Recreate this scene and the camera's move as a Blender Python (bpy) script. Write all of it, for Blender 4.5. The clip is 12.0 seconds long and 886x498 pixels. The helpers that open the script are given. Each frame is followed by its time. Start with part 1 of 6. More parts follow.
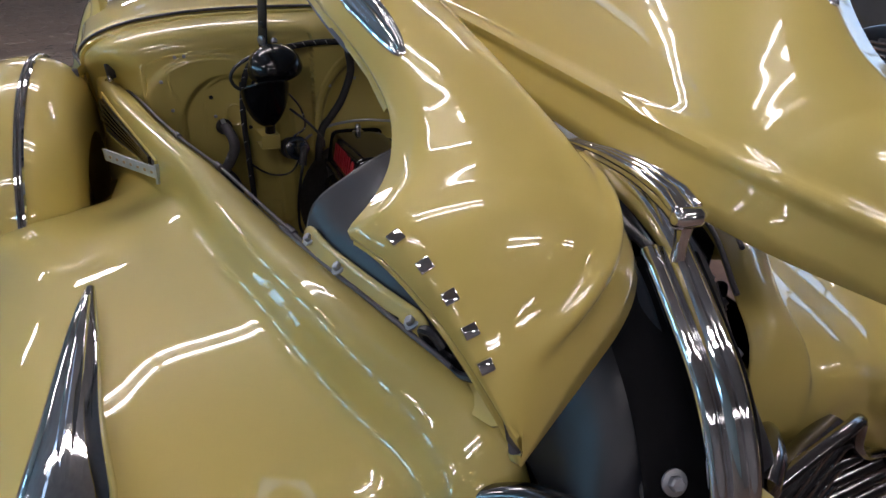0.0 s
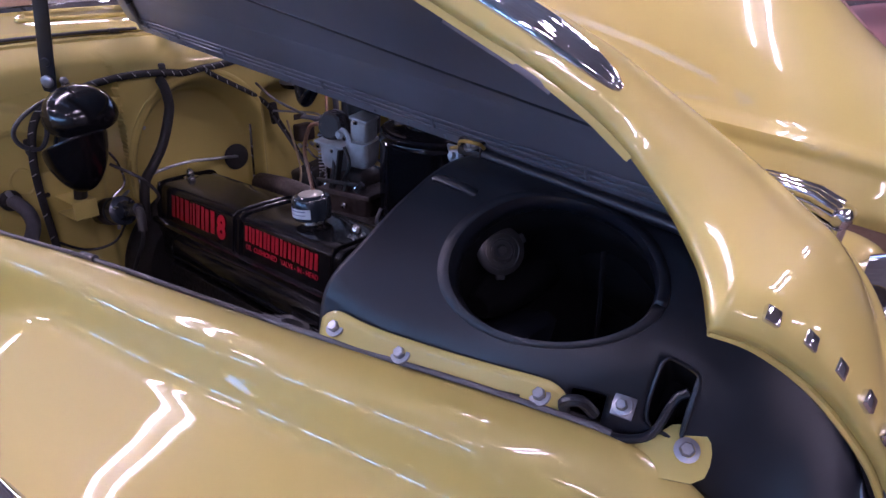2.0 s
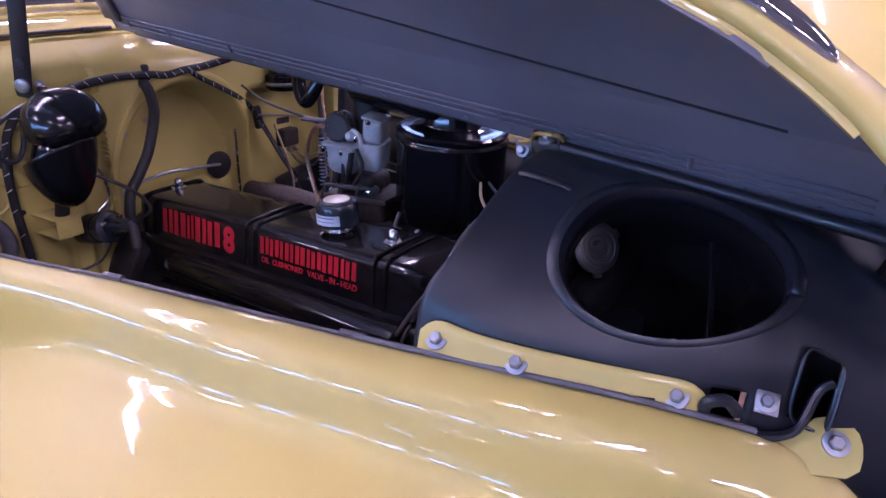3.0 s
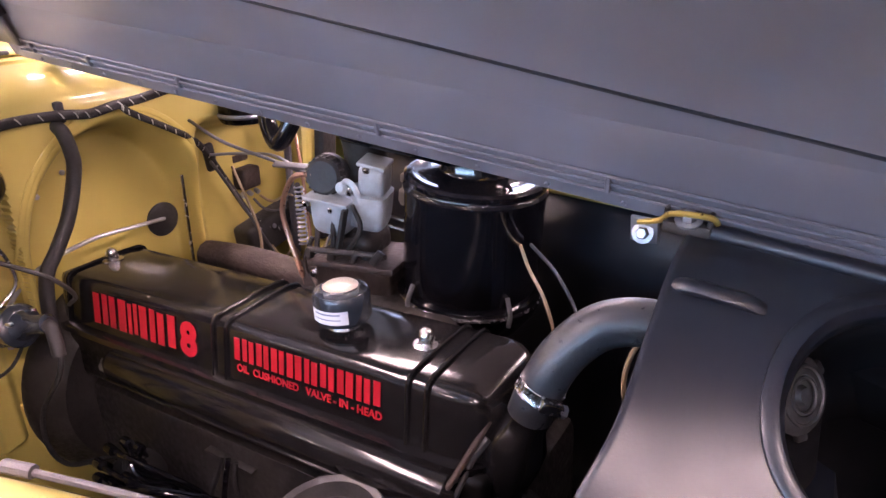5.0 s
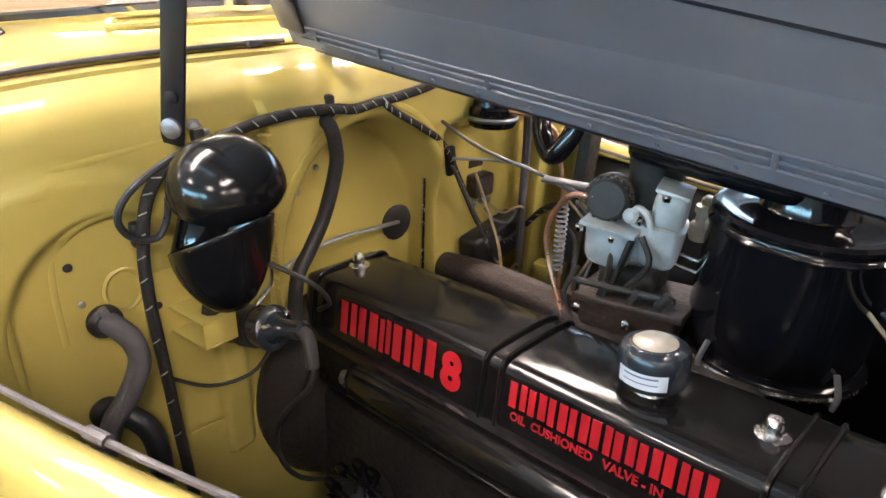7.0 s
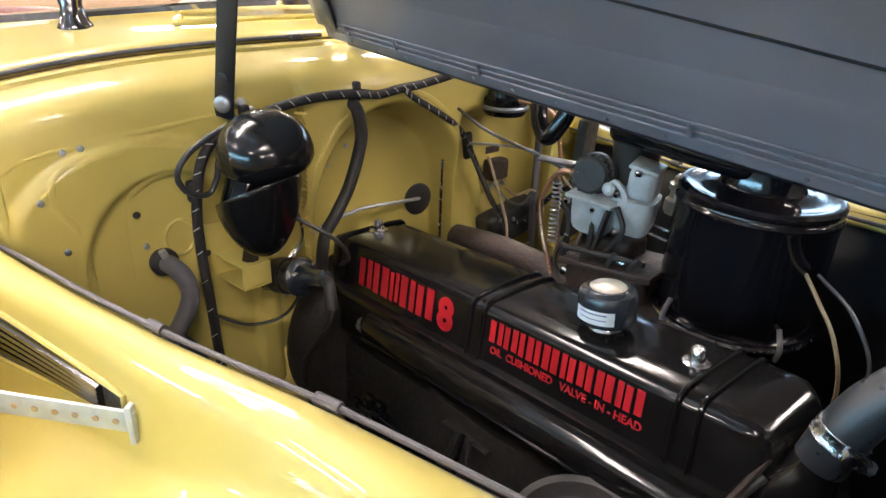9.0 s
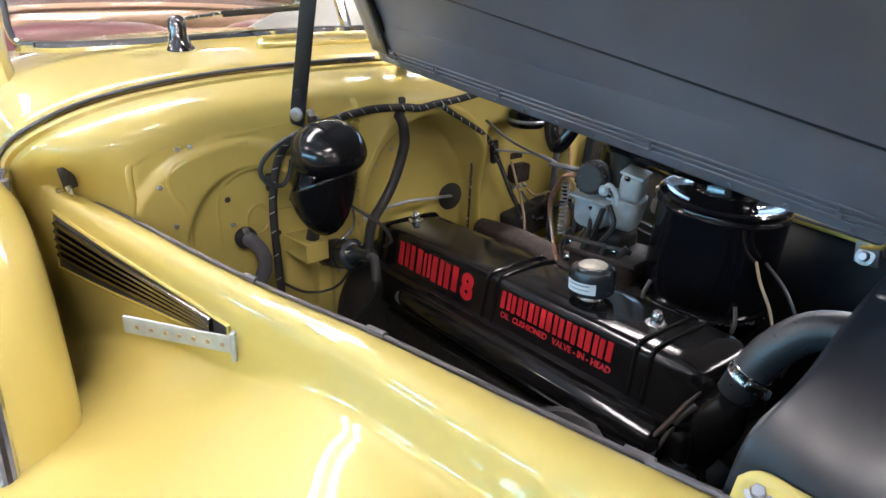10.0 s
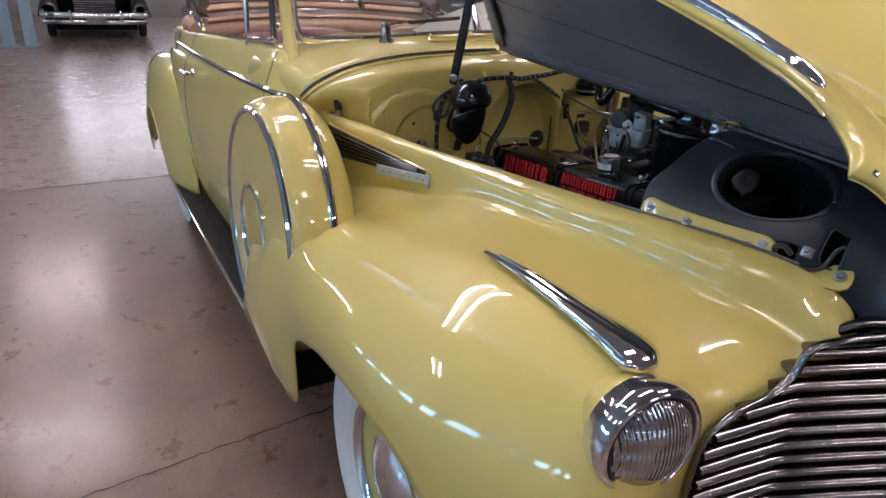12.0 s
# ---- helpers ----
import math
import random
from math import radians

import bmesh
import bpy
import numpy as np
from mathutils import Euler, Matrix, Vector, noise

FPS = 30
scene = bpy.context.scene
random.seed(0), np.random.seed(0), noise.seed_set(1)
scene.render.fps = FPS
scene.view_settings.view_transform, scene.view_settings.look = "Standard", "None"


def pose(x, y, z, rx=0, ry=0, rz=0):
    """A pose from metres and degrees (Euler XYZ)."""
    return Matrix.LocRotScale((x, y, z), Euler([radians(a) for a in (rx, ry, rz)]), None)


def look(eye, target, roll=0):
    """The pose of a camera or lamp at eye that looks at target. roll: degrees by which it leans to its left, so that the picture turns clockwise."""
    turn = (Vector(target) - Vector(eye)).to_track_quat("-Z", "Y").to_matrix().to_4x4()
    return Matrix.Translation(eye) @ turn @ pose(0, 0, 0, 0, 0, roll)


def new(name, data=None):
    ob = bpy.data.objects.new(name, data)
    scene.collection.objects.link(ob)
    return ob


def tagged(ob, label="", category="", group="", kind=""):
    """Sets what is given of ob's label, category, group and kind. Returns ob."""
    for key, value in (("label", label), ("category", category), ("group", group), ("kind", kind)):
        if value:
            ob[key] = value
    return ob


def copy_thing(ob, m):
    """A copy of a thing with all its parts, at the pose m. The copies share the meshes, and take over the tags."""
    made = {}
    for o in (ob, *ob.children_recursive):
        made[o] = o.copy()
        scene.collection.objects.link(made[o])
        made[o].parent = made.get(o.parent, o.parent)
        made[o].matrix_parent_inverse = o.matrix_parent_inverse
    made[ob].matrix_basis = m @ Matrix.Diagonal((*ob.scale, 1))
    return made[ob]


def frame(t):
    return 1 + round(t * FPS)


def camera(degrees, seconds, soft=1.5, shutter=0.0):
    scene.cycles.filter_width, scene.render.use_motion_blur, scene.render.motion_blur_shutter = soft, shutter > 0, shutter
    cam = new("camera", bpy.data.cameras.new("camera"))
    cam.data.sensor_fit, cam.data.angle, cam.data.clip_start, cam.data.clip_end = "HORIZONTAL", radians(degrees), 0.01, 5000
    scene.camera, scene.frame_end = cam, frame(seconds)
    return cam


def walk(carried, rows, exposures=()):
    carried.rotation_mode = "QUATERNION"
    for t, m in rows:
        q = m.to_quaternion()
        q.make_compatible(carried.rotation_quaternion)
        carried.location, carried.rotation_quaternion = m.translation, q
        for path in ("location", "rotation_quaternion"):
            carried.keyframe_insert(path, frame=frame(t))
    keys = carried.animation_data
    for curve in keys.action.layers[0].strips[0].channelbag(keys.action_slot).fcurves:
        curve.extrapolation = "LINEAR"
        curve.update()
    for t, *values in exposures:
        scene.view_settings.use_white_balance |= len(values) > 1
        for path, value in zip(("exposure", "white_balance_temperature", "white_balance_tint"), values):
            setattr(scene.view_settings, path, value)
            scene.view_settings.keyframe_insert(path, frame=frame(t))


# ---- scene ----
cam = camera(68.2, 12.0)
PATH = [
    (0, (1.047, -0.343, 1.472), (-0.65, 0.28, 0.616), 2.5),
    (0.5, (1.01, -0.455, 1.484), (-0.567, 0.432, 0.632), 2.4),
    (1, (0.893, -0.567, 1.486), (-0.558, 0.523, 0.645), 2.3),
    (1.5, (0.8, -0.614, 1.485), (-0.509, 0.646, 0.649), 1.5),
    (2, (0.739, -0.585, 1.466), (-0.512, 0.737, 0.638), 1.1),
    (2.5, (0.662, -0.62, 1.441), (-0.567, 0.728, 0.621), 0.9),
    (2.7, (0.628, -0.666, 1.439), (-0.547, 0.736, 0.632), 1.1),
    (4.3, (0.419, -0.57, 1.431), (-0.51, 1.001, 0.615), 0.1),
    (4.5, (0.401, -0.548, 1.433), (-0.531, 1.024, 0.62), 0.1),
    (5, (0.321, -0.502, 1.432), (-0.621, 1.069, 0.629), 0.5),
    (5.5, (0.257, -0.504, 1.417), (-0.771, 1.019, 0.627), 0.9),
    (6, (0.197, -0.501, 1.414), (-0.946, 0.939, 0.626), 1.2),
    (6.5, (0.159, -0.501, 1.414), (-1.055, 0.873, 0.614), 1.5),
    (7, (0.106, -0.509, 1.415), (-1.167, 0.805, 0.608), 1.6),
    (7.2, (0.086, -0.514, 1.418), (-1.21, 0.77, 0.6), 1.4),
    (8.8, (0.198, -0.563, 1.414), (-1.164, 0.668, 0.621), 1.7),
    (9, (0.251, -0.56, 1.419), (-1.13, 0.646, 0.619), 1.7),
    (9.5, (0.349, -0.585, 1.442), (-1.081, 0.564, 0.646), 2.2),
    (10, (0.42, -0.678, 1.475), (-1.035, 0.444, 0.684), 2.3),
    (10.5, (0.504, -0.818, 1.501), (-0.981, 0.266, 0.713), 2.4),
    (11, (0.672, -0.945, 1.516), (-0.894, 0.025, 0.737), 2.7),
    (11.5, (0.924, -1.07, 1.519), (-0.689, -0.174, 0.747), 2.8),
    (12, (1.145, -1.228, 1.526), (-0.453, -0.307, 0.753), 2.5),
]
EXPOSURES = [
    (0, -1.22, 6300, 22),
    (0.5, -1.16, 6400, 23),
    (1.0, -1.0, 5800, 35),
    (1.5, -0.8, 5850, 46),
    (2.7, -0.3, 5300, 60),
    (4.5, 0.92, 7150, 62),
    (5.5, 1.30, 7100, 31),
    (6.5, 1.05, 7150, 20),
    (9.5, 0.55, 6700, 17),
    (10.5, 0.02, 6000, 17),
    (11.0, -0.42, 5800, 28),
    (11.5, -0.64, 6100, 34),
    (12.0, -0.72, 6300, 25),
]
walk(cam, [(t, look(eye, target, roll)) for t, eye, target, roll in PATH], EXPOSURES)

# ---- world and lights ----
world = bpy.data.worlds.new("world")
scene.world = world
world.use_nodes = True
world.node_tree.nodes["Background"].inputs[0].default_value = (0.55, 0.62, 0.75, 1)
world.node_tree.nodes["Background"].inputs[1].default_value = 0.10


# ---- materials ----
def material(name, color, rough=0.5, metal=0.0, coat=0.0, var=0.12, scale=8.0, bump=0.0, bscale=60.0,
             coat_rough=0.03, second=None, detail=6.0, rvar=0.0, spec=0.5, contrast=0.0):
    m = bpy.data.materials.new(name)
    m.use_nodes = True
    nt = m.node_tree
    b = nt.nodes["Principled BSDF"]
    b.inputs["Roughness"].default_value = rough
    b.inputs["Metallic"].default_value = metal
    b.inputs["Coat Weight"].default_value = coat
    b.inputs["Coat Roughness"].default_value = coat_rough
    b.inputs["Specular IOR Level"].default_value = spec
    tc = nt.nodes.new("ShaderNodeTexCoord")
    big = nt.nodes.new("ShaderNodeTexNoise")
    big.inputs["Scale"].default_value = scale
    big.inputs["Detail"].default_value = detail
    nt.links.new(tc.outputs["Object"], big.inputs["Vector"])
    mix = nt.nodes.new("ShaderNodeMix")
    mix.data_type = "RGBA"
    lo = second or tuple(max(0.0, c * (1 - var)) for c in color)
    hi = color if second else tuple(min(1.0, c * (1 + var)) for c in color)
    mix.inputs[6].default_value = (*lo, 1)
    mix.inputs[7].default_value = (*hi, 1)
    if contrast:
        con = nt.nodes.new("ShaderNodeMapRange")
        con.inputs[1].default_value, con.inputs[2].default_value = 0.5 - contrast, 0.5 + contrast
        nt.links.new(big.outputs[0], con.inputs[0])
        nt.links.new(con.outputs[0], mix.inputs[0])
    else:
        nt.links.new(big.outputs[0], mix.inputs[0])
    nt.links.new(mix.outputs[2], b.inputs["Base Color"])
    if rvar:
        fine = nt.nodes.new("ShaderNodeTexNoise")
        fine.inputs["Scale"].default_value = scale * 4.3
        fine.inputs["Detail"].default_value = 8
        nt.links.new(tc.outputs["Object"], fine.inputs["Vector"])
        mr = nt.nodes.new("ShaderNodeMapRange")
        mr.inputs[1].default_value, mr.inputs[2].default_value = 0.3, 0.7
        mr.inputs[3].default_value, mr.inputs[4].default_value = max(0.02, rough - rvar), rough + rvar
        nt.links.new(fine.outputs[0], mr.inputs[0])
        nt.links.new(mr.outputs[0], b.inputs["Roughness"])
    if bump:
        fn = nt.nodes.new("ShaderNodeTexNoise")
        fn.inputs["Scale"].default_value = bscale
        fn.inputs["Detail"].default_value = 5
        nt.links.new(tc.outputs["Object"], fn.inputs["Vector"])
        bp = nt.nodes.new("ShaderNodeBump")
        bp.inputs["Strength"].default_value = bump
        bp.inputs["Distance"].default_value = 0.01
        nt.links.new(fn.outputs[0], bp.inputs["Height"])
        nt.links.new(bp.outputs[0], b.inputs["Normal"])
    return m


def glow(name, color, strength):
    m = bpy.data.materials.new(name)
    m.use_nodes = True
    b = m.node_tree.nodes["Principled BSDF"]
    b.inputs["Base Color"].default_value = (0.8, 0.8, 0.8, 1)
    b.inputs["Emission Color"].default_value = (*color, 1)
    b.inputs["Emission Strength"].default_value = strength
    return m


PAINT = material("yellow_paint", (0.575, 0.462, 0.122), 0.42, coat=1.0, var=0.03, scale=3.0, bump=0.003, bscale=12, coat_rough=0.02)
SATIN = material("satin_black", (0.010, 0.012, 0.018), 0.37, var=0.2, scale=14, bump=0.02, bscale=400, rvar=0.05, spec=0.56)
# cloudy tone paints soft reflections into the grey of the underside
UNDER = material("hood_underside_grey_sheen", (0.118, 0.120, 0.142), 0.35, var=0.30, scale=2.6, detail=4, bump=0.015, bscale=500, contrast=0.17)
GLOSS = material("gloss_black", (0.006, 0.006, 0.008), 0.10, var=0.2, scale=20)
HORN_BLACK = material("horn_black_enamel", (0.007, 0.007, 0.008), 0.16, var=0.15, scale=20)
ENGINE_BLACK = material("engine_black_enamel", (0.008, 0.0076, 0.008), 0.135, var=0.15, scale=18, rvar=0.035, spec=0.40, bump=0.002, bscale=90)
OILY = material("dull_oily_black", (0.010, 0.009, 0.008), 0.42, var=0.5, scale=22, bump=0.04, bscale=160, rvar=0.12, spec=0.16)
CAPGREY = material("dark_blue_grey_enamel", (0.018, 0.024, 0.032), 0.25, coat=0.3, var=0.15, scale=30)
CAPMETAL = material("grey_pressed_tin", (0.13, 0.13, 0.14), 0.42, metal=0.5, var=0.2, scale=40)
LABELMETAL = material("pale_bare_tin", (0.52, 0.49, 0.42), 0.38, metal=0.6, var=0.25, scale=90, rvar=0.1)
GLARE_WHITE = material("white_glare", (0.80, 0.80, 0.79), 0.6, var=0.03, scale=10)
BROWNCLOTH = material("brown_top_cloth", (0.15, 0.10, 0.085), 0.85, var=0.2, scale=30, bump=0.2, bscale=500)
GRIME = material("oily_dark_iron", (0.030, 0.026, 0.024), 0.55, metal=0.3, var=0.5, scale=25, bump=0.15, bscale=140, rvar=0.15)
RUST = material("brown_cast_iron", (0.050, 0.035, 0.030), 0.6, metal=0.35, var=0.5, scale=30, bump=0.2, bscale=160, rvar=0.15)
CHROME = material("chrome", (0.80, 0.80, 0.82), 0.06, metal=1.0, var=0.05, scale=20, rvar=0.03)
DULLCHROME = material("worn_chrome", (0.55, 0.54, 0.54), 0.22, metal=1.0, var=0.2, scale=40, rvar=0.1, bump=0.03, bscale=200)
GRILLECHROME = material("dark_grille_chrome", (0.20, 0.19, 0.19), 0.15, metal=1.0, var=0.15, scale=30, rvar=0.05)
STEEL = material("zinc_steel", (0.42, 0.44, 0.48), 0.42, metal=0.9, var=0.2, scale=80, rvar=0.12, bump=0.05, bscale=250)
ALLOY = material("cast_pot_metal", (0.46, 0.51, 0.53), 0.45, metal=0.35, var=0.35, scale=45, bump=0.12, bscale=220, rvar=0.1)
GOLD = material("yellow_zinc", (0.55, 0.38, 0.10), 0.35, metal=0.8, var=0.2, scale=60, rvar=0.1)
CAPDARK = material("dull_dark_tin", (0.075, 0.072, 0.072), 0.45, metal=0.6, var=0.3, scale=60, rvar=0.12, bump=0.06, bscale=240)
CARB = material("grimy_cast_zinc", (0.56, 0.63, 0.67), 0.45, metal=0.25, second=(0.24, 0.245, 0.245), scale=34, contrast=0.34, bump=0.12, bscale=220, rvar=0.1)
COPPER = material("copper_line", (0.50, 0.28, 0.19), 0.35, metal=0.9, var=0.3, scale=50, rvar=0.12)
BRASSWIRE = material("tan_wire", (0.38, 0.28, 0.17), 0.5, var=0.3, scale=60)
# flat black for dark parts, and for sheets that stand in for deep shade
MATTE = material("flat_black_and_shade", (0.004, 0.004, 0.005), 0.9, var=0.2, scale=10, spec=0.12)
RUBBER = material("black_rubber", (0.022, 0.021, 0.021), 0.55, var=0.3, scale=40, bump=0.06, bscale=250, rvar=0.1)
TREAD = material("dull_black_tread", (0.011, 0.010, 0.010), 0.75, var=0.4, scale=25, bump=0.08, bscale=200, spec=0.18)
HOSE = material("grey_black_hose", (0.028, 0.031, 0.036), 0.34, var=0.25, scale=30, bump=0.05, bscale=260, rvar=0.08)
LOOM = material("braided_loom", (0.022, 0.021, 0.022), 0.7, var=0.4, scale=120, bump=0.4, bscale=500)
THREAD = material("white_tracer_thread", (0.55, 0.55, 0.52), 0.7, var=0.2, scale=90)
RED = material("red_stencil_paint", (0.42, 0.012, 0.022), 0.4, var=0.15, scale=60, bump=0.03, bscale=300)
LABEL = material("white_decal", (0.62, 0.66, 0.70), 0.4, var=0.1, scale=60)
LABELTEXT = material("decal_blue_grey", (0.14, 0.18, 0.26), 0.5, var=0.1, scale=60)
MAROON = material("maroon_leather", (0.13, 0.035, 0.045), 0.42, var=0.2, scale=12, bump=0.12, bscale=220, rvar=0.08)
TAN = material("tan_canvas", (0.40, 0.25, 0.17), 0.8, var=0.15, scale=30, bump=0.2, bscale=500)
WHITEWALL = material("white_tyre_wall", (0.72, 0.72, 0.70), 0.5, var=0.06, scale=20, bump=0.03, bscale=200)
SEALER = material("grey_rubber_lacing", (0.11, 0.105, 0.115), 0.6, var=0.25, scale=90, bump=0.15, bscale=400)


def concrete(name, light, dark, stain, rough=0.3, coat=0.35):
    """Sealed concrete: broad clouds, hand-sized blotches, fine grit, and a worn sealer."""
    m = bpy.data.materials.new(name)
    m.use_nodes = True
    nt = m.node_tree
    b = nt.nodes["Principled BSDF"]
    tc = nt.nodes.new("ShaderNodeTexCoord")

    def cloud(scale, detail, lo, hi, rise=0.6):
        n = nt.nodes.new("ShaderNodeTexNoise")
        n.inputs["Scale"].default_value, n.inputs["Detail"].default_value, n.inputs["Roughness"].default_value = scale, detail, rise
        nt.links.new(tc.outputs["Object"], n.inputs["Vector"])
        r = nt.nodes.new("ShaderNodeMapRange")
        r.inputs[1].default_value, r.inputs[2].default_value = lo, hi
        nt.links.new(n.outputs[0], r.inputs[0])
        return r.outputs[0]

    def blend(fac, a, c):
        x = nt.nodes.new("ShaderNodeMix")
        x.data_type = "RGBA"
        nt.links.new(fac, x.inputs[0])
        for slot, v in ((6, a), (7, c)):
            if isinstance(v, tuple):
                x.inputs[slot].default_value = (*v, 1)
            else:
                nt.links.new(v, x.inputs[slot])
        return x.outputs[2]

    blotch = blend(cloud(3.0, 9, 0.30, 0.70, 0.62), dark, light)
    stained = blend(cloud(1.1, 5, 0.50, 0.72), blotch, stain)
    grit = blend(cloud(75, 4, 0.60, 0.72), stained, tuple(c * 0.55 for c in dark))
    nt.links.new(grit, b.inputs["Base Color"])
    r = nt.nodes.new("ShaderNodeMapRange")
    r.inputs[3].default_value, r.inputs[4].default_value = rough - 0.05, rough + 0.09
    nt.links.new(cloud(6.5, 8, 0.35, 0.65, 0.7), r.inputs[0])
    nt.links.new(r.outputs[0], b.inputs["Roughness"])
    b.inputs["Coat Weight"].default_value = coat
    b.inputs["Coat Roughness"].default_value = 0.16
    bp = nt.nodes.new("ShaderNodeBump")
    bp.inputs["Strength"].default_value, bp.inputs["Distance"].default_value = 0.055, 0.01
    nt.links.new(cloud(22, 6, 0.2, 0.8, 0.65), bp.inputs["Height"])
    nt.links.new(bp.outputs[0], b.inputs["Normal"])
    nt.links.new(bp.outputs[0], b.inputs["Coat Normal"])
    return m


FLOOR = concrete("sealed_concrete", (0.245, 0.155, 0.109), (0.148, 0.093, 0.069), (0.118, 0.077, 0.060))
FLOOR_PALE = concrete("worn_pale_concrete", (0.37, 0.275, 0.215), (0.29, 0.205, 0.160), (0.24, 0.170, 0.135), 0.28, 0.4)
CRACK = material("dark_crack", (0.025, 0.020, 0.018), 0.9, var=0.3, scale=40)
WALLPAINT = material("workshop_wall", (0.60, 0.57, 0.54), 0.75, var=0.12, scale=1.5, bump=0.05, bscale=60)
BOUNCEWALL = material("pale_blue_bounce_wall", (0.40, 0.56, 0.62), 0.75, var=0.10, scale=1.5, bump=0.05, bscale=60)
DARKWALL = material("grey_wall", (0.22, 0.21, 0.21), 0.8, var=0.3, scale=1.5)
CEILING = material("pale_ceiling", (0.45, 0.45, 0.46), 0.85, var=0.3, scale=2)
BLUEGREY = material("blue_grey_steel_post", (0.23, 0.32, 0.38), 0.5, var=0.12, scale=6, rvar=0.1)
BLACKPAINT = material("black_car_paint", (0.010, 0.010, 0.012), 0.3, coat=1.0, var=0.1, scale=4)
PINKPAINT = material("dusty_pink_paint", (0.46, 0.22, 0.23), 0.4, coat=1.0, var=0.05, scale=4)
LENS = material("ribbed_headlight_glass", (0.46, 0.45, 0.46), 0.08, metal=0.9, var=0.25, scale=60)


def flutes(m):
    """Upright flutes and fine prisms pressed into headlight glass."""
    nt = m.node_tree
    tc = nt.nodes.new("ShaderNodeTexCoord")
    w = nt.nodes.new("ShaderNodeTexWave")
    w.bands_direction = "Y"
    w.inputs["Scale"].default_value, w.inputs["Distortion"].default_value = 44, 1.2
    v = nt.nodes.new("ShaderNodeTexWave")
    v.bands_direction = "Z"
    v.inputs["Scale"].default_value, v.inputs["Distortion"].default_value = 9, 3.0
    add = nt.nodes.new("ShaderNodeMath")
    bp = nt.nodes.new("ShaderNodeBump")
    bp.inputs["Strength"].default_value, bp.inputs["Distance"].default_value = 0.75, 0.005
    for n, k in ((w, 0), (v, 1)):
        nt.links.new(tc.outputs["Object"], n.inputs["Vector"])
        nt.links.new(n.outputs["Fac"], add.inputs[k])
    nt.links.new(add.outputs[0], bp.inputs["Height"])
    nt.links.new(bp.outputs[0], nt.nodes["Principled BSDF"].inputs["Normal"])


flutes(LENS)
TUBE = glow("fluorescent_tube", (1.0, 0.95, 0.89), 88.0)
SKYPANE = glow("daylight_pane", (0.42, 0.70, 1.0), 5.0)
DAYPANE = glow("soft_daylight_pane", (0.30, 0.72, 1.0), 30.0)
ENDPANE = glow("bright_end_pane", (0.92, 0.96, 1.0), 5.5)
FIXTURE = material("white_enamel_fixture", (0.75, 0.75, 0.72), 0.4, var=0.05, scale=10)


def clear_glass():
    m = bpy.data.materials.new("clear_glass")
    m.use_nodes = True
    nt = m.node_tree
    nt.nodes.remove(nt.nodes["Principled BSDF"])
    see, shine, mix = nt.nodes.new("ShaderNodeBsdfTransparent"), nt.nodes.new("ShaderNodeBsdfGlossy"), nt.nodes.new("ShaderNodeMixShader")
    see.inputs[0].default_value = (0.96, 0.98, 0.97, 1)
    shine.inputs["Roughness"].default_value = 0.02
    mix.inputs[0].default_value = 0.05
    nt.links.new(see.outputs[0], mix.inputs[1])
    nt.links.new(shine.outputs[0], mix.inputs[2])
    nt.links.new(mix.outputs[0], nt.nodes["Material Output"].inputs[0])
    return m


GLASS = clear_glass()


# ---- mesh tools ----
def part(name, bm, mat, parent=None, label="", smooth=True, solid=0.0, offset=0.0, sharp=40):
    me = bpy.data.meshes.new(name)
    bmesh.ops.recalc_face_normals(bm, faces=bm.faces[:])
    bm.to_mesh(me)
    bm.free()
    mats = mat if isinstance(mat, (list, tuple)) else [mat]
    for one in mats:
        me.materials.append(one)
    if smooth:
        me.polygons.foreach_set("use_smooth", [True] * len(me.polygons))
        me.set_sharp_from_angle(angle=radians(sharp))
    ob = new(name, me)
    if parent:
        ob.parent = parent
    if label:
        tagged(ob, label)
    if solid:
        md = ob.modifiers.new("thickness", "SOLIDIFY")
        md.thickness, md.offset = solid, offset
    return ob


def spline(pts, n):
    """n + 1 points along a smooth curve through pts."""
    p = np.array(pts, float)
    q = np.vstack([2 * p[0] - p[1], p, 2 * p[-1] - p[-2]])
    out = []
    for s in np.linspace(0, len(p) - 1, n + 1):
        i = min(int(s), len(p) - 2)
        f = s - i
        a, b, c, d = q[i:i + 4]
        out.append(0.5 * (2 * b + (c - a) * f + (2 * a - 5 * b + 4 * c - d) * f ** 2 + (3 * b - a - 3 * c + d) * f ** 3))
    return np.array(out)


def loft_points(ctrl, nu, nv):
    rows = [spline(r, nv) for r in ctrl]
    cols = [spline([r[j] for r in rows], nu) for j in range(nv + 1)]
    return np.array(cols).transpose(1, 0, 2)


def grid_bm(pts, keep=None, closed=False):
    bm = bmesh.new()
    nu, nv = pts.shape[:2]
    vs = [[bm.verts.new(pts[i, j]) for j in range(nv)] for i in range(nu)]
    for i in range(nu - 1):
        for j in range(nv - 1 + closed):
            if keep is None or keep(i, j):
                k = (j + 1) % nv
                bm.faces.new((vs[i][j], vs[i + 1][j], vs[i + 1][k], vs[i][k]))
    bmesh.ops.delete(bm, geom=[v for v in bm.verts if not v.link_faces], context="VERTS")
    return bm


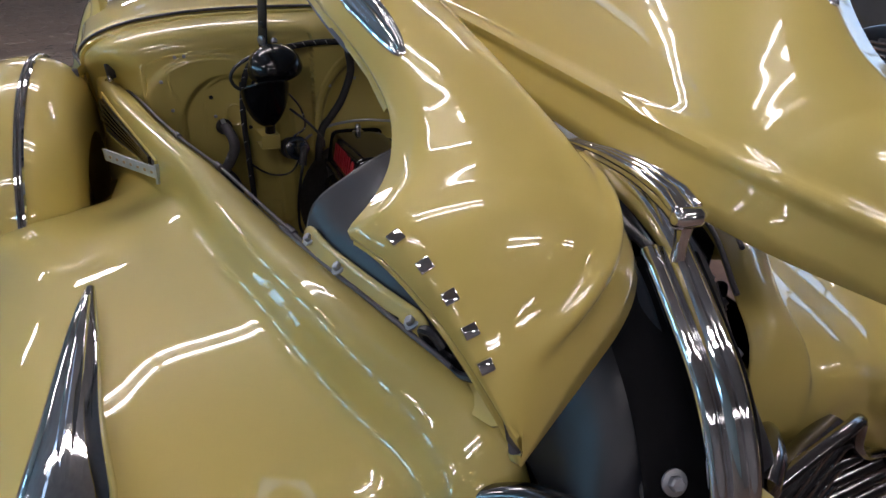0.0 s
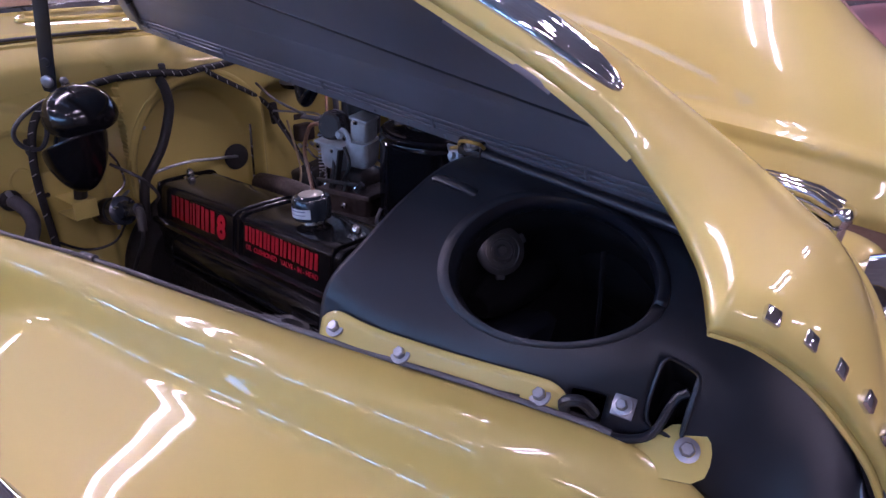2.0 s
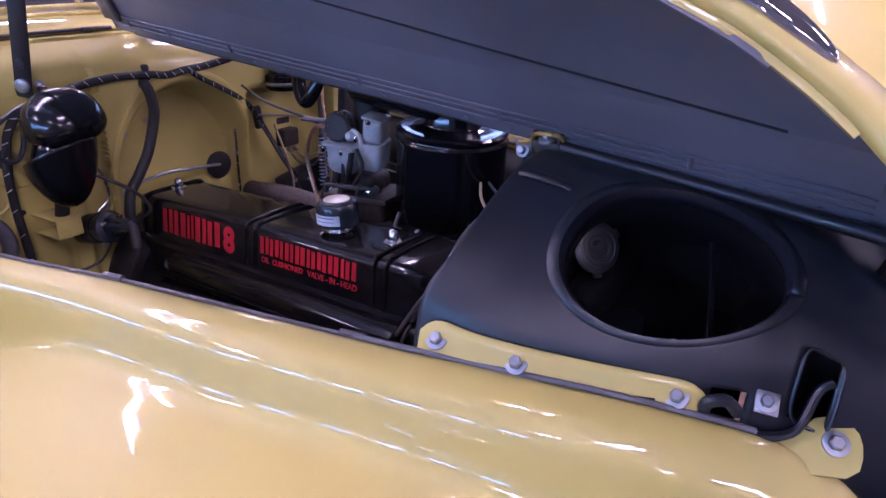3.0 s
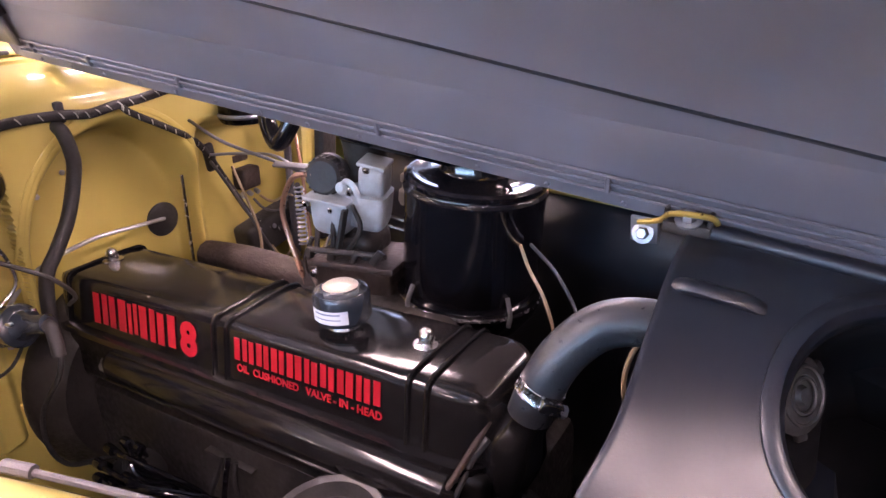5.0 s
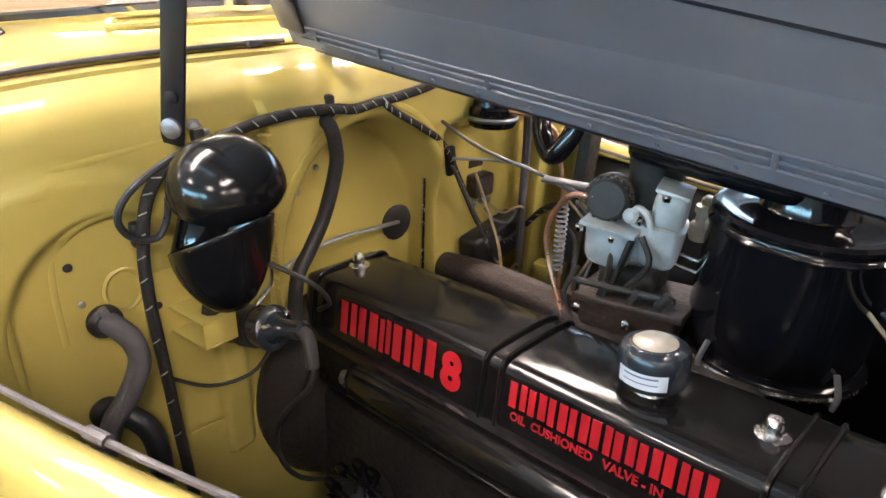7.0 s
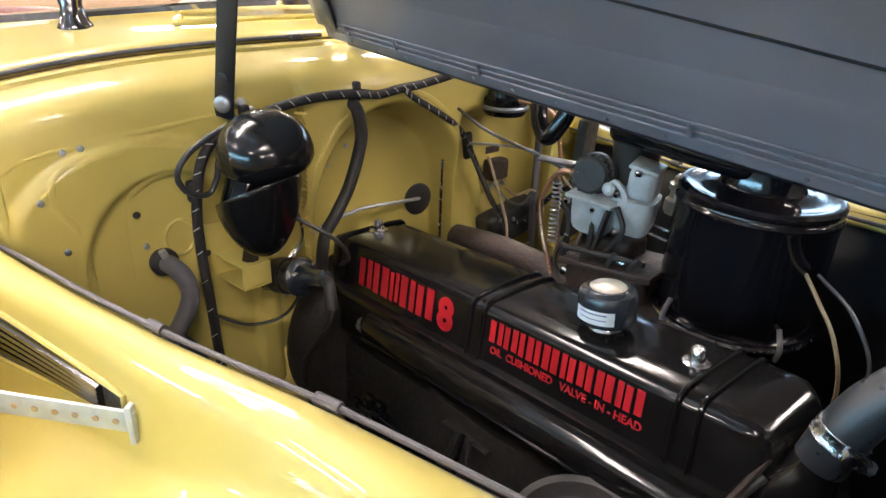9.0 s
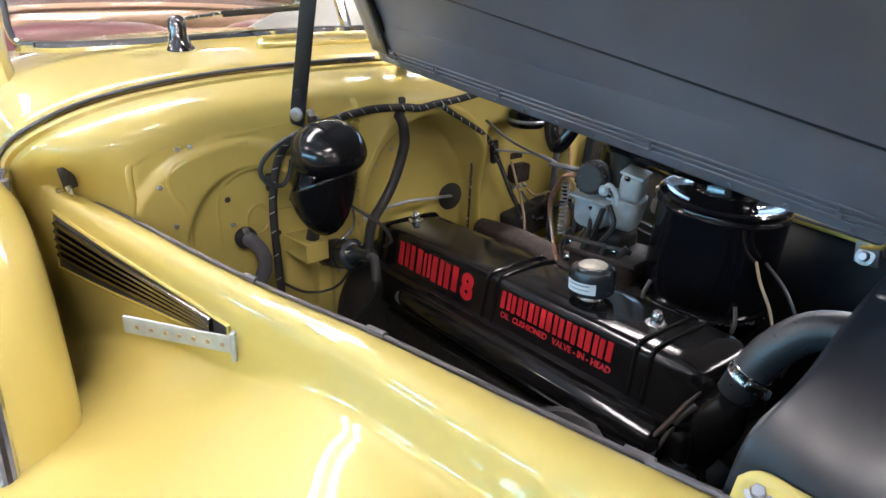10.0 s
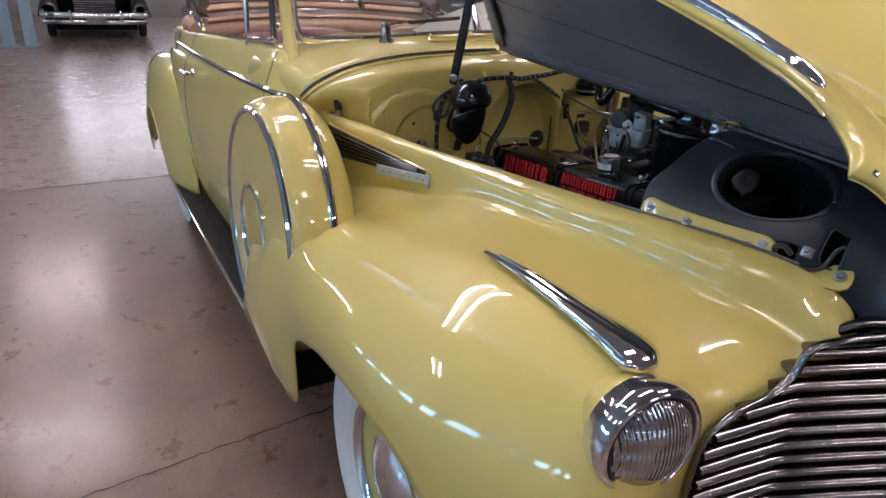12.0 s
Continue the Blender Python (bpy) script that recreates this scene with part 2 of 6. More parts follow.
def sweep(bm, pts, r, n=10, flat=1.0, caps=True, up=(0, 0, 1)):
    """A tube along pts; r a number or one a point; flat squeezes it along the side axis."""
    pts = [Vector(p) for p in pts]
    rs = r if hasattr(r, "__len__") else [r] * len(pts)
    rings = []
    prev = None
    for i, p in enumerate(pts):
        d = (pts[min(i + 1, len(pts) - 1)] - pts[max(i - 1, 0)]).normalized()
        if prev is None:
            side = d.cross(Vector(up))
            if side.length < 1e-3:
                side = d.cross(Vector((1, 0, 0)))
        else:
            side = prev - d * prev.dot(d)
        side.normalize()
        prev = side
        top = side.cross(d)
        rings.append([bm.verts.new(p + rs[i] * (side * math.cos(a) * flat + top * math.sin(a)))
                      for a in (2 * math.pi * k / n for k in range(n))])
    for a, b in zip(rings, rings[1:]):
        for k in range(n):
            bm.faces.new((a[k], a[(k + 1) % n], b[(k + 1) % n], b[k]))
    if caps:
        bm.faces.new(rings[0][::-1])
        bm.faces.new(rings[-1])
    return bm


def tube(pts, r, n=10, steps=0, flat=1.0, up=(0, 0, 1)):
    p = spline(pts, steps) if steps else pts
    return sweep(bmesh.new(), p, r, n, flat, True, up)


def axis_matrix(origin, direction):
    q = Vector(direction).normalized().to_track_quat("Z", "Y")
    return Matrix.Translation(origin) @ q.to_matrix().to_4x4()


def lathe(profile, m=None, n=32, bm=None):
    """Turned shape: (radius, height) pairs about the z axis of m."""
    bm = bm or bmesh.new()
    m = m or Matrix()
    rings = []
    for r, z in profile:
        if r < 1e-5:
            rings.append([bm.verts.new(m @ Vector((0, 0, z)))])
        else:
            rings.append([bm.verts.new(m @ Vector((r * math.cos(2 * math.pi * k / n), r * math.sin(2 * math.pi * k / n), z))) for k in range(n)])
    for a, b in zip(rings, rings[1:]):
        for k in range(n):
            j = (k + 1) % n
            if len(a) == 1 and len(b) == 1:
                continue
            if len(a) == 1:
                bm.faces.new((a[0], b[j], b[k]))
            elif len(b) == 1:
                bm.faces.new((a[k], a[j], b[0]))
            else:
                bm.faces.new((a[k], a[j], b[j], b[k]))
    return bm


def box(size, m=None, bevel=0.004, segs=2, bm=None):
    b = bmesh.new()
    bmesh.ops.create_cube(b, size=1.0)
    bmesh.ops.scale(b, vec=Vector(size), verts=b.verts[:])
    if bevel:
        bmesh.ops.bevel(b, geom=b.edges[:], offset=min(bevel, min(size) * 0.49), segments=segs, profile=0.5, affect="EDGES")
    bmesh.ops.transform(b, matrix=m or Matrix(), verts=b.verts[:])
    if bm is None:
        return b
    me = bpy.data.meshes.new("temp")
    b.to_mesh(me)
    b.free()
    bm.from_mesh(me)
    bpy.data.meshes.remove(me)
    return bm


def plate(outline, depth, m=None, bevel=0.0):
    """A flat piece: an outline of (x, y) pairs given a thickness along z of m."""
    bm = bmesh.new()
    f = bm.faces.new([bm.verts.new((x, y, 0)) for x, y in outline])
    r = bmesh.ops.extrude_face_region(bm, geom=[f])
    bmesh.ops.translate(bm, vec=(0, 0, depth), verts=[v for v in r["geom"] if isinstance(v, bmesh.types.BMVert)])
    if bevel:
        bmesh.ops.bevel(bm, geom=bm.edges[:], offset=bevel, segments=2, profile=0.5, affect="EDGES")
    bmesh.ops.transform(bm, matrix=m or Matrix(), verts=bm.verts[:])
    return bm


def hex_bolt(parent, at, direction, r=0.009, name="bolt", washer=1.7, mat=None):
    m = axis_matrix(at, direction)
    bm = lathe([(0, 0), (r * washer, 0), (r * washer, 0.0022), (r * 1.05, 0.003)], m, 20)
    lathe([(r, 0.002), (r, 0.007), (r * 0.8, 0.0085), (0, 0.0085)], m, 6, bm)
    return part(name, bm, mat or STEEL, parent, sharp=25)


def thing(name, label, category, at=(0, 0, 0), group=""):
    ob = new(name)
    ob.empty_display_size = 0.1
    ob.location = at
    return tagged(ob, label, category, group)


def moved(bm, m):
    bmesh.ops.transform(bm, matrix=m, verts=bm.verts[:])
    return bm


MID = 0.035
MIRROR = Matrix.Translation((0, 2 * MID, 0)) @ Matrix.Scale(-1, 4, (0, 1, 0))
FAR_LIFT = Matrix(((1, 0, 0, 0), (0, 1, 0, 0), (0.10, 0, 1, 0.042), (0, 0, 0, 1)))
SIDES = (("near", Matrix()), ("far", MIRROR))


# ---- the hall ----
def hall():
    bm = bmesh.new()
    pts = np.array([[(x, y, 0.0) for y in np.linspace(-9, 12, 12)] for x in np.linspace(-4.15, 9, 14)])
    part_floor = part("floor", grid_bm(pts), FLOOR, smooth=False)
    tagged(part_floor, "brown sealed concrete workshop floor, stained and shiny", "floor", kind="structure")
    pts = np.array([[(x, y, 0.0) for y in np.linspace(-9, 12, 12)] for x in np.linspace(-22, -4.155, 14)])
    far = part("floor_far", grid_bm(pts), FLOOR_PALE, smooth=False)
    tagged(far, "paler polished concrete slab beyond a floor joint", "floor", kind="structure")
    bm = box((0.007, 21, 0.004), Matrix.Translation((-4.152, 1.5, 0.0)), 0)
    tagged(part("floor_joint", bm, CRACK, smooth=False), "dark joint between two concrete slabs", "floor joint", kind="structure")
    rnd = random.Random(4)
    for a, b in (((-0.70, -1.62), (-0.82, -0.55)), ((-0.82, -0.55), (-1.0, 0.6))):
        bm = bmesh.new()
        rows = []
        for i in range(41):
            f = i / 40
            x, y = a[0] + (b[0] - a[0]) * f + rnd.uniform(-0.006, 0.006), a[1] + (b[1] - a[1]) * f
            w = rnd.uniform(0.002, 0.0045)
            rows.append([bm.verts.new((x - w, y, 0.0035)), bm.verts.new((x + w, y, 0.0035))])
        for p, q in zip(rows, rows[1:]):
            bm.faces.new((p[0], p[1], q[1], q[0]))
        tagged(part("floor_crack", bm, CRACK, smooth=False), "thin jagged crack in the concrete floor", "floor crack", kind="structure")
    # unseen south wall is tinted to bounce blue light, unseen east darkened against bounce
    for name, size, at, mat in (("wall_west", (0.2, 21.4, 5.2), (-22.1, 1.5, 2.6), WALLPAINT), ("wall_east", (0.2, 21.4, 5.2), (9.1, 1.5, 2.6), DARKWALL),
                                ("wall_south", (31, 0.2, 5.2), (-6.5, -9.1, 2.6), BOUNCEWALL), ("wall_north", (31, 0.2, 5.2), (-6.5, 12.1, 2.6), DARKWALL)):
        tagged(part(name, box(size, Matrix.Translation(at), 0), mat, smooth=False), "plain painted workshop wall", "wall", kind="structure")
    tagged(part("ceiling", box((31.4, 21.4, 0.15), Matrix.Translation((-6.5, 1.5, 5.27)), 0), CEILING, smooth=False),
           "pale workshop ceiling", "ceiling", kind="structure")


def ceiling_light(at, turn, glowing):
    """A fixture with two bare tubes."""
    root = thing("ceiling_light", "twin-tube fluorescent fixture under the ceiling", "ceiling light", at, "ceiling lights")
    root.rotation_euler = (0, 0, radians(turn))
    part("body", plate([(-0.20, 0.0), (-0.07, 0.03), (0.07, 0.03), (0.20, 0.0), (0.21, 0.02), (0.07, 0.09), (-0.07, 0.09), (-0.21, 0.02)], 1.28, pose(-0.64, 0, 0, 90, 0, 90)), FIXTURE, root)
    for s in (-0.12, 0.12):
        part("tube", tube([(-0.60, s, -0.014), (0.60, s, -0.014)], 0.024, 10), glowing, root, "glowing fluorescent tube")
    for s in (-0.45, 0.45):
        part("rod", tube([(s, 0, 0.08), (s, 0, 5.19 - at[2])], 0.008, 6), FIXTURE, root)
    return root


hall()
first = ceiling_light((-2.0, -1.85, 3.6), 90, TUBE)
spots = [(x, y) for x in (-10.4, -6.2, -2.0, 2.2, 6.4) for y in (-5.0, -1.85, 1.9, 4.8)] + [(-2.0, -0.56), (0.5, 0.0)]
for x, y in spots:
    if (x, y) != (-2.0, -1.85):
        copy_thing(first, pose(x, y, 3.6, 0, 0, 90))


def window_wall(name, at, turn, n, label, glowing, high=1.5, wide=1.1):
    root = thing(name, label, "window", at)
    root.rotation_euler = (0, 0, radians(turn))
    tagged(root, kind="structure")
    for i in range(n):
        part("pane", box((wide, 0.02, high), Matrix.Translation((i * 1.2 - (n - 1) * 0.6, 0, high / 2 + 0.05)), 0.004), glowing, root, "bright daylit pane")
    for i in range(n + 1):
        part("mullion", box((0.08, 0.08, high + 0.1), Matrix.Translation((i * 1.2 - n * 0.6, 0, high / 2 + 0.05)), 0.01), FIXTURE, root)
    return root


window_wall("window_1", (-6.0, 11.94, 3.2), 0, 6, "row of high daylit windows in the wall", SKYPANE)
window_wall("window_4", (-21.94, 0.9, 2.2), 90, 4, "tall daylit windows in the end wall", ENDPANE, 2.2)
window_wall("window_3", (-2.0, -8.94, 2.0), 0, 9, "row of low daylit windows along the side wall", DAYPANE, 0.48, 0.68)
# unseen glowing panes added overhead to throw blue streaks along the fender
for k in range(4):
    sky = thing("sky_fill", "unseen glowing pane added in the ceiling", "skylight", (-5.4 + 1.9 * k, -2.95, 5.18), "skylights")
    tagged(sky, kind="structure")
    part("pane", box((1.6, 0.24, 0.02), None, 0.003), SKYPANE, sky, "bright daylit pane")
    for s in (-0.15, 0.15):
        part("fill_frame", box((1.72, 0.06, 0.06), Matrix.Translation((0, s, 0)), 0.008), FIXTURE, sky)


# ---- the car ----
car = thing("vintage_car", "pale yellow vintage convertible with chrome trim and its hood folded open", "car", (0, 0, 0))

# lines that run along the front fender, rear to front
LEDGE_INNER = [(-0.98, -0.56, 0.6), (-0.80, -0.576, 1.105), (-0.7, -0.540, 1.108), (-0.56, -0.492, 1.103), (-0.43, -0.452, 1.095), (-0.29, -0.402, 1.085), (-0.12, -0.34, 1.08), (0.08, -0.282, 1.075), (0.28, -0.222, 1.072), (0.45, -0.158, 1.065), (0.56, -0.104, 1.040), (0.625, -0.085, 0.985), (0.625, -0.08, 0.86), (0.6, -0.08, 0.7)]
LEDGE_TOP = [(-0.98, -0.6, 0.6), (-0.81, -0.588, 1.128), (-0.7, -0.553, 1.130), (-0.56, -0.508, 1.122), (-0.43, -0.470, 1.113), (-0.29, -0.424, 1.105), (-0.12, -0.362, 1.1), (0.08, -0.305, 1.097), (0.28, -0.246, 1.094), (0.45, -0.184, 1.085), (0.56, -0.130, 1.057), (0.63, -0.105, 0.995), (0.63, -0.1, 0.86), (0.6, -0.1, 0.7)]
LEDGE_OUTER = [(-0.98, -0.63, 0.58), (-0.82, -0.610, 1.112), (-0.7, -0.585, 1.112), (-0.56, -0.541, 1.104), (-0.43, -0.496, 1.094), (-0.29, -0.448, 1.085), (-0.12, -0.392, 1.088), (0.08, -0.345, 1.085), (0.28, -0.288, 1.082), (0.45, -0.228, 1.066), (0.56, -0.172, 1.028), (0.635, -0.155, 0.97), (0.63, -0.15, 0.84), (0.61, -0.15, 0.68)]
LEDGE_FOOT = [(-0.98, -0.66, 0.55), (-0.86, -0.65, 0.74), (-0.7, -0.612, 0.84), (-0.56, -0.565, 0.93), (-0.43, -0.51, 0.967), (-0.29, -0.468, 0.985), (-0.12, -0.445, 1.018), (0.08, -0.41, 1.015), (0.28, -0.355, 1.008), (0.45, -0.3, 0.985), (0.585, -0.262, 0.955), (0.622, -0.262, 0.905), (0.60, -0.25, 0.76), (0.58, -0.25, 0.62)]
VALLEY = [(-0.98, -0.7, 0.5), (-0.86, -0.69, 0.68), (-0.7, -0.67, 0.68), (-0.56, -0.64, 0.85), (-0.43, -0.6, 0.925), (-0.29, -0.56, 0.955), (-0.12, -0.54, 0.985), (0.08, -0.5, 0.998), (0.28, -0.45, 0.99), (0.45, -0.41, 0.96), (0.582, -0.382, 0.912), (0.602, -0.385, 0.862), (0.585, -0.38, 0.72), (0.59, -0.38, 0.58)]
CREST = [(-0.98, -0.755, 0.44), (-0.86, -0.745, 0.61), (-0.7, -0.76, 0.82), (-0.56, -0.755, 0.875), (-0.43, -0.735, 0.915), (-0.29, -0.69, 0.945), (-0.12, -0.66, 0.965), (0.08, -0.62, 0.98), (0.28, -0.575, 0.985), (0.45, -0.535, 0.975), (0.58, -0.52, 0.945), (0.618, -0.52, 0.865), (0.635, -0.52, 0.74), (0.66, -0.5, 0.5)]
SHOULDER = [(-0.98, -0.785, 0.42), (-0.86, -0.805, 0.56), (-0.7, -0.83, 0.74), (-0.56, -0.835, 0.79), (-0.43, -0.830, 0.858), (-0.29, -0.800, 0.893), (-0.12, -0.778, 0.890), (0.08, -0.745, 0.9), (0.28, -0.7, 0.91), (0.45, -0.65, 0.905), (0.58, -0.62, 0.885), (0.64, -0.6, 0.8), (0.67, -0.58, 0.66), (0.68, -0.56, 0.47)]
FLANK = [(-0.98, -0.795, 0.4), (-0.86, -0.83, 0.46), (-0.7, -0.855, 0.56), (-0.56, -0.862, 0.59), (-0.43, -0.852, 0.62), (-0.29, -0.838, 0.785), (-0.12, -0.828, 0.805), (0.08, -0.815, 0.82), (0.28, -0.785, 0.8), (0.45, -0.735, 0.77), (0.57, -0.695, 0.74), (0.645, -0.655, 0.68), (0.675, -0.62, 0.56), (0.685, -0.59, 0.43)]
LOWER_EDGE = [(-0.98, -0.79, 0.37), (-0.86, -0.805, 0.37), (-0.7, -0.81, 0.37), (-0.56, -0.81, 0.365), (-0.43, -0.79, 0.36), (-0.29, -0.825, 0.635), (-0.12, -0.83, 0.72), (0.08, -0.825, 0.735), (0.28, -0.805, 0.7), (0.45, -0.765, 0.56), (0.57, -0.725, 0.45), (0.635, -0.68, 0.42), (0.665, -0.64, 0.4), (0.68, -0.6, 0.37)]
# the steep side of the ledge, just above its hollow foot
LEDGE_FACE = [(0.7 * a[0] + 0.3 * b[0], 0.7 * a[1] + 0.3 * b[1], 0.25 * a[2] + 0.75 * b[2]) for a, b in zip(LEDGE_OUTER, LEDGE_FOOT)]
FENDER = list(zip(LEDGE_INNER, LEDGE_TOP, LEDGE_OUTER, LEDGE_FACE, LEDGE_FOOT, VALLEY, CREST, SHOULDER, FLANK, LOWER_EDGE))


def fenders():
    pts = loft_points(FENDER, 78, 54)
    for side, m in SIDES:
        if side == "far":
            m = FAR_LIFT @ m
        f = part("front_fender", moved(grid_bm(pts), m), PAINT, car, "glossy pale yellow front fender", solid=0.004)
        lip = [pts[i, 1] + np.array((0.004, 0.008, 0.006 + 0.004 * max(0.0, 1 - ((pts[i, 1, 0] - 0.36) / 0.16) ** 2))) for i in range(12, 62)]
        part("lacing_strip", moved(tube(lip, 0.0031, 8), m), SEALER, f, "grey lacing strip along the ledge")
        front = [pts[i, 5] + np.array((0, 0.002, 0.005)) for i in range(len(pts)) if 0.17 < pts[i, 5, 0] < 0.535 and pts[i, 5, 2] > 1.03]
        part("lacing_strip", moved(tube(front, 0.0030, 8), m), SEALER, f, "grey lacing strip along the ledge")
        for x in (-0.34, -0.14, 0.15, 0.40):
            i = int(np.argmin(abs(pts[:, 1, 0] - x)))
            p, q = pts[i, 1] + np.array((0.004, 0.008, 0.007)), pts[i + 1, 1] + np.array((0.004, 0.008, 0.007))
            part("lacing_clip", moved(tube([p, p + 0.8 * (q - p)], 0.0056, 8), m), SEALER, f)
        # fender spear
        if side == "near":
            path = spline([(0.118, -0.533, 1.006), (0.25, -0.525, 1.008), (0.40, -0.517, 1.000), (0.49, -0.511, 0.991), (0.555, -0.507, 0.974)], 24)
            r = [0.003 + 0.0160 * min(1, (k / 20)) ** 0.9 * (1 if k < 22 else (0.95, 0.78, 0.34)[k - 22]) for k in range(25)]
            part("fender_spear", moved(sweep(bmesh.new(), path, r, 20, 2.3), m), CHROME, f, "tapered chrome fender spear")
            part("spear_groove", moved(sweep(bmesh.new(), path[2:-2] + np.array((0, 0, 0.007)), [0.62 * v for v in r[2:-2]], 12, 1.5), m), CHROME, f)
        # headlight
        hm = m @ axis_matrix((0.612, -0.552, 0.894) if side == "near" else (0.630, -0.470, 0.860), (1, -0.10, 0.02)) @ Matrix.Scale(0.84, 4)
        hl = part("headlight", lathe([(0, -0.16), (0.05, -0.15), (0.085, -0.10), (0.103, -0.03), (0.108, 0.0)], hm, 40), PAINT, car, "faired-in round headlight")
        part("rim", lathe([(0.106, -0.05), (0.113, -0.024), (0.116, -0.010), (0.115, 0.004), (0.109, 0.014), (0.101, 0.018), (0.097, 0.015), (0.094, 0.006)], hm, 48), CHROME, hl, "polished chrome headlight rim")
        part("gasket", lathe([(0.0955, 0.009), (0.093, 0.014), (0.089, 0.012)], hm, 48), RUBBER, hl)
        part("lens", lathe([(0.090, 0.012), (0.076, 0.027), (0.055, 0.039), (0.025, 0.046), (0, 0.047)], hm, 40), LENS, hl, "ribbed clear headlight lens")
    # louvred side vent and adjustable spare strap
    def flank(x, z):
        i = int(np.searchsorted(pts[:, 8, 0], x)) - 1
        f = (x - pts[i, 8, 0]) / (pts[i + 1, 8, 0] - pts[i, 8, 0])
        col = pts[i, 8:26] * (1 - f) + pts[i + 1, 8:26] * f
        return np.array((x, np.interp(-z, -col[:, 2], col[:, 1]), z))
    sheet = []
    for x in np.linspace(-0.68, -0.295, 30):
        f = (x + 0.68) / 0.385
        sheet.append([flank(x, z) + np.array((0, -0.004, 0)) for z in np.linspace(1.112 - 0.054 * f, 1.020 + 0.010 * f, 8)])
    vent = part("side_vent", grid_bm(np.array(sheet)), CAPDARK, car, "dark louvred vent in the hood side", solid=0.002)
    for k in range(5):
        bar = [r[1 + k] + np.array((0, -0.003, 0)) for r in sheet[1:-2]]
        part("louvre", sweep(bmesh.new(), bar, 0.0036, 8, 1.5), GRILLECHROME, vent)
    rim = [r[0] for r in sheet] + [r[-1] for r in sheet[::-1]]
    part("vent_rim", sweep(bmesh.new(), rim + rim[:1], 0.003, 6), PAINT, vent)
    strap = part("spare_strap", box((0.148, 0.004, 0.026), pose(-0.334, -0.505, 1.042, 0, 0, 45.5) @ pose(0, 0, 0, 8, 6, 0), 0.001), ALLOY, car, "perforated bright metal strap")
    for k in range(7):
        sm = pose(-0.334, -0.505, 1.042, 0, 0, 45.5) @ pose(0, 0, 0, 8, 6, 0) @ pose(-0.055 + 0.0185 * k, -0.002, 0, 90, 0, 0)
        part("hole", lathe([(0, 0.0012), (0.0032, 0.0012), (0.0032, 0)], sm, 10), BRASSWIRE, strap)
    part("strap_flange", box((0.006, 0.012, 0.040), pose(-0.284, -0.455, 1.034, 0, 0, 45), 0.001), ALLOY, strap)


fenders()


# ---- hood halves ----
def bulge(v, a, b):
    """0 at a, 1 at b, smooth between."""
    f = min(1.0, max(0.0, (v - a) / (b - a)))
    return f * f * (3 - 2 * f)


HOOD_TILT = 0.067
HINGE_Z = 1.268
EDGE = [(-0.67, -0.645, 1.13), (-0.4, -0.56, 1.12), (0.0, -0.425, 1.105), (0.3, -0.325, 1.095), (0.435, -0.268, 1.091), (0.475, -0.243, 1.094), (0.503, -0.222, 1.095), (0.53, -0.202, 1.091),
        (0.55, -0.188, 1.083), (0.57, -0.177, 1.071), (0.585, -0.170, 1.058), (0.60, -0.166, 1.041), (0.616, -0.163, 1.013), (0.641, -0.149, 1.024), (0.669, -0.121, 1.033), (0.693, -0.087, 1.038), (0.714, -0.051, 1.040), (0.729, -0.012, 1.041)]
CROWN = spline([(-0.67, 1.313), (-0.3, 1.289), (0.0, 1.270), (0.2, 1.256), (0.4, 1.244), (0.5, 1.239), (0.567, 1.233), (0.615, 1.217), (0.648, 1.192), (0.672, 1.160), (0.692, 1.118), (0.711, 1.075), (0.729, 1.034)], 240)
EDGE = np.vstack([spline(EDGE[:13], 120), spline(EDGE[12:], 50)[1:]])


def hood_point(x, u, ridge=1.0):
    ex = [e[0] for e in EDGE]
    ye = np.interp(x, ex, [e[1] for e in EDGE])
    ze = np.interp(x, ex, [e[2] for e in EDGE])
    zc = np.interp(x, [c[0] for c in CROWN], [c[1] for c in CROWN])
    a = u * math.pi / 2
    y = ye * math.sin(a) ** 0.92
    lift = ridge * 0.0080 * math.exp(-((abs(y) - 0.057) / 0.0075) ** 2) * bulge(-ye, 0.065, 0.10)
    fall = bulge(x, 0.60, 0.72)
    return np.array((x + lift * fall, y, ze + (zc - ze) * max(0.0, math.cos(a)) ** 0.95 + lift * (1 - 0.5 * fall)))


def hood_row(x):
    ye = -np.interp(x, [e[0] for e in EDGE], [e[1] for e in EDGE])
    near = [d for d in (0, 0.016, 0.032, 0.042, 0.047, 0.051, 0.054, 0.057, 0.060, 0.063, 0.067, 0.073, 0.082)]
    ds = [d * min(1.0, ye / 0.090) for d in near]
    ds += list(ds[-1] + (ye - ds[-1]) * (np.linspace(0, 1, 25)[1:] ** 0.8))
    return [hood_point(x, min(1.0, 2 / math.pi * math.asin(min(1.0, (d / ye) ** (1 / 0.92))))) for d in ds]


def raised(degrees):
    tilt = math.degrees(math.atan(HOOD_TILT))
    return Matrix.Translation((0, 0, HINGE_Z)) @ pose(0, 0, 0, 0, tilt, 0) @ pose(0, 0, 0, -degrees) @ pose(0, 0, 0, 0, -tilt, 0) @ Matrix.Translation((0, 0, -HINGE_Z))


RAISE, RAISE_FAR = raised(65), Matrix.Translation((0, 0, 0.022)) @ raised(71)


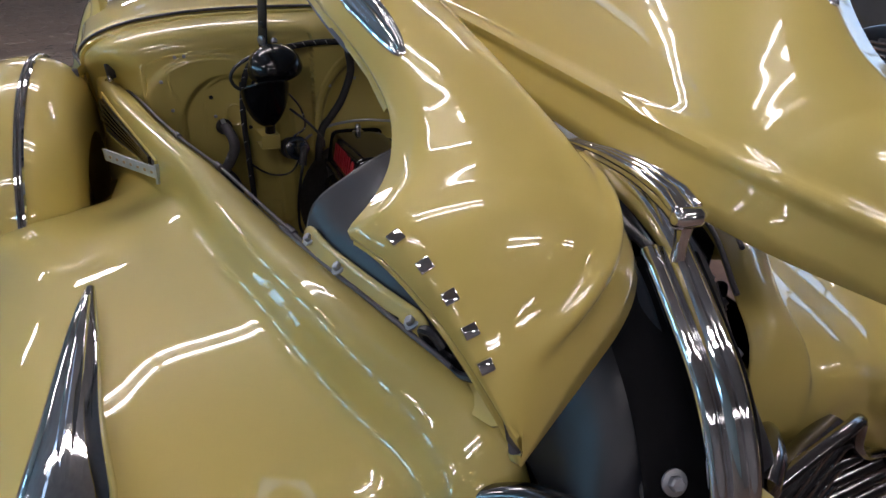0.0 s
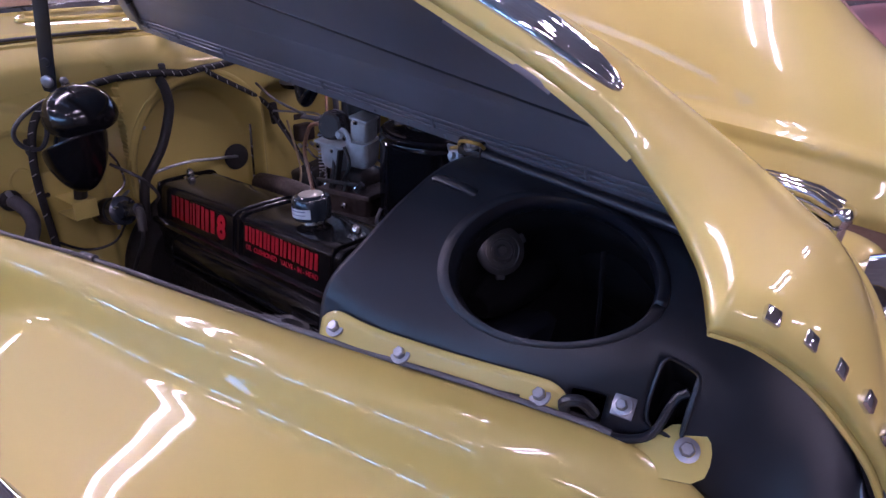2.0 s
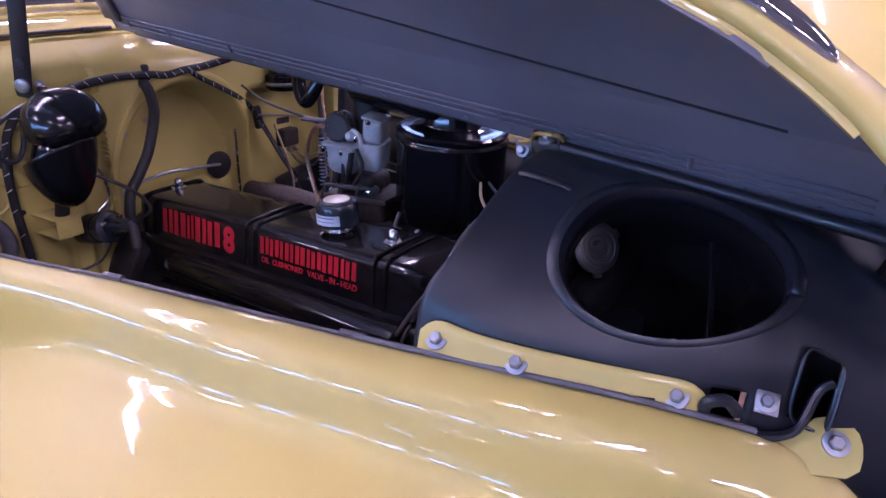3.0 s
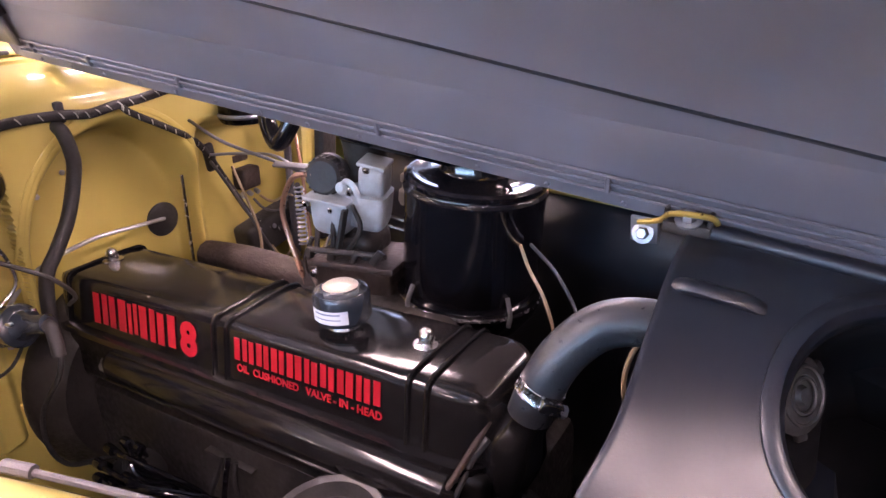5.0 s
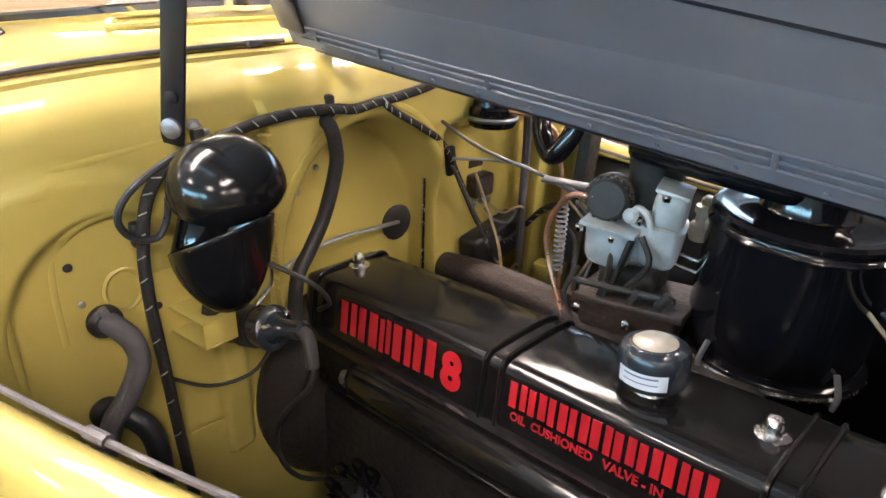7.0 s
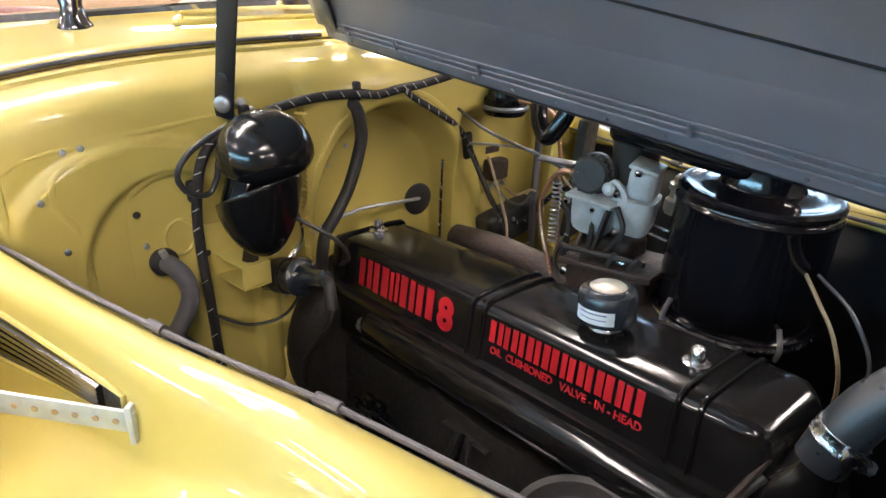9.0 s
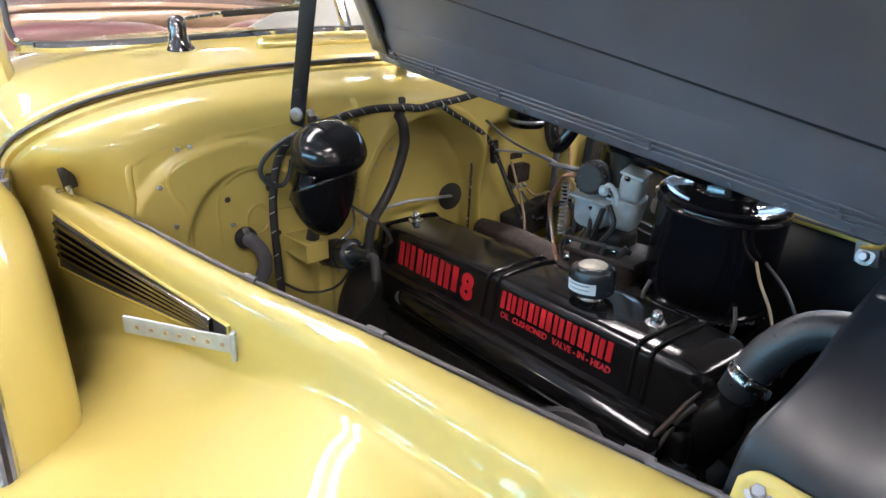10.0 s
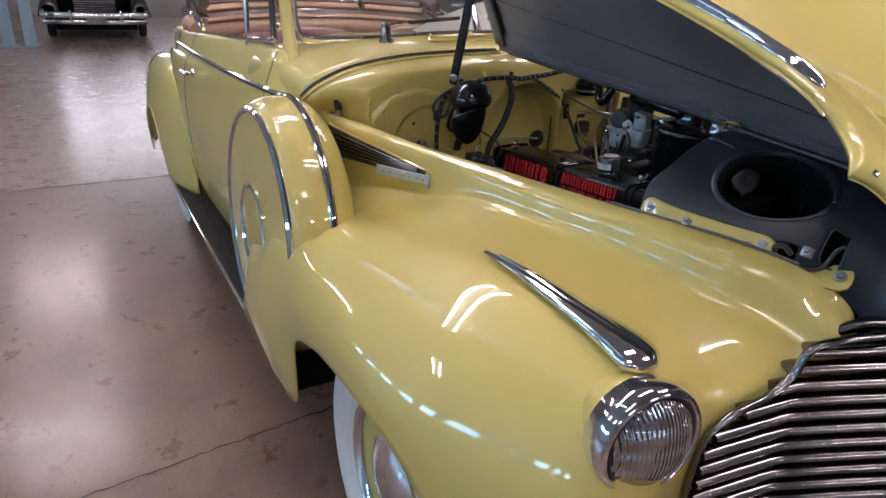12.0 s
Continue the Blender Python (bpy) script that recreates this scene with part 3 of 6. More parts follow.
def hood():
    xs = np.concatenate([np.linspace(-0.67, 0.5, 40), np.linspace(0.515, 0.729, 60)])
    skin = np.array([hood_row(x) for x in xs])
    for side, m in SIDES:
        at = m @ (RAISE if side == "near" else RAISE_FAR)
        h = part("hood_half", moved(grid_bm(skin), at), [PAINT, UNDER], car, "raised yellow hood half, dark grey underneath", solid=0.010, offset=0.0)
        md = h.modifiers["thickness"]
        md.material_offset = 1
        md.use_flip_normals = False
        # chrome spear low on the side
        xs_spear = np.concatenate([np.linspace(-0.45, 0.46, 30), np.linspace(0.47, 0.508, 14)])
        rows = []
        for x in xs_spear:
            end = math.sqrt(max(0.0, 1 - max(0.0, (x - 0.455) / 0.053) ** 2))
            hw = 0.058 * min(1.0, 0.35 + (x + 0.45) / 0.5) * (0.12 + 0.88 * end)
            row = []
            for v in np.linspace(-1, 1, 33):
                p = hood_point(x, 0.897 + hw * v)
                out = (0.0085 * (1 - v ** 6) + 0.0016 * math.cos(7 * math.pi * v) * (1 - v * v)) * (0.4 + 0.6 * end) + 0.0045
                row.append(p + np.array((0.05, -0.93, 0.36)) * out)
            rows.append(row)
        part("hood_spear", moved(grid_bm(np.array(rows)), at), CHROME, h, "long ribbed chrome spear on the hood side", solid=0.003, offset=-1)
        # five chrome emblem blocks along the lower nose edge
        blocks = ((0.637, -0.153, 1.039), (0.656, -0.135, 1.046), (0.673, -0.115, 1.050), (0.691, -0.096, 1.050), (0.706, -0.076, 1.047))
        for sx, sy, sz in blocks if side == "near" else ():
            p, q, w = Vector((sx, sy, sz)), Vector(hood_point(sx + 0.006, 0.93)), Vector(hood_point(sx, 0.86))
            q += p - Vector(hood_point(sx, 0.93))
            w += p - Vector(hood_point(sx, 0.93))
            a = (q - p).normalized()
            b = (w - p).normalized()
            nrm = a.cross(b).normalized()
            if nrm.y > 0:
                nrm = -nrm
            b = nrm.cross(a)
            em = Matrix((
                (a.x, b.x, nrm.x, p.x), (a.y, b.y, nrm.y, p.y), (a.z, b.z, nrm.z, p.z), (0, 0, 0, 1)))
            part("emblem_block", moved(box((0.0098, 0.0112, 0.006), em @ Matrix.Translation((0, 0, 0.003)), 0.0012), at), CHROME, h, "small chrome emblem block")
        # hinge edge stiffeners and the crease on the underside
        flange = []
        for x in np.linspace(-0.655, 0.56, 44):
            ye = -np.interp(x, EDGE[:, 0], EDGE[:, 1])
            flange.append([hood_point(x, 2 / math.pi * math.asin((d / ye) ** (1 / 0.92)), 0.0) + np.array((0, 0, -0.0062 + (0.0034 if d > 0.085 else 0.0))) for d in (0, 0.012, 0.024, 0.036, 0.048, 0.060, 0.070, 0.080, 0.092)])
        part("hinge_flange", moved(grid_bm(np.array(flange)), at), UNDER, h)
        for d, rr in ((0.015, 0.0016), (0.0235, 0.0015), (0.032, 0.0015)):
            line = [hood_point(x, 0) + np.array((0, -d, -0.0078 - 0.06 * d)) for x in np.linspace(-0.635, 0.56, 20)]
            part("stiffening_rib", moved(tube(line, rr, 6), at), UNDER, h)
        for x in (-0.60, -0.48, -0.318, -0.044, 0.178, 0.40):
            p = hood_point(x, 0) + np.array((0, -0.0235, -0.0092))
            part("spot_gusset", moved(box((0.005, 0.016, 0.005), Matrix.Translation(p), 0.002), at), UNDER, h)
        # long crease across the underside, with spot-weld dimples near the hinge
        seam = [(x, 2 / math.pi * math.asin(min(1.0, ((0.127 - 0.085 * x) / -np.interp(x, EDGE[:, 0], EDGE[:, 1])) ** (1 / 0.92)))) for x in np.linspace(-0.62, 0.48, 40)]
        line = [hood_point(x, u) + np.array((0, 0.001, -0.0055)) for x, u in seam]
        part("seam_bead", moved(tube(line, 0.0015, 6), at), SATIN, h)
        for x in np.linspace(-0.60, 0.52, 18):
            p = hood_point(x, 0) + np.array((0, -0.005, -0.0072))
            part("spot_weld", moved(lathe([(0.0028, 0.001), (0.0022, -0.0008), (0, -0.0012)], Matrix.Translation(p), 8), at), UNDER, h)
        rim = [[hood_point(x, u) + np.array((0, 0.010 * u, -0.013 + 0.008 * u)) for x in (-0.668, -0.655, -0.635, -0.618)] for u in np.linspace(0.02, 0.97, 24)]
        part("rear_flange", moved(grid_bm(np.array(rim)), at), UNDER, h, "folded grey flange along the hood's rear edge", solid=0.004)
        rear = [hood_point(-0.612, u) + np.array((0, 0.010 * u, -0.013 + 0.008 * u)) for u in np.linspace(0.06, 0.95, 20)]
        part("rear_seal", moved(sweep(bmesh.new(), rear, 0.0065, 8, 1.0), at), RUBBER, h, "black rubber strip beside the rear flange")
        edge = [hood_point(x, 0.995) + np.array((0, 0.008, 0.002)) for x in np.linspace(-0.66, 0.53, 44)]
        part("edge_flange", moved(sweep(bmesh.new(), edge, 0.008, 8, 0.5), at), PAINT, h)
        edge = [hood_point(x, 0.97) + np.array((0, 0.010, -0.004)) for x in np.linspace(0.40, 0.475, 8)]
        part("edge_tab", moved(sweep(bmesh.new(), edge, 0.010, 8, 0.4), at), UNDER, h)
        edge = [hood_point(x, 0.995) + np.array((-0.006, 0.006, 0.0)) for x in np.linspace(0.620, 0.725, 24)]
        part("nose_flange", moved(sweep(bmesh.new(), edge, 0.0045, 8, 0.6), at), PAINT, h)
    # centre hinge rail and the chrome nose strip between the halves
    rail = [(-0.66, MID, 1.304), (0.24, MID, 1.246), (0.60, MID, 1.222)]
    hr = part("centre_hinge", tube(rail, 0.009, 10, 20, 1.6), SATIN, car, "black piano hinge between the hood halves")
    part("hinge_tube", tube([(0.255, -0.012, 1.25), (0.43, -0.012, 1.237), (0.585, -0.012, 1.224)], 0.007, 10), SATIN, hr)
    prof = [(0.46, MID, 1.262), (0.54, MID, 1.250), (0.60, MID, 1.222), (0.643, MID, 1.187), (0.691, MID, 1.145), (0.724, MID, 1.10), (0.748, MID, 1.045), (0.765, MID, 0.95), (0.77, MID, 0.70), (0.765, MID, 0.45)]
    st = part("nose_strip", tube(prof, 0.020, 14, 40, 0.5), CHROME, car, "triple-ribbed chrome strip down the nose")
    for s in (-0.017, 0.0, 0.017):
        part("rib", tube([(x + 0.005, y + s, z + 0.004) for x, y, z in prof[2:]], 0.0088, 10, 40), CHROME, st)
    inner = [(x - 0.022, MID, z - 0.022) for x, y, z in prof[2:8]]
    part("nose_backing", tube(inner, 0.009, 16, 30, 7.2), MATTE, car, "black panel behind the nose strip")
    orn = [(0.42, MID, 1.266), (0.50, MID, 1.274), (0.56, MID, 1.275), (0.602, MID, 1.270), (0.622, MID, 1.263)]
    o = part("nose_ornament", sweep(bmesh.new(), spline(orn, 16), [0.003 + 0.0075 * min(1, k / 11) for k in range(17)], 14, 1.5), CHROME, car, "fluted chrome nose ornament ending in a blunt knob")
    for s in (-0.013, 0.0, 0.013):
        part("flute", sweep(bmesh.new(), [(x, y + s * (0.4 + 0.15 * k), z + 0.008) for k, (x, y, z) in enumerate(orn)], [0.002, 0.0045, 0.0055, 0.0055, 0.004], 10), CHROME, o)
    part("knob", box((0.018, 0.034, 0.020), pose(0.626, MID, 1.263, 0, 22, 0), 0.0085, 4), CHROME, o)
    part("knob_post", lathe([(0.012, -0.055), (0.008, -0.045), (0.006, -0.02), (0.008, 0.0)], pose(0.624, MID, 1.255), 14), CHROME, o)


hood()


# ---- grille ----
def grille_x(y):
    rel = MID - y
    return 0.757 - 0.12 * (rel / 0.28) if rel < 0.28 else 0.637 - 0.03 * (rel - 0.28) / 0.2


def grille():
    for side, m in SIDES:
        g = part("grille", moved(tube([(0.725, -0.02, 1.012), (0.695, -0.12, 1.012), (0.668, -0.21, 1.010), (0.648, -0.252, 0.992), (0.642, -0.272, 0.945), (0.634, -0.31, 0.912), (0.621, -0.37, 0.888), (0.612, -0.412, 0.850), (0.608, -0.424, 0.79), (0.605, -0.42, 0.70), (0.60, -0.39, 0.5)], 0.0062, 10, 70, 1.4), m), GRILLECHROME, car, "chrome horizontal-bar grille")
        ys = np.linspace(MID - 0.006, -0.425, 28)
        back = np.array([[(grille_x(y) - 0.048, y, z) for y in ys] for z in np.linspace(0.45, 0.985, 12)])
        def keep(i, j):
            z = 0.45 + 0.535 * (i + 1) / 11
            return z < 0.86 or ys[j + 1] > -0.10 or (z < 0.93 and ys[j + 1] > -0.25)
        part("backing", moved(grid_bm(back, keep), m), SATIN, g, solid=0.003)
        for k in range(18):
            z = 0.984 - 0.0305 * k
            yo = np.interp(z, (0.62, 0.84, 0.868, 0.895, 0.925, 0.95, 0.99), (-0.418, -0.418, -0.398, -0.345, -0.285, -0.262, -0.225)) + 0.06 * max(0, 0.62 - z)
            arc = [(grille_x(y) - 0.004 - 0.10 * max(0, z - 0.93), y, z - 0.012 * (y / -0.43) ** 2) for y in np.linspace(MID - 0.012, yo, 26)]
            part("grille_bar", moved(sweep(bmesh.new(), spline(arc, 40), 0.0112, 14, 1.7), m), GRILLECHROME, g)
        # broad chrome bar over the grille, under the nose, and the block beside the nose strip
        part("top_bar", moved(tube([(0.575, -0.170, 0.925), (0.600, -0.158, 0.965), (0.628, -0.132, 0.992), (0.655, -0.106, 1.012), (0.69, -0.077, 1.020), (0.722, -0.037, 1.022)], 0.011, 14, 24, 1.1), m), GRILLECHROME, g, "broad chrome bar over the grille")
        part("nose_block", moved(box((0.040, 0.036, 0.03), pose(0.728, -0.003, 1.022, 0, 10, -20), 0.004), m), PAINT, g, "small yellow block beside the nose strip")


grille()


# ---- cowl and firewall ----
ARCH = [(-0.600, 0.70), (-0.612, 0.95), (-0.625, 1.08), (-0.632, 1.14), (-0.628, 1.185), (-0.600, 1.222), (-0.54, 1.252), (-0.45, 1.275), (-0.32, 1.292), (-0.16, 1.301), (MID, 1.304)]
ARCH = ARCH + [(2 * MID - y, z) for y, z in ARCH[-2::-1]]


def firewall_x(y, z):
    """How far the pressed panel stands back at y, z."""
    d = math.hypot((y - 0.07) / 0.155, (z - 1.02) / 0.19) if z > 1.02 else abs(y - 0.07) / 0.155
    x = -0.595 - 0.072 * (1 - bulge(d, 0.84, 1.05))
    d2 = math.hypot((y + 0.30) / 0.115, (z - 1.03) / 0.135) if z > 1.03 else abs(y + 0.30) / 0.115
    x -= 0.010 * (1 - bulge(d2, 0.90, 1.0)) if d > 1.04 else 0
    d3 = math.hypot((y + 0.33) / 0.175, (z - 1.04) / 0.165) if z > 1.04 else abs(y + 0.33) / 0.175
    x -= 0.012 * bulge(d3, 0.96, 1.06) if y < -0.1 else 0
    x -= 0.055 * bulge(y, 0.205, 0.25) * (1 - bulge(z, 1.15, 1.19))
    return x


def corner_back(y, z):
    """How far the near corner of the cowl falls back behind the ledge."""
    return 0.120 * bulge(-y, 0.470, 0.580) * (1 - bulge(z, 1.115, 1.245))


def cowl():
    arch = spline(ARCH, 480)
    rings = [(-0.700, 1.0, 0.0), (-0.692, 0.998, 0.0), (-0.684, 0.994, 0.0), (-0.681, 0.984, 0.0), (-0.674, 0.981, 0.0), (-0.66, 0.977, 0.0), (-0.64, 0.960, 0.0), (-0.622, 0.938, 0.2), (-0.608, 0.905, 0.6), (-0.60, 0.87, 1.0)] + [(-0.595, s, 1.0) for s in np.linspace(0.845, 0.02, 170)]
    c = np.array((MID, 0.82))
    rows = []
    for x, s, w in rings:
        row = []
        for p in arch:
            q = c + (p - c) * s
            row.append((x * (1 - w) + firewall_x(*q) * w - corner_back(*q), q[0], q[1]))
        rows.append(row)
    fw = part("firewall", grid_bm(np.array(rows)), PAINT, car, "pressed yellow firewall with rounded recesses", solid=0.003, offset=-1)
    # cowl top back to the windshield
    top = []
    arch = arch[::4]
    for k, (x, up, wide) in enumerate(((-0.704, 0.004, 1.0), (-0.74, 0.012, 1.004), (-0.80, 0.020, 1.012), (-0.88, 0.032, 1.025), (-0.98, 0.036, 1.045), (-1.10, 0.030, 1.07))):
        top.append([(x - 0.10 * ((p[0] - MID) / 0.63) ** 2 * (k / 5) - corner_back(*p) * (1 - k / 5), MID + (p[0] - MID) * wide, p[1] + up * bulge(p[1], 0.9, 1.2)) for p in arch])
    body = part("cowl", grid_bm(np.array(top)), PAINT, car, "glossy yellow cowl ahead of the windshield", solid=0.004, offset=-1)
    strip = [(-0.703 - corner_back(*p), p[0], p[1] + 0.006) for p in arch[22:60]]
    part("lacing_strip", tube(strip, 0.0031, 8), SEALER, body, "dark lacing strip round the hood opening")
    part("strip_clip", box((0.012, 0.022, 0.009), Matrix.Translation((-0.700, -0.045, 1.309)), 0.003), SEALER, body)
    part("strip_clip", box((0.016, 0.02, 0.03), Matrix.Translation((-0.70, -0.638, 1.15)), 0.003), SEALER, body)
    hc = part("hood_catch", box((0.014, 0.018, 0.034), pose(-0.668, -0.556, 1.164, 0, -14, 30), 0.003), GRIME, body)
    part("catch_hook", tube([(-0.672, -0.556, 1.146), (-0.660, -0.555, 1.140), (-0.652, -0.558, 1.146), (-0.656, -0.560, 1.154)], 0.0045, 8, 12), DULLCHROME, hc)
    part("catch_screw", lathe([(0.008, 0), (0.008, 0.003), (0.004, 0.0055), (0, 0.006)], pose(-0.690, -0.566, 1.138), 16), DULLCHROME, hc)
    # small cowl ventilator ridge
    part("cowl_vent", tube([(-0.86, -0.16, 1.331), (-0.80, -0.18, 1.327), (-0.785, -0.06, 1.331), (-0.785, 0.10, 1.331), (-0.80, 0.22, 1.327), (-0.86, 0.20, 1.331)], 0.005, 6, 40), PAINT, body)
    # embossed rings and fasteners
    ring = [(firewall_x(-0.29, 1.067) - 0.001, -0.290 + 0.020 * math.cos(a), 1.066 + 0.025 * math.sin(a)) for a in np.linspace(0.6, 2 * math.pi + 0.2, 33)]
    part("embossed_ring", sweep(bmesh.new(), ring, 0.0032, 6), PAINT, fw)
    for run, wide in ((((-0.409, 0.93), (-0.409, 1.05), (-0.413, 1.106), (-0.427, 1.134), (-0.430, 1.164), (-0.407, 1.186), (-0.355, 1.194), (-0.30, 1.201)), 4.5),
                      (((-0.358, 1.02), (-0.357, 1.10), (-0.345, 1.135), (-0.315, 1.158), (-0.271, 1.166)), 4.5),
                      (((-0.482, 1.06), (-0.482, 1.172), (-0.468, 1.190), (-0.439, 1.201), (-0.361, 1.209), (-0.257, 1.221), (-0.16, 1.232)), 3.5)):
        q = spline([(firewall_x(y, z) - 0.0022, y, z) for y, z in run], 40)
        part("pressed_bead", sweep(bmesh.new(), q, 0.0027, 10, wide * 0.6, True, (1, 0, 0)), PAINT, fw)
    bead = [(0.07 - 0.172, 0.90)] + [(0.07 - 0.172 * math.cos(a), 1.02 + 0.212 * math.sin(a)) for a in np.linspace(0, math.pi, 24)] + [(0.07 + 0.172, 0.90)]
    part("pressed_bead", sweep(bmesh.new(), [(firewall_x(y, z) - 0.0010, y, z) for y, z in bead], 0.0030, 8, 1.8), PAINT, fw)
    for y, z in ((-0.428, 1.084), (-0.39, 1.205), (-0.445, 1.15), (-0.335, 1.064), (-0.17, 1.228), (0.018, 1.135), (-0.058, 1.13), (-0.41, 1.203)):
        x = firewall_x(y, z)
        part("screw", lathe([(0.0042, 0), (0.0042, 0.002), (0.0025, 0.0035), (0, 0.0035)], axis_matrix((x, y, z), (1, 0, 0)), 12), STEEL, fw)
    for y, z in ((-0.341, 1.110), (-0.256, 1.034)):
        part("plug_hole", lathe([(0.005, 0.001), (0.003, 0.002), (0, 0.002)], axis_matrix((firewall_x(y, z) + 0.001, y, z), (1, 0, 0)), 12), RUBBER, fw)
    part("grommet", lathe([(0.030, 0), (0.031, 0.004), (0.024, 0.008), (0.008, 0.009), (0, 0.009)], axis_matrix((-0.667, 0.172, 1.010), (1, 0, 0)), 28), RUBBER, fw, "round black rubber grommet")
    for y, z in ((-0.318, 1.040), (-0.335, 0.925)):
        part("grommet", lathe([(0.019, 0), (0.019, 0.007), (0.013, 0.012), (0, 0.012)], axis_matrix((-0.60, y, z), (1, 0, 0)), 24), RUBBER, fw)
    part("speedometer_cable", tube([(-0.66, 0.172, 1.012), (-0.64, 0.105, 1.024), (-0.63, 0.02, 1.032), (-0.62, -0.07, 1.02), (-0.60, -0.13, 0.99), (-0.58, -0.15, 0.94)], 0.0036, 8, 24), STEEL, fw)
    part("heater_hose", tube([(-0.600, -0.012, 1.222), (-0.583, -0.013, 1.214), (-0.578, -0.010, 1.190), (-0.578, -0.011, 1.160), (-0.576, -0.034, 1.100), (-0.572, -0.062, 1.060), (-0.568, -0.088, 1.025), (-0.565, -0.10, 0.95)], 0.0098, 12, 40), RUBBER, fw, "black rubber hose down the firewall")
    part("drain_elbow", tube([(-0.600, -0.318, 1.040), (-0.580, -0.313, 1.038), (-0.568, -0.302, 1.020), (-0.566, -0.300, 0.992), (-0.570, -0.316, 0.955), (-0.574, -0.337, 0.925), (-0.578, -0.352, 0.88)], 0.0125, 12, 30), SEALER, fw, "grey rubber drain elbow")
    part("elbow_clip", box((0.010, 0.010, 0.034), pose(-0.588, -0.316, 1.045, 20, 0, 0), 0.003), STEEL, fw)
    part("drain_elbow", tube([(-0.600, -0.335, 0.925), (-0.578, -0.322, 0.926), (-0.560, -0.305, 0.905), (-0.556, -0.300, 0.86), (-0.560, -0.305, 0.80)], 0.0135, 12, 20), HOSE, fw)
    part("oil_line", tube([(-0.618, 0.190, 1.095), (-0.616, 0.187, 1.02), (-0.612, 0.182, 0.90)], 0.0032, 8, 10), DULLCHROME, fw)
    # wiring
    loom = [(-0.58, -0.255, 0.68), (-0.585, -0.263, 0.86), (-0.583, -0.268, 0.966), (-0.583, -0.272, 1.064), (-0.583, -0.268, 1.126), (-0.584, -0.254, 1.176), (-0.583, -0.225, 1.207), (-0.583, -0.175, 1.222), (-0.589, -0.128, 1.231), (-0.591, -0.068, 1.237), (-0.591, -0.004, 1.235), (-0.592, 0.036, 1.230), (-0.592, 0.076, 1.235), (-0.593, 0.12, 1.238), (-0.593, 0.18, 1.247), (-0.594, 0.25, 1.262), (-0.596, 0.33, 1.270)]
    p = spline(loom, 108)
    lm = part("wiring_loom", sweep(bmesh.new(), p, 0.0070, 10), LOOM, fw, "black braided wiring loom with white tracer")
    bm = bmesh.new()
    def dash(q, d, r):
        """A slanting stitch round the outer side of the loom."""
        d = Vector(d).normalized()
        a = (Vector((0.8, -0.6, 0.1)) - d * Vector((0.8, -0.6, 0.1)).dot(d)).normalized()
        b = d.cross(a)
        sweep(bm, [Vector(q) + r * (a * math.cos(w) + b * math.sin(w)) + d * (0.005 * w) for w in (-0.55, -0.25, 0.0, 0.25, 0.55)], 0.0008, 5)
    for k in range(1, 108, 3):
        dash(p[k], p[k] - p[k - 1], 0.0078)
    tagged(part("tracer", bm, THREAD, lm), "white stitched tracer thread", kind="stuff")
    for y, z in ((-0.004, 1.238), (-0.185, 1.222), (-0.268, 1.13)):
        part("loom_clip", box((0.014, 0.014, 0.030), Matrix.Translation((-0.598, y, z)), 0.004), RUBBER, fw)
    loom2 = [(-0.590, 0.085, 1.234), (-0.585, 0.095, 1.222), (-0.585, 0.150, 1.190), (-0.600, 0.205, 1.158), (-0.620, 0.250, 1.120), (-0.625, 0.296, 1.046), (-0.622, 0.342, 0.968), (-0.608, 0.395, 0.930), (-0.600, 0.442, 0.950), (-0.560, 0.450, 0.996), (-0.470, 0.400, 1.04), (-0.40, 0.34, 1.05)]
    p = spline(loom2, 62)
    lm2 = part("wiring_loom", sweep(bmesh.new(), p, 0.0055, 8), LOOM, fw, "thin braided branch of the wiring loom")
    bm = bmesh.new()
    for k in range(1, 62, 2):
        dash(p[k], p[k] - p[k - 1], 0.0057)
    tagged(part("tracer", bm, THREAD, lm2), "white stitched tracer thread", kind="stuff")
    part("wire_guide", box((0.012, 0.022, 0.052), pose(-0.632, 0.265, 1.106, 8, 0, 0), 0.0055, 3), RUBBER, fw, "oval black rubber wire guide")
    loop = [(-0.585, -0.175, 1.226), (-0.578, -0.209, 1.219), (-0.575, -0.249, 1.204), (-0.573, -0.281, 1.183), (-0.573, -0.293, 1.160), (-0.573, -0.282, 1.138), (-0.573, -0.257, 1.130), (-0.573, -0.243, 1.148), (-0.573, -0.238, 1.172)]
    part("wire_loop", tube(loop, 0.0042, 8, 40), HOSE, fw)
    part("thin_wire", tube([(-0.615, 0.252, 1.104), (-0.612, 0.300, 1.022), (-0.605, 0.360, 0.905), (-0.60, 0.37, 0.88)], 0.003, 6, 16), CAPMETAL, fw)
    part("thin_wire", tube([(-0.615, 0.252, 1.116), (-0.585, 0.300, 1.112), (-0.52, 0.310, 1.116), (-0.42, 0.262, 1.122), (-0.33, 0.205, 1.135), (-0.30, 0.19, 1.14)], 0.0027, 6, 24), STEEL, fw)
    part("thin_wire", tube([(-0.583, -0.27, 0.95), (-0.57, -0.22, 0.92), (-0.55, -0.17, 0.93), (-0.53, -0.14, 0.99)], 0.0025, 6, 16), RUBBER, fw)
    reg = part("relay_box", box((0.030, 0.050, 0.042), pose(-0.640, 0.352, 1.044, 0, 0, 4), 0.006, 3), RUST, fw, "small brown relay box on the firewall")
    part("relay_base", box((0.006, 0.058, 0.085), pose(-0.655, 0.352, 1.045), 0.002), RUST, reg)
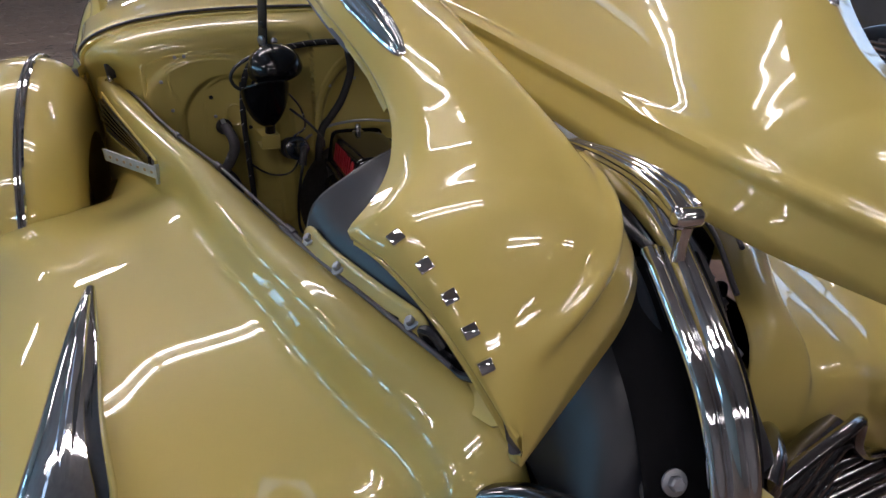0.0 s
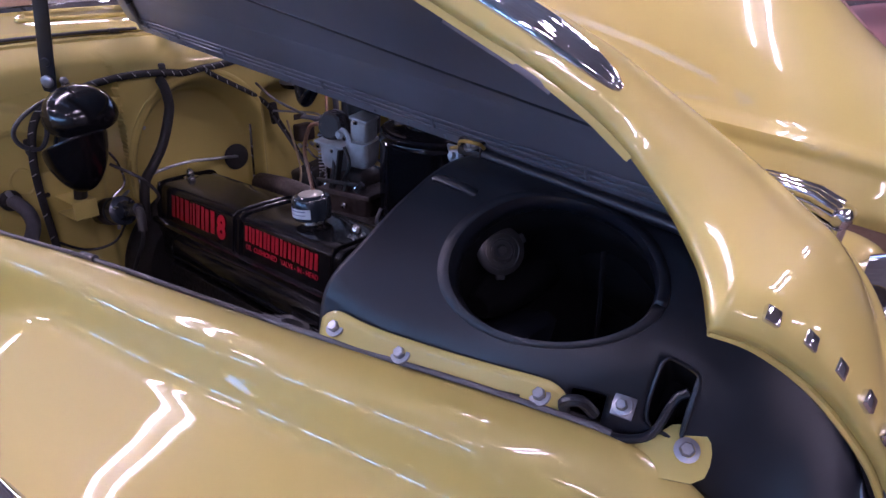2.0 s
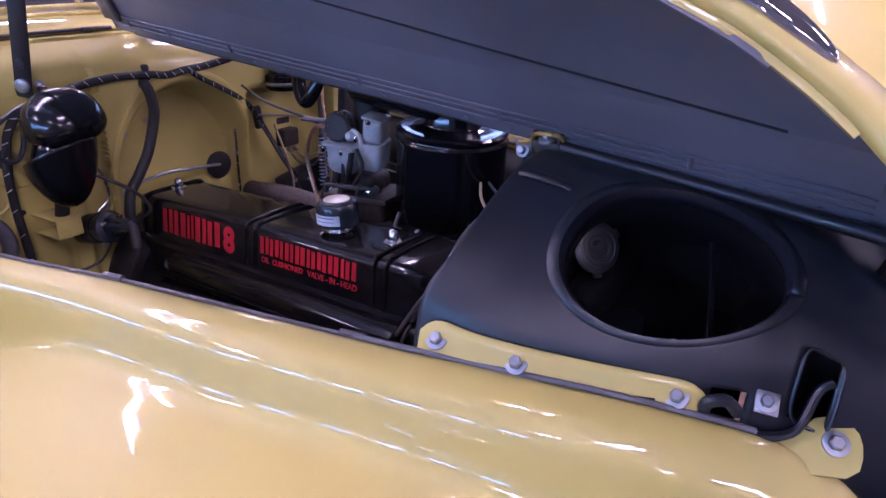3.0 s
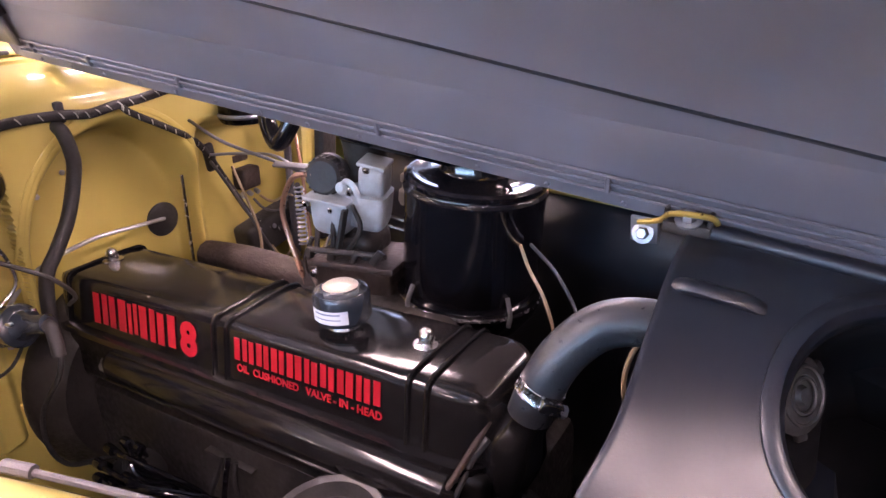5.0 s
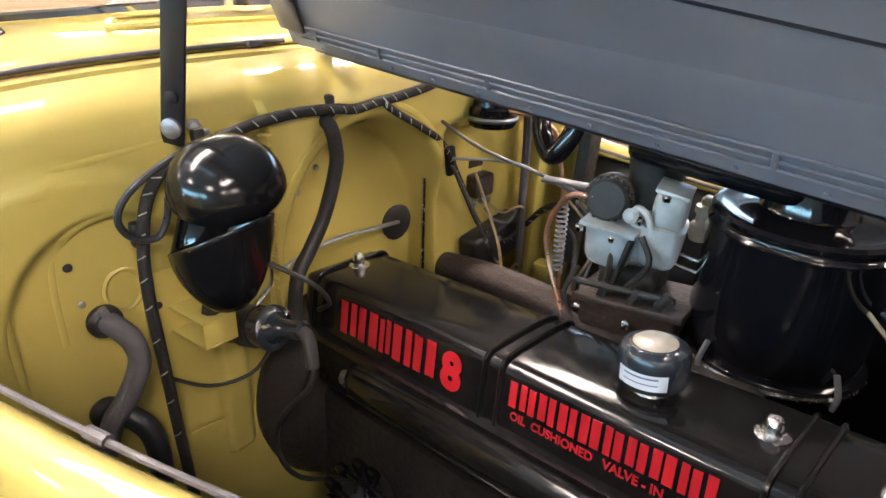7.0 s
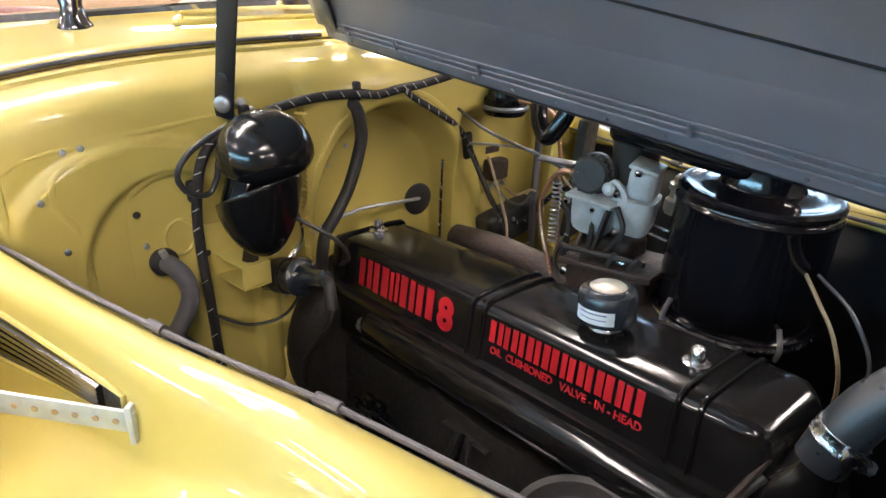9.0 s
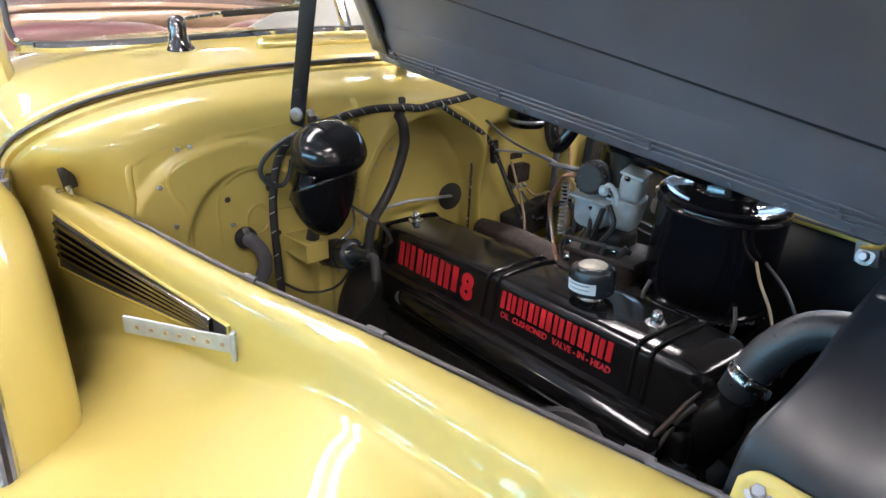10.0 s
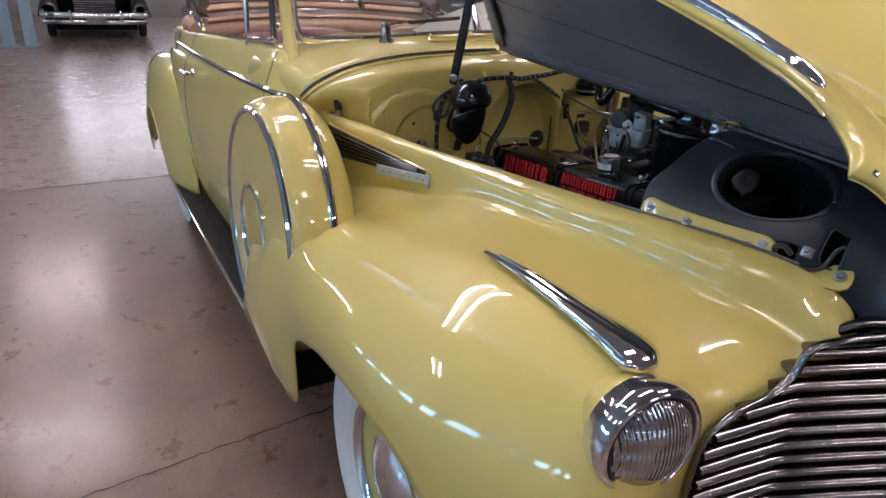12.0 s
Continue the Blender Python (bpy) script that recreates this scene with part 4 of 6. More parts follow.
    part("relay_ear", box((0.006, 0.040, 0.016), pose(-0.652, 0.350, 1.082), 0.003), RUST, reg)
    for k in range(3):
        part("terminal", lathe([(0.005, 0), (0.005, 0.01), (0, 0.012)], axis_matrix((-0.640, 0.334 + 0.018 * k, 1.014), (1, 0, -0.4)), 8), STEEL, reg)
    junction = part("junction_box", box((0.045, 0.150, 0.075), pose(-0.632, 0.385, 0.925, 8, 0, 4), 0.010, 3), RUBBER, fw, "black junction box below the relay")
    for k in range(3):
        part("junction_screw", lathe([(0.005, 0), (0.005, 0.004), (0, 0.006)], axis_matrix((-0.610, 0.340 + 0.04 * k, 0.945 - 0.006 * k), (1, 0, 0.1)), 8), STEEL, junction)
    for k, run in enumerate((((-0.62, 0.362, 1.008), (-0.60, 0.375, 0.995), (-0.585, 0.40, 1.005), (-0.59, 0.43, 0.99)), ((-0.62, 0.345, 1.006), (-0.60, 0.355, 0.985), (-0.59, 0.39, 0.98), (-0.60, 0.44, 1.03)), ((-0.61, 0.37, 0.90), (-0.59, 0.38, 0.87), (-0.58, 0.40, 0.89), (-0.59, 0.43, 0.86)))):
        part("relay_wire", tube(run, 0.0026, 6, 18), (BRASSWIRE, CAPMETAL, BRASSWIRE)[k], fw)
    part("brace", box((0.035, 0.034, 0.36), pose(-0.606, 0.470, 0.99, 0, 2, 3), 0.006), PAINT, fw, "yellow upright brace beside the firewall")
    part("brace_tab", box((0.03, 0.035, 0.04), pose(-0.57, 0.475, 0.855, 0, 0, 12), 0.004), PAINT, fw)
    part("cable_cover", tube([(-0.585, 0.405, 1.20), (-0.590, 0.418, 1.12), (-0.592, 0.420, 1.0), (-0.592, 0.424, 0.87)], 0.008, 8, 20), SEALER, fw)
    res = part("wiper_reservoir", lathe([(0, 0.0), (0.036, 0.0), (0.040, 0.006), (0.040, 0.03), (0.033, 0.034), (0.030, 0.05), (0, 0.052)], pose(-0.575, 0.30, 1.172), 28), GLOSS, fw, "small black vacuum canister")
    part("collar", lathe([(0.041, 0.010), (0.043, 0.014), (0.041, 0.018)], pose(-0.575, 0.30, 1.172), 28), STEEL, res)
    # prop arm
    foot, way = Vector((-0.600, -0.2125, 1.226)), Vector((0.257, 0.030, 1.0)).normalized()
    flat = Vector((0.80, 0.60, 0))
    flat = (flat - way * flat.dot(way)).normalized()
    face = flat.cross(way)
    am = Matrix(((flat.x, face.x, way.x, foot.x), (flat.y, face.y, way.y, foot.y), (flat.z, face.z, way.z, foot.z), (0, 0, 0, 1)))
    arm = part("prop_arm", box((0.027, 0.005, 0.52), am @ pose(0, 0, 0.255), 0.002), SATIN, car, "black flat steel prop holding the hood")
    part("bolt", lathe([(0.0115, 0), (0.0115, 0.004), (0.009, 0.006), (0.004, 0.0065), (0, 0.006)], am @ pose(0, 0.0025, 0.016, -90), 20), STEEL, arm)
    part("rivet", lathe([(0.008, 0), (0.007, 0.003), (0, 0.0045)], am @ pose(0, 0.0025, 0.052, -90), 14), SATIN, arm)
    part("pivot_screw", lathe([(0.008, 0), (0.008, 0.005), (0.004, 0.008), (0, 0.008)], axis_matrix((-0.605, -0.185, 1.238), (0.95, -0.3, 0.1)), 6), STEEL, arm)


cowl()


def horn():
    h = part("horn", lathe([(0, 0.056), (0.012, 0.0555), (0.026, 0.052), (0.040, 0.0445), (0.052, 0.033), (0.059, 0.019), (0.062, 0.006), (0.0618, -0.002), (0.0585, -0.009), (0.052, -0.013), (0.040, -0.014), (0.0, -0.014)], pose(-0.520, -0.195, 1.187, 10, 10, 0), 56), HORN_BLACK, car, "glossy black twin horn with domed cover")
    # lower horn: a deep cup, its mouth cut on a slant
    rows = []
    for r, z, w in ((0.001, -0.088, 0), (0.010, -0.0865, 0), (0.019, -0.081, 0.05), (0.028, -0.071, 0.14), (0.036, -0.057, 0.3), (0.043, -0.040, 0.5), (0.0475, -0.021, 0.75), (0.0495, -0.004, 0.97), (0.0500, 0.0, 1.0),
                    (0.0492, 0.0012, 1.0), (0.0482, -0.002, 0.97), (0.0455, -0.020, 0.75), (0.040, -0.038, 0.5), (0.026, -0.062, 0.2), (0.001, -0.074, 0)):
        rows.append([])
        for a in np.linspace(0, 2 * math.pi, 57)[:-1]:
            dx, dy = 1.08 * r * math.cos(a), 1.08 * r * math.sin(a)
            rows[-1].append((-0.486 + dx, -0.224 + dy, 1.153 + z + w * (0.46 * dx + 0.14 * dy)))
    part("bell", grid_bm(np.array(rows), None, True), HORN_BLACK, h, "glossy black cup-shaped horn bell with a slanting mouth", sharp=80)
    part("horn_motor", lathe([(0, 0.04), (0.03, 0.038), (0.034, 0.03), (0.034, -0.03), (0.025, -0.04), (0, -0.04)], axis_matrix((-0.565, -0.205, 1.12), (0.1, 0.3, 1)), 24), GLOSS, h)
    # folded bracket: top, floor and one closed side, open towards the fender
    bk = pose(-0.578, -0.220, 1.012, 0, 0, 7)
    part("horn_bracket", box((0.086, 0.044, 0.0035), bk @ pose(0, 0, 0.016), 0.001), PAINT, h, "yellow folded horn bracket, open at the side")
    part("bracket_floor", box((0.086, 0.044, 0.0035), bk @ pose(0, 0, -0.016), 0.001), PAINT, h)
    part("bracket_web", box((0.0035, 0.044, 0.0285), bk @ pose(0.041, 0, 0), 0.001), PAINT, h)
    part("bracket_foot", box((0.006, 0.075, 0.085), pose(-0.606, -0.235, 1.035, 0, 0, 0), 0.002), PAINT, h)
    part("horn_stem", tube([(-0.53, -0.20, 1.10), (-0.545, -0.212, 1.062), (-0.560, -0.214, 1.022)], 0.012, 8, 8), GRIME, h)
    part("horn_wire", tube([(-0.50, -0.17, 1.10), (-0.47, -0.13, 1.07), (-0.48, -0.10, 1.03), (-0.52, -0.09, 1.0)], 0.003, 6, 14), RUBBER, h)
    part("horn_wire", tube([(-0.55, -0.17, 1.13), (-0.555, -0.14, 1.09), (-0.56, -0.13, 1.04), (-0.55, -0.16, 1.02)], 0.0025, 6, 14), DULLCHROME, h)


horn()


# ---- engine ----
ENGINE = Matrix.Translation((0, 0, 1.072)) @ pose(0, 0, 0, 0, -3.7, 0)


def text_mesh(body, size, m, bold=0.0):
    cu = bpy.data.curves.new("text", "FONT")
    cu.body, cu.size, cu.extrude, cu.offset = body, size, 0.0004, bold
    ob = new("text", cu)
    bpy.context.view_layer.update()
    me = bpy.data.meshes.new_from_object(ob.evaluated_get(bpy.context.evaluated_depsgraph_get()))
    bpy.data.objects.remove(ob)
    bm = bmesh.new()
    bm.from_mesh(me)
    bpy.data.meshes.remove(me)
    xs = [v.co.x for v in bm.verts]
    return moved(bm, m), max(xs) - min(xs)


def sign_block(w, h, kind):
    """Two plain painted upright bars that fill the room of one character."""
    bm = bmesh.new()
    a, b, lo = ((0.44, 0.36, 0.03), (0.36, 0.44, 0.0), (0.40, 0.40, 0.05), (0.46, 0.34, 0.0), (0.38, 0.42, 0.04))[kind % 5]
    for x0, x1, z0, z1 in ((0, a, 0, 1 - lo), (1 - b, 1, lo, 1)):
        box(((x1 - x0) * w, (z1 - z0) * h, 0.0007), Matrix.Translation(((x0 + x1) / 2 * w, (z0 + z1) / 2 * h, 0)), 0.0003, 1, bm)
    return bm


def engine():
    eng = part("engine", moved(box((0.70, 0.17, 0.40), Matrix.Translation((-0.25, 0.03, -0.31)), 0.02), ENGINE), GRIME, car, "black straight-eight engine with red stencilled cover")
    # rocker cover
    sec = [(0.0, -0.011), (0.030, -0.0115), (0.051, -0.0127), (0.0592, -0.0168), (0.0630, -0.0245), (0.0685, -0.055), (0.0735, -0.082), (0.0835, -0.084), (0.0845, -0.092)]
    full = [(-y, z) for y, z in sec[::-1]] + sec[1:]
    x0, x1, R = -0.612, 0.108, 0.046
    st = [x0 + R * (1 - math.cos(a)) for a in np.linspace(0, math.pi / 2, 7)] + list(np.linspace(x0 + R, x1 - R, 12))[1:-1] + [x1 - R * (1 - math.cos(a)) for a in np.linspace(math.pi / 2, 0, 7)]
    rows = []
    for x in st:
        d = min(x - x0, x1 - x)
        ins = R - math.sqrt(max(0, R * R - (R - min(d, R)) ** 2))
        rows.append([(x, math.copysign(max(0.0, abs(y) - ins * 0.7), y), min(z, -0.011 - 0.8 * ins) if z > -0.08 else z) for y, z in full])
    rows = np.array(rows)
    bm = grid_bm(np.concatenate([[[(x0, y * 0.98, -0.092) for _, y, _ in rows[0]]], rows, [[(x1, y * 0.98, -0.092) for _, y, _ in rows[-1]]]]))
    part("valve_cover", moved(bm, ENGINE), ENGINE_BLACK, eng, "glossy black valve cover with raised ribs", sharp=50)
    for x in (-0.262, -0.240, 0.018, 0.040, -0.565):
        rib = [(x, y * 1.012, z + 0.0015 if z > -0.04 else z) for y, z in spline(full[2:-2], 40)]
        part("cover_rib", moved(sweep(bmesh.new(), rib, 0.0028, 8), ENGINE), ENGINE_BLACK, eng)
    for x in (-0.55, 0.0):
        m = ENGINE @ Matrix.Translation((x, 0, -0.013))
        part("acorn_nut", lathe([(0.015, 0), (0.015, 0.003), (0.010, 0.004)] + [(0.0085, 0.004), (0.0085, 0.012), (0.0065, 0.018), (0.003, 0.021), (0, 0.0215)], m, 12), DULLCHROME, eng, "worn bright acorn nut")
    # oil filler
    m = ENGINE @ Matrix.Translation((-0.108, -0.004, -0.018)) @ Matrix.Scale(0.83, 4)
    part("filler_neck", lathe([(0.030, 0), (0.024, 0.004), (0.021, 0.014), (0.026, 0.020)], m, 28), DULLCHROME, eng)
    part("oil_filler_cap", lathe([(0.030, 0.018), (0.037, 0.020), (0.039, 0.024), (0.039, 0.056), (0.036, 0.062), (0.030, 0.064), (0.028, 0.0665), (0.010, 0.068), (0, 0.068)], m, 36), CAPGREY, eng, "dark grey oil filler cap with a decal")
    part("cap_disc", lathe([(0.0245, 0.0670), (0.022, 0.0690), (0, 0.0697)], m, 32), LABELMETAL, eng, "pale bare metal disc on the filler cap")
    lab = [[m @ Vector((0.0396 * math.cos(a), 0.0396 * math.sin(a), z)) for z in (0.027, 0.046)] for a in np.linspace(radians(-125), radians(-40), 14)]
    part("decal", grid_bm(np.array([[tuple(v) for v in r] for r in lab])), LABEL, eng, "white and blue decal band")
    for z, w in ((0.0405, 0.0022), (0.0335, 0.0015)):
        bar = [[m @ Vector((0.0399 * math.cos(a), 0.0399 * math.sin(a), z + d)) for d in (0, w)] for a in np.linspace(radians(-112), radians(-55), 10)]
        part("decal_bar", grid_bm(np.array([[tuple(v) for v in r] for r in bar])), LABELTEXT, eng)
    # painted side lettering, on the sloped flank
    def flank(x, z):
        return ENGINE @ Matrix.Translation((x, -0.0630 - (-0.0245 - z) * 0.180 - 0.0012, z)) @ pose(0, 0, 0, 90 + 0, 0, 0) @ pose(0, 0, 0, -9.6, 0, 0)
    x = -0.505
    for k, w in enumerate((0.032, 0.036, 0.020, 0.032, 0.035)):
        part("sign_block", moved(sign_block(w, 0.045, k), flank(x, -0.069)), RED, eng, "red painted block of the engine sign", smooth=False)
        x += w + 0.0045
    bm, w = text_mesh("8", 0.057, flank(x + 0.006, -0.0675), 0.0030)
    part("painted_numeral", bm, RED, eng, "red painted numeral", smooth=False)
    x = -0.226
    for k, kind in enumerate((0, 4, 1, 1, 3, 2, 4, 3, 4)):
        part("sign_block", moved(sign_block(0.0212, 0.0285, kind), flank(x, -0.0535)), RED, eng, "red painted block of the engine sign", smooth=False)
        x += 0.0238
    bm, w = text_mesh("OIL  CUSHIONED   VALVE - IN - HEAD", 0.0125, Matrix(), 0.0003)
    bm = moved(bm, flank(-0.222, -0.0665) @ Matrix.Diagonal((0.210 / w, 1, 1, 1)))
    part("painted_line", bm, RED, eng, "small red painted words under the sign", smooth=False)
    # head, plug cover and block side
    part("cylinder_head", moved(box((0.72, 0.19, 0.075), Matrix.Translation((-0.25, 0.014, -0.128)), 0.010, 3), ENGINE), OILY, eng)
    part("plug_cover", moved(sweep(bmesh.new(), [(-0.475, -0.079, -0.118), (-0.468, -0.079, -0.118), (-0.452, -0.079, -0.118), (0.072, -0.079, -0.118), (0.084, -0.079, -0.118)], [0.008, 0.019, 0.0265, 0.0265, 0.016], 36), ENGINE), ENGINE_BLACK, eng, "rounded black side cover below the rocker cover")
    part("cover_lip", moved(box((0.53, 0.010, 0.004), Matrix.Translation((-0.19, -0.101, -0.128)), 0.0015), ENGINE), ENGINE_BLACK, eng)
    hex_bolt(eng, ENGINE @ Vector((-0.485, -0.083, -0.128)), (0, -1, 0.2), 0.007)
    part("block_side", moved(box((0.66, 0.03, 0.20), Matrix.Translation((-0.25, -0.060, -0.28)), 0.012), ENGINE), GRIME, eng)
    part("side_plate", moved(box((0.085, 0.014, 0.003), pose(-0.258, -0.078, -0.205, 0, 3, 0), 0.001), ENGINE), GRIME, eng)
    # bell housing behind the block
    part("bell_housing", lathe([(0.0, -0.603), (0.178, -0.603), (0.180, -0.590), (0.176, -0.582), (0.160, -0.556), (0.150, -0.54), (0.0, -0.54)], Matrix.Translation((0, 0.030, 0.822)) @ pose(0, 0, 0, 0, 90, 0), 48), GRIME, eng, "dark oily cast bell housing")
    # distributor with its leads, low beside the block
    dm = axis_matrix((-0.412, -0.112, 0.772), (0.10, -0.55, 1.0))
    ds = part("distributor", lathe([(0, -0.06), (0.030, -0.06), (0.034, -0.02), (0.038, -0.018), (0.038, 0.0), (0.030, 0.016), (0.020, 0.026), (0, 0.028)], dm, 28), RUBBER, eng, "black distributor cap with eight leads")
    for k in range(8):
        a = 2 * math.pi * k / 8 + 0.3
        foot = dm @ Vector((0.024 * math.cos(a), 0.024 * math.sin(a), 0.016))
        top = dm @ Vector((0.029 * math.cos(a), 0.029 * math.sin(a), 0.048))
        part("tower_boot", tube([tuple(foot), tuple(foot.lerp(top, 0.6)), tuple(top), tuple(top + Vector((0.018, -0.003, 0.004)))], 0.0068, 10, 12), GLOSS, ds)
        end = Vector((-0.39 + 0.036 * k, -0.086, 0.80 + 0.006 * k))
        mid = top.lerp(end, 0.45) + Vector((0.016, -0.028 - 0.004 * (k % 3), 0.020 - 0.014 * (k % 3)))
        part("plug_lead", tube([tuple(top), tuple(top + Vector((0.018, -0.003, 0.004))), tuple(mid), tuple(end + Vector((0, -0.012, -0.030))), tuple(end - Vector((0, 0, 0.09)))], 0.0036, 8, 26), GLOSS, ds)
    for k, (x, dx) in enumerate(((-0.268, -0.024), (-0.256, -0.010), (-0.243, 0.010))):
        part("plug_wire", moved(tube([(x, -0.084, -0.200), (x + dx * 0.2, -0.092, -0.225), (x + dx, -0.096, -0.270), (x + dx * 1.2, -0.092, -0.34)], 0.0036, 8, 18), ENGINE), (RUBBER, GLOSS, RUBBER)[k], eng)
    # ignition coil lying on its bracket
    m = axis_matrix((-0.523, -0.155, 0.998), (0.105, 0.022, 0.028))
    part("ignition_coil", lathe([(0, -0.078), (0.023, -0.078), (0.025, -0.074), (0.025, -0.006), (0.0285, -0.004), (0.0290, 0.002), (0.0265, 0.005), (0.020, 0.007), (0.016, 0.014), (0.0125, 0.019), (0.0115, 0.042), (0.0125, 0.043), (0.0125, 0.054), (0.009, 0.058), (0, 0.058)], m, 32), CAPGREY, eng, "dark grey ignition coil with a nose terminal")
    part("coil_bracket", lathe([(0.0252, -0.050), (0.0272, -0.050), (0.0272, -0.026), (0.0252, -0.026)], m, 32), GRIME, eng)
    for a in (40, 150):
        part("coil_terminal", lathe([(0.0035, 0), (0.0035, 0.012), (0.002, 0.014), (0, 0.014)], m @ pose(0.021 * math.cos(radians(a)), 0.021 * math.sin(radians(a)), 0.004), 6), DULLCHROME, eng)
    part("coil_boot", tube([(-0.474, -0.146, 1.011), (-0.458, -0.148, 1.010), (-0.447, -0.152, 0.996), (-0.441, -0.155, 0.980)], 0.0085, 12, 12), RUBBER, eng)
    part("coil_lead", tube([(-0.447, -0.152, 0.996), (-0.438, -0.156, 0.976), (-0.446, -0.160, 0.950), (-0.480, -0.160, 0.912), (-0.516, -0.160, 0.866), (-0.530, -0.160, 0.826), (-0.520, -0.160, 0.794), (-0.485, -0.156, 0.788), (-0.44, -0.140, 0.806), (-0.412, -0.124, 0.812), (-0.408, -0.126, 0.795)], 0.0036, 8, 44), RUBBER, eng)
    # thermostat housing and upper hose
    tm = axis_matrix((0.136, -0.028, 1.052), (0.26, 0.14, 1))
    th = part("thermostat_housing", lathe([(0.040, -0.135), (0.040, -0.112), (0.031, -0.104), (0.028, -0.085), (0.031, -0.062), (0.030, -0.042), (0.022, -0.024), (0.0195, -0.008), (0.020, 0.004)], tm, 28), ENGINE_BLACK, eng, "black cast thermostat housing")
    for a in (-2.2, -0.6, 1.4):
        hex_bolt(th, tm @ Vector((0.035 * math.cos(a), 0.035 * math.sin(a), -0.111)), (0.26, 0.14, 1), 0.006)
    hose = [(0.134, -0.030, 1.044), (0.142, -0.026, 1.074), (0.157, -0.016, 1.110), (0.184, -0.002, 1.140), (0.222, 0.006, 1.151), (0.265, 0.006, 1.145), (0.31, 0.006, 1.132)]
    part("radiator_hose", tube(hose, 0.0215, 20, 40), HOSE, eng, "thick grey-black radiator hose")
    m = axis_matrix((0.1415, -0.0262, 1.072), (0.34, 0.22, 1))
    part("hose_clamp", lathe([(0.0215, -0.007), (0.0226, -0.007), (0.0231, -0.006), (0.0226, -0.005), (0.0226, 0.005), (0.0231, 0.006), (0.0226, 0.007), (0.0215, 0.007)], m, 32), DULLCHROME, eng, "bright worm-drive hose clamp")
    part("clamp_screw", box((0.012, 0.022, 0.013), m @ pose(-0.024, -0.006, 0), 0.003), DULLCHROME, eng)
    part("clamp_screw_head", lathe([(0.006, 0), (0.006, 0.006), (0.003, 0.007), (0, 0.006)], m @ pose(-0.024, -0.015, 0, 90), 6), STEEL, eng)
    part("lower_hose", tube([(0.14, -0.03, 0.95), (0.11, -0.08, 0.89), (0.02, -0.13, 0.86), (-0.10, -0.15, 0.84)], 0.022, 14, 20), RUBBER, eng)
    m = pose(-0.012, -0.158, 0.926, 8, -4, 0) @ Matrix.Scale(1.15, 4)
    pl = part("fan_pulley", lathe([(0, 0.012), (0.012, 0.012), (0.014, 0.002), (0.040, 0.000), (0.046, 0.012), (0.052, 0.014), (0.056, 0.004), (0.050, -0.008), (0, -0.01)], m, 36), CAPDARK, eng, "dull grey dished pulley with a hex bolt")
    hex_bolt(pl, m @ Vector((0, 0, 0.012)), (0.05, -0.12, 1), 0.014, washer=1.4)
    part("bolt_stud", lathe([(0.010, 0), (0.010, 0.016), (0.008, 0.018), (0, 0.018)], m @ pose(0, 0, 0.010), 6), STEEL, pl)
    part("gear_cover", moved(box((0.06, 0.24, 0.28), Matrix.Translation((0.10, 0.0, -0.27)), 0.02), ENGINE), GRIME, eng)
    for k, pts in enumerate((((0.102, -0.048, 1.035), (0.085, -0.085, 0.985), (0.065, -0.112, 0.935), (0.070, -0.125, 0.85)),
                             ((0.105, -0.055, 1.020), (0.075, -0.090, 0.965), (0.040, -0.118, 0.920), (0.020, -0.130, 0.84)),
                             ((0.098, -0.062, 1.010), (0.088, -0.095, 0.960), (0.080, -0.118, 0.910), (0.090, -0.130, 0.83)))):
        part("front_wire", tube(pts, (0.0034, 0.004, 0.0028)[k], 8, 18), (RUST, RUBBER, GRIME)[k], eng)
    # loose wires round the carburettor
    rnd = random.Random(11)
    for k in range(7):
        a = (-0.40 + 0.02 * k, 0.27 + 0.01 * rnd.random(), 1.10 - 0.02 * rnd.random())
        b = (-0.33 + 0.012 * k, 0.20 + 0.05 * rnd.random(), 1.03 + 0.05 * rnd.random())
        c = (-0.34 + 0.025 * k, 0.17 + 0.03 * rnd.random(), 0.97 + 0.02 * rnd.random())
        part("loose_wire", tube([a, (a[0] + 0.02, a[1] - 0.03, a[2] + 0.02), b, c], 0.0022, 6, 18), (BRASSWIRE, CAPMETAL, COPPER, RUBBER)[k % 4], eng)
    # carburettor side
    part("intake_manifold", moved(box((0.34, 0.085, 0.07), Matrix.Translation((-0.22, 0.165, -0.095)), 0.018, 3), ENGINE), GRIME, eng, "dark cast iron intake manifold")
    part("heat_riser", moved(tube([(-0.53, 0.15, -0.055), (-0.42, 0.15, -0.05), (-0.30, 0.16, -0.065), (-0.20, 0.17, -0.09)], 0.024, 12, 16), ENGINE), RUST, eng)
    part("carb_flange", box((0.105, 0.09, 0.022), pose(-0.245, 0.195, 1.005, 0, 0, 8), 0.006), RUST, eng)
    part("carburettor", box((0.075, 0.07, 0.06), pose(-0.245, 0.205, 1.045, 0, 0, 8), 0.016, 3), GRIME, eng, "twin-bowl carburettor of grey cast metal")
    def bowl(w, d, h, m):
        """A cast bowl with rounded corners, drawn in towards its bottom."""
        rows = []
        for z, f in ((0, 1.0), (-0.10, 0.995), (-0.55, 0.95), (-0.78, 0.90), (-0.90, 0.80), (-0.97, 0.66), (-1.0, 0.45), (-1.0, 0.02)):
            ring = []
            for a in np.linspace(0, 2 * math.pi, 37)[:-1]:
                c, n = math.cos(a), math.sin(a)
                ring.append(tuple(m @ Vector((w / 2 * f * math.copysign(abs(c) ** 0.5, c), d / 2 * f * math.copysign(abs(n) ** 0.5, n), z * h))))
            rows.append(ring)
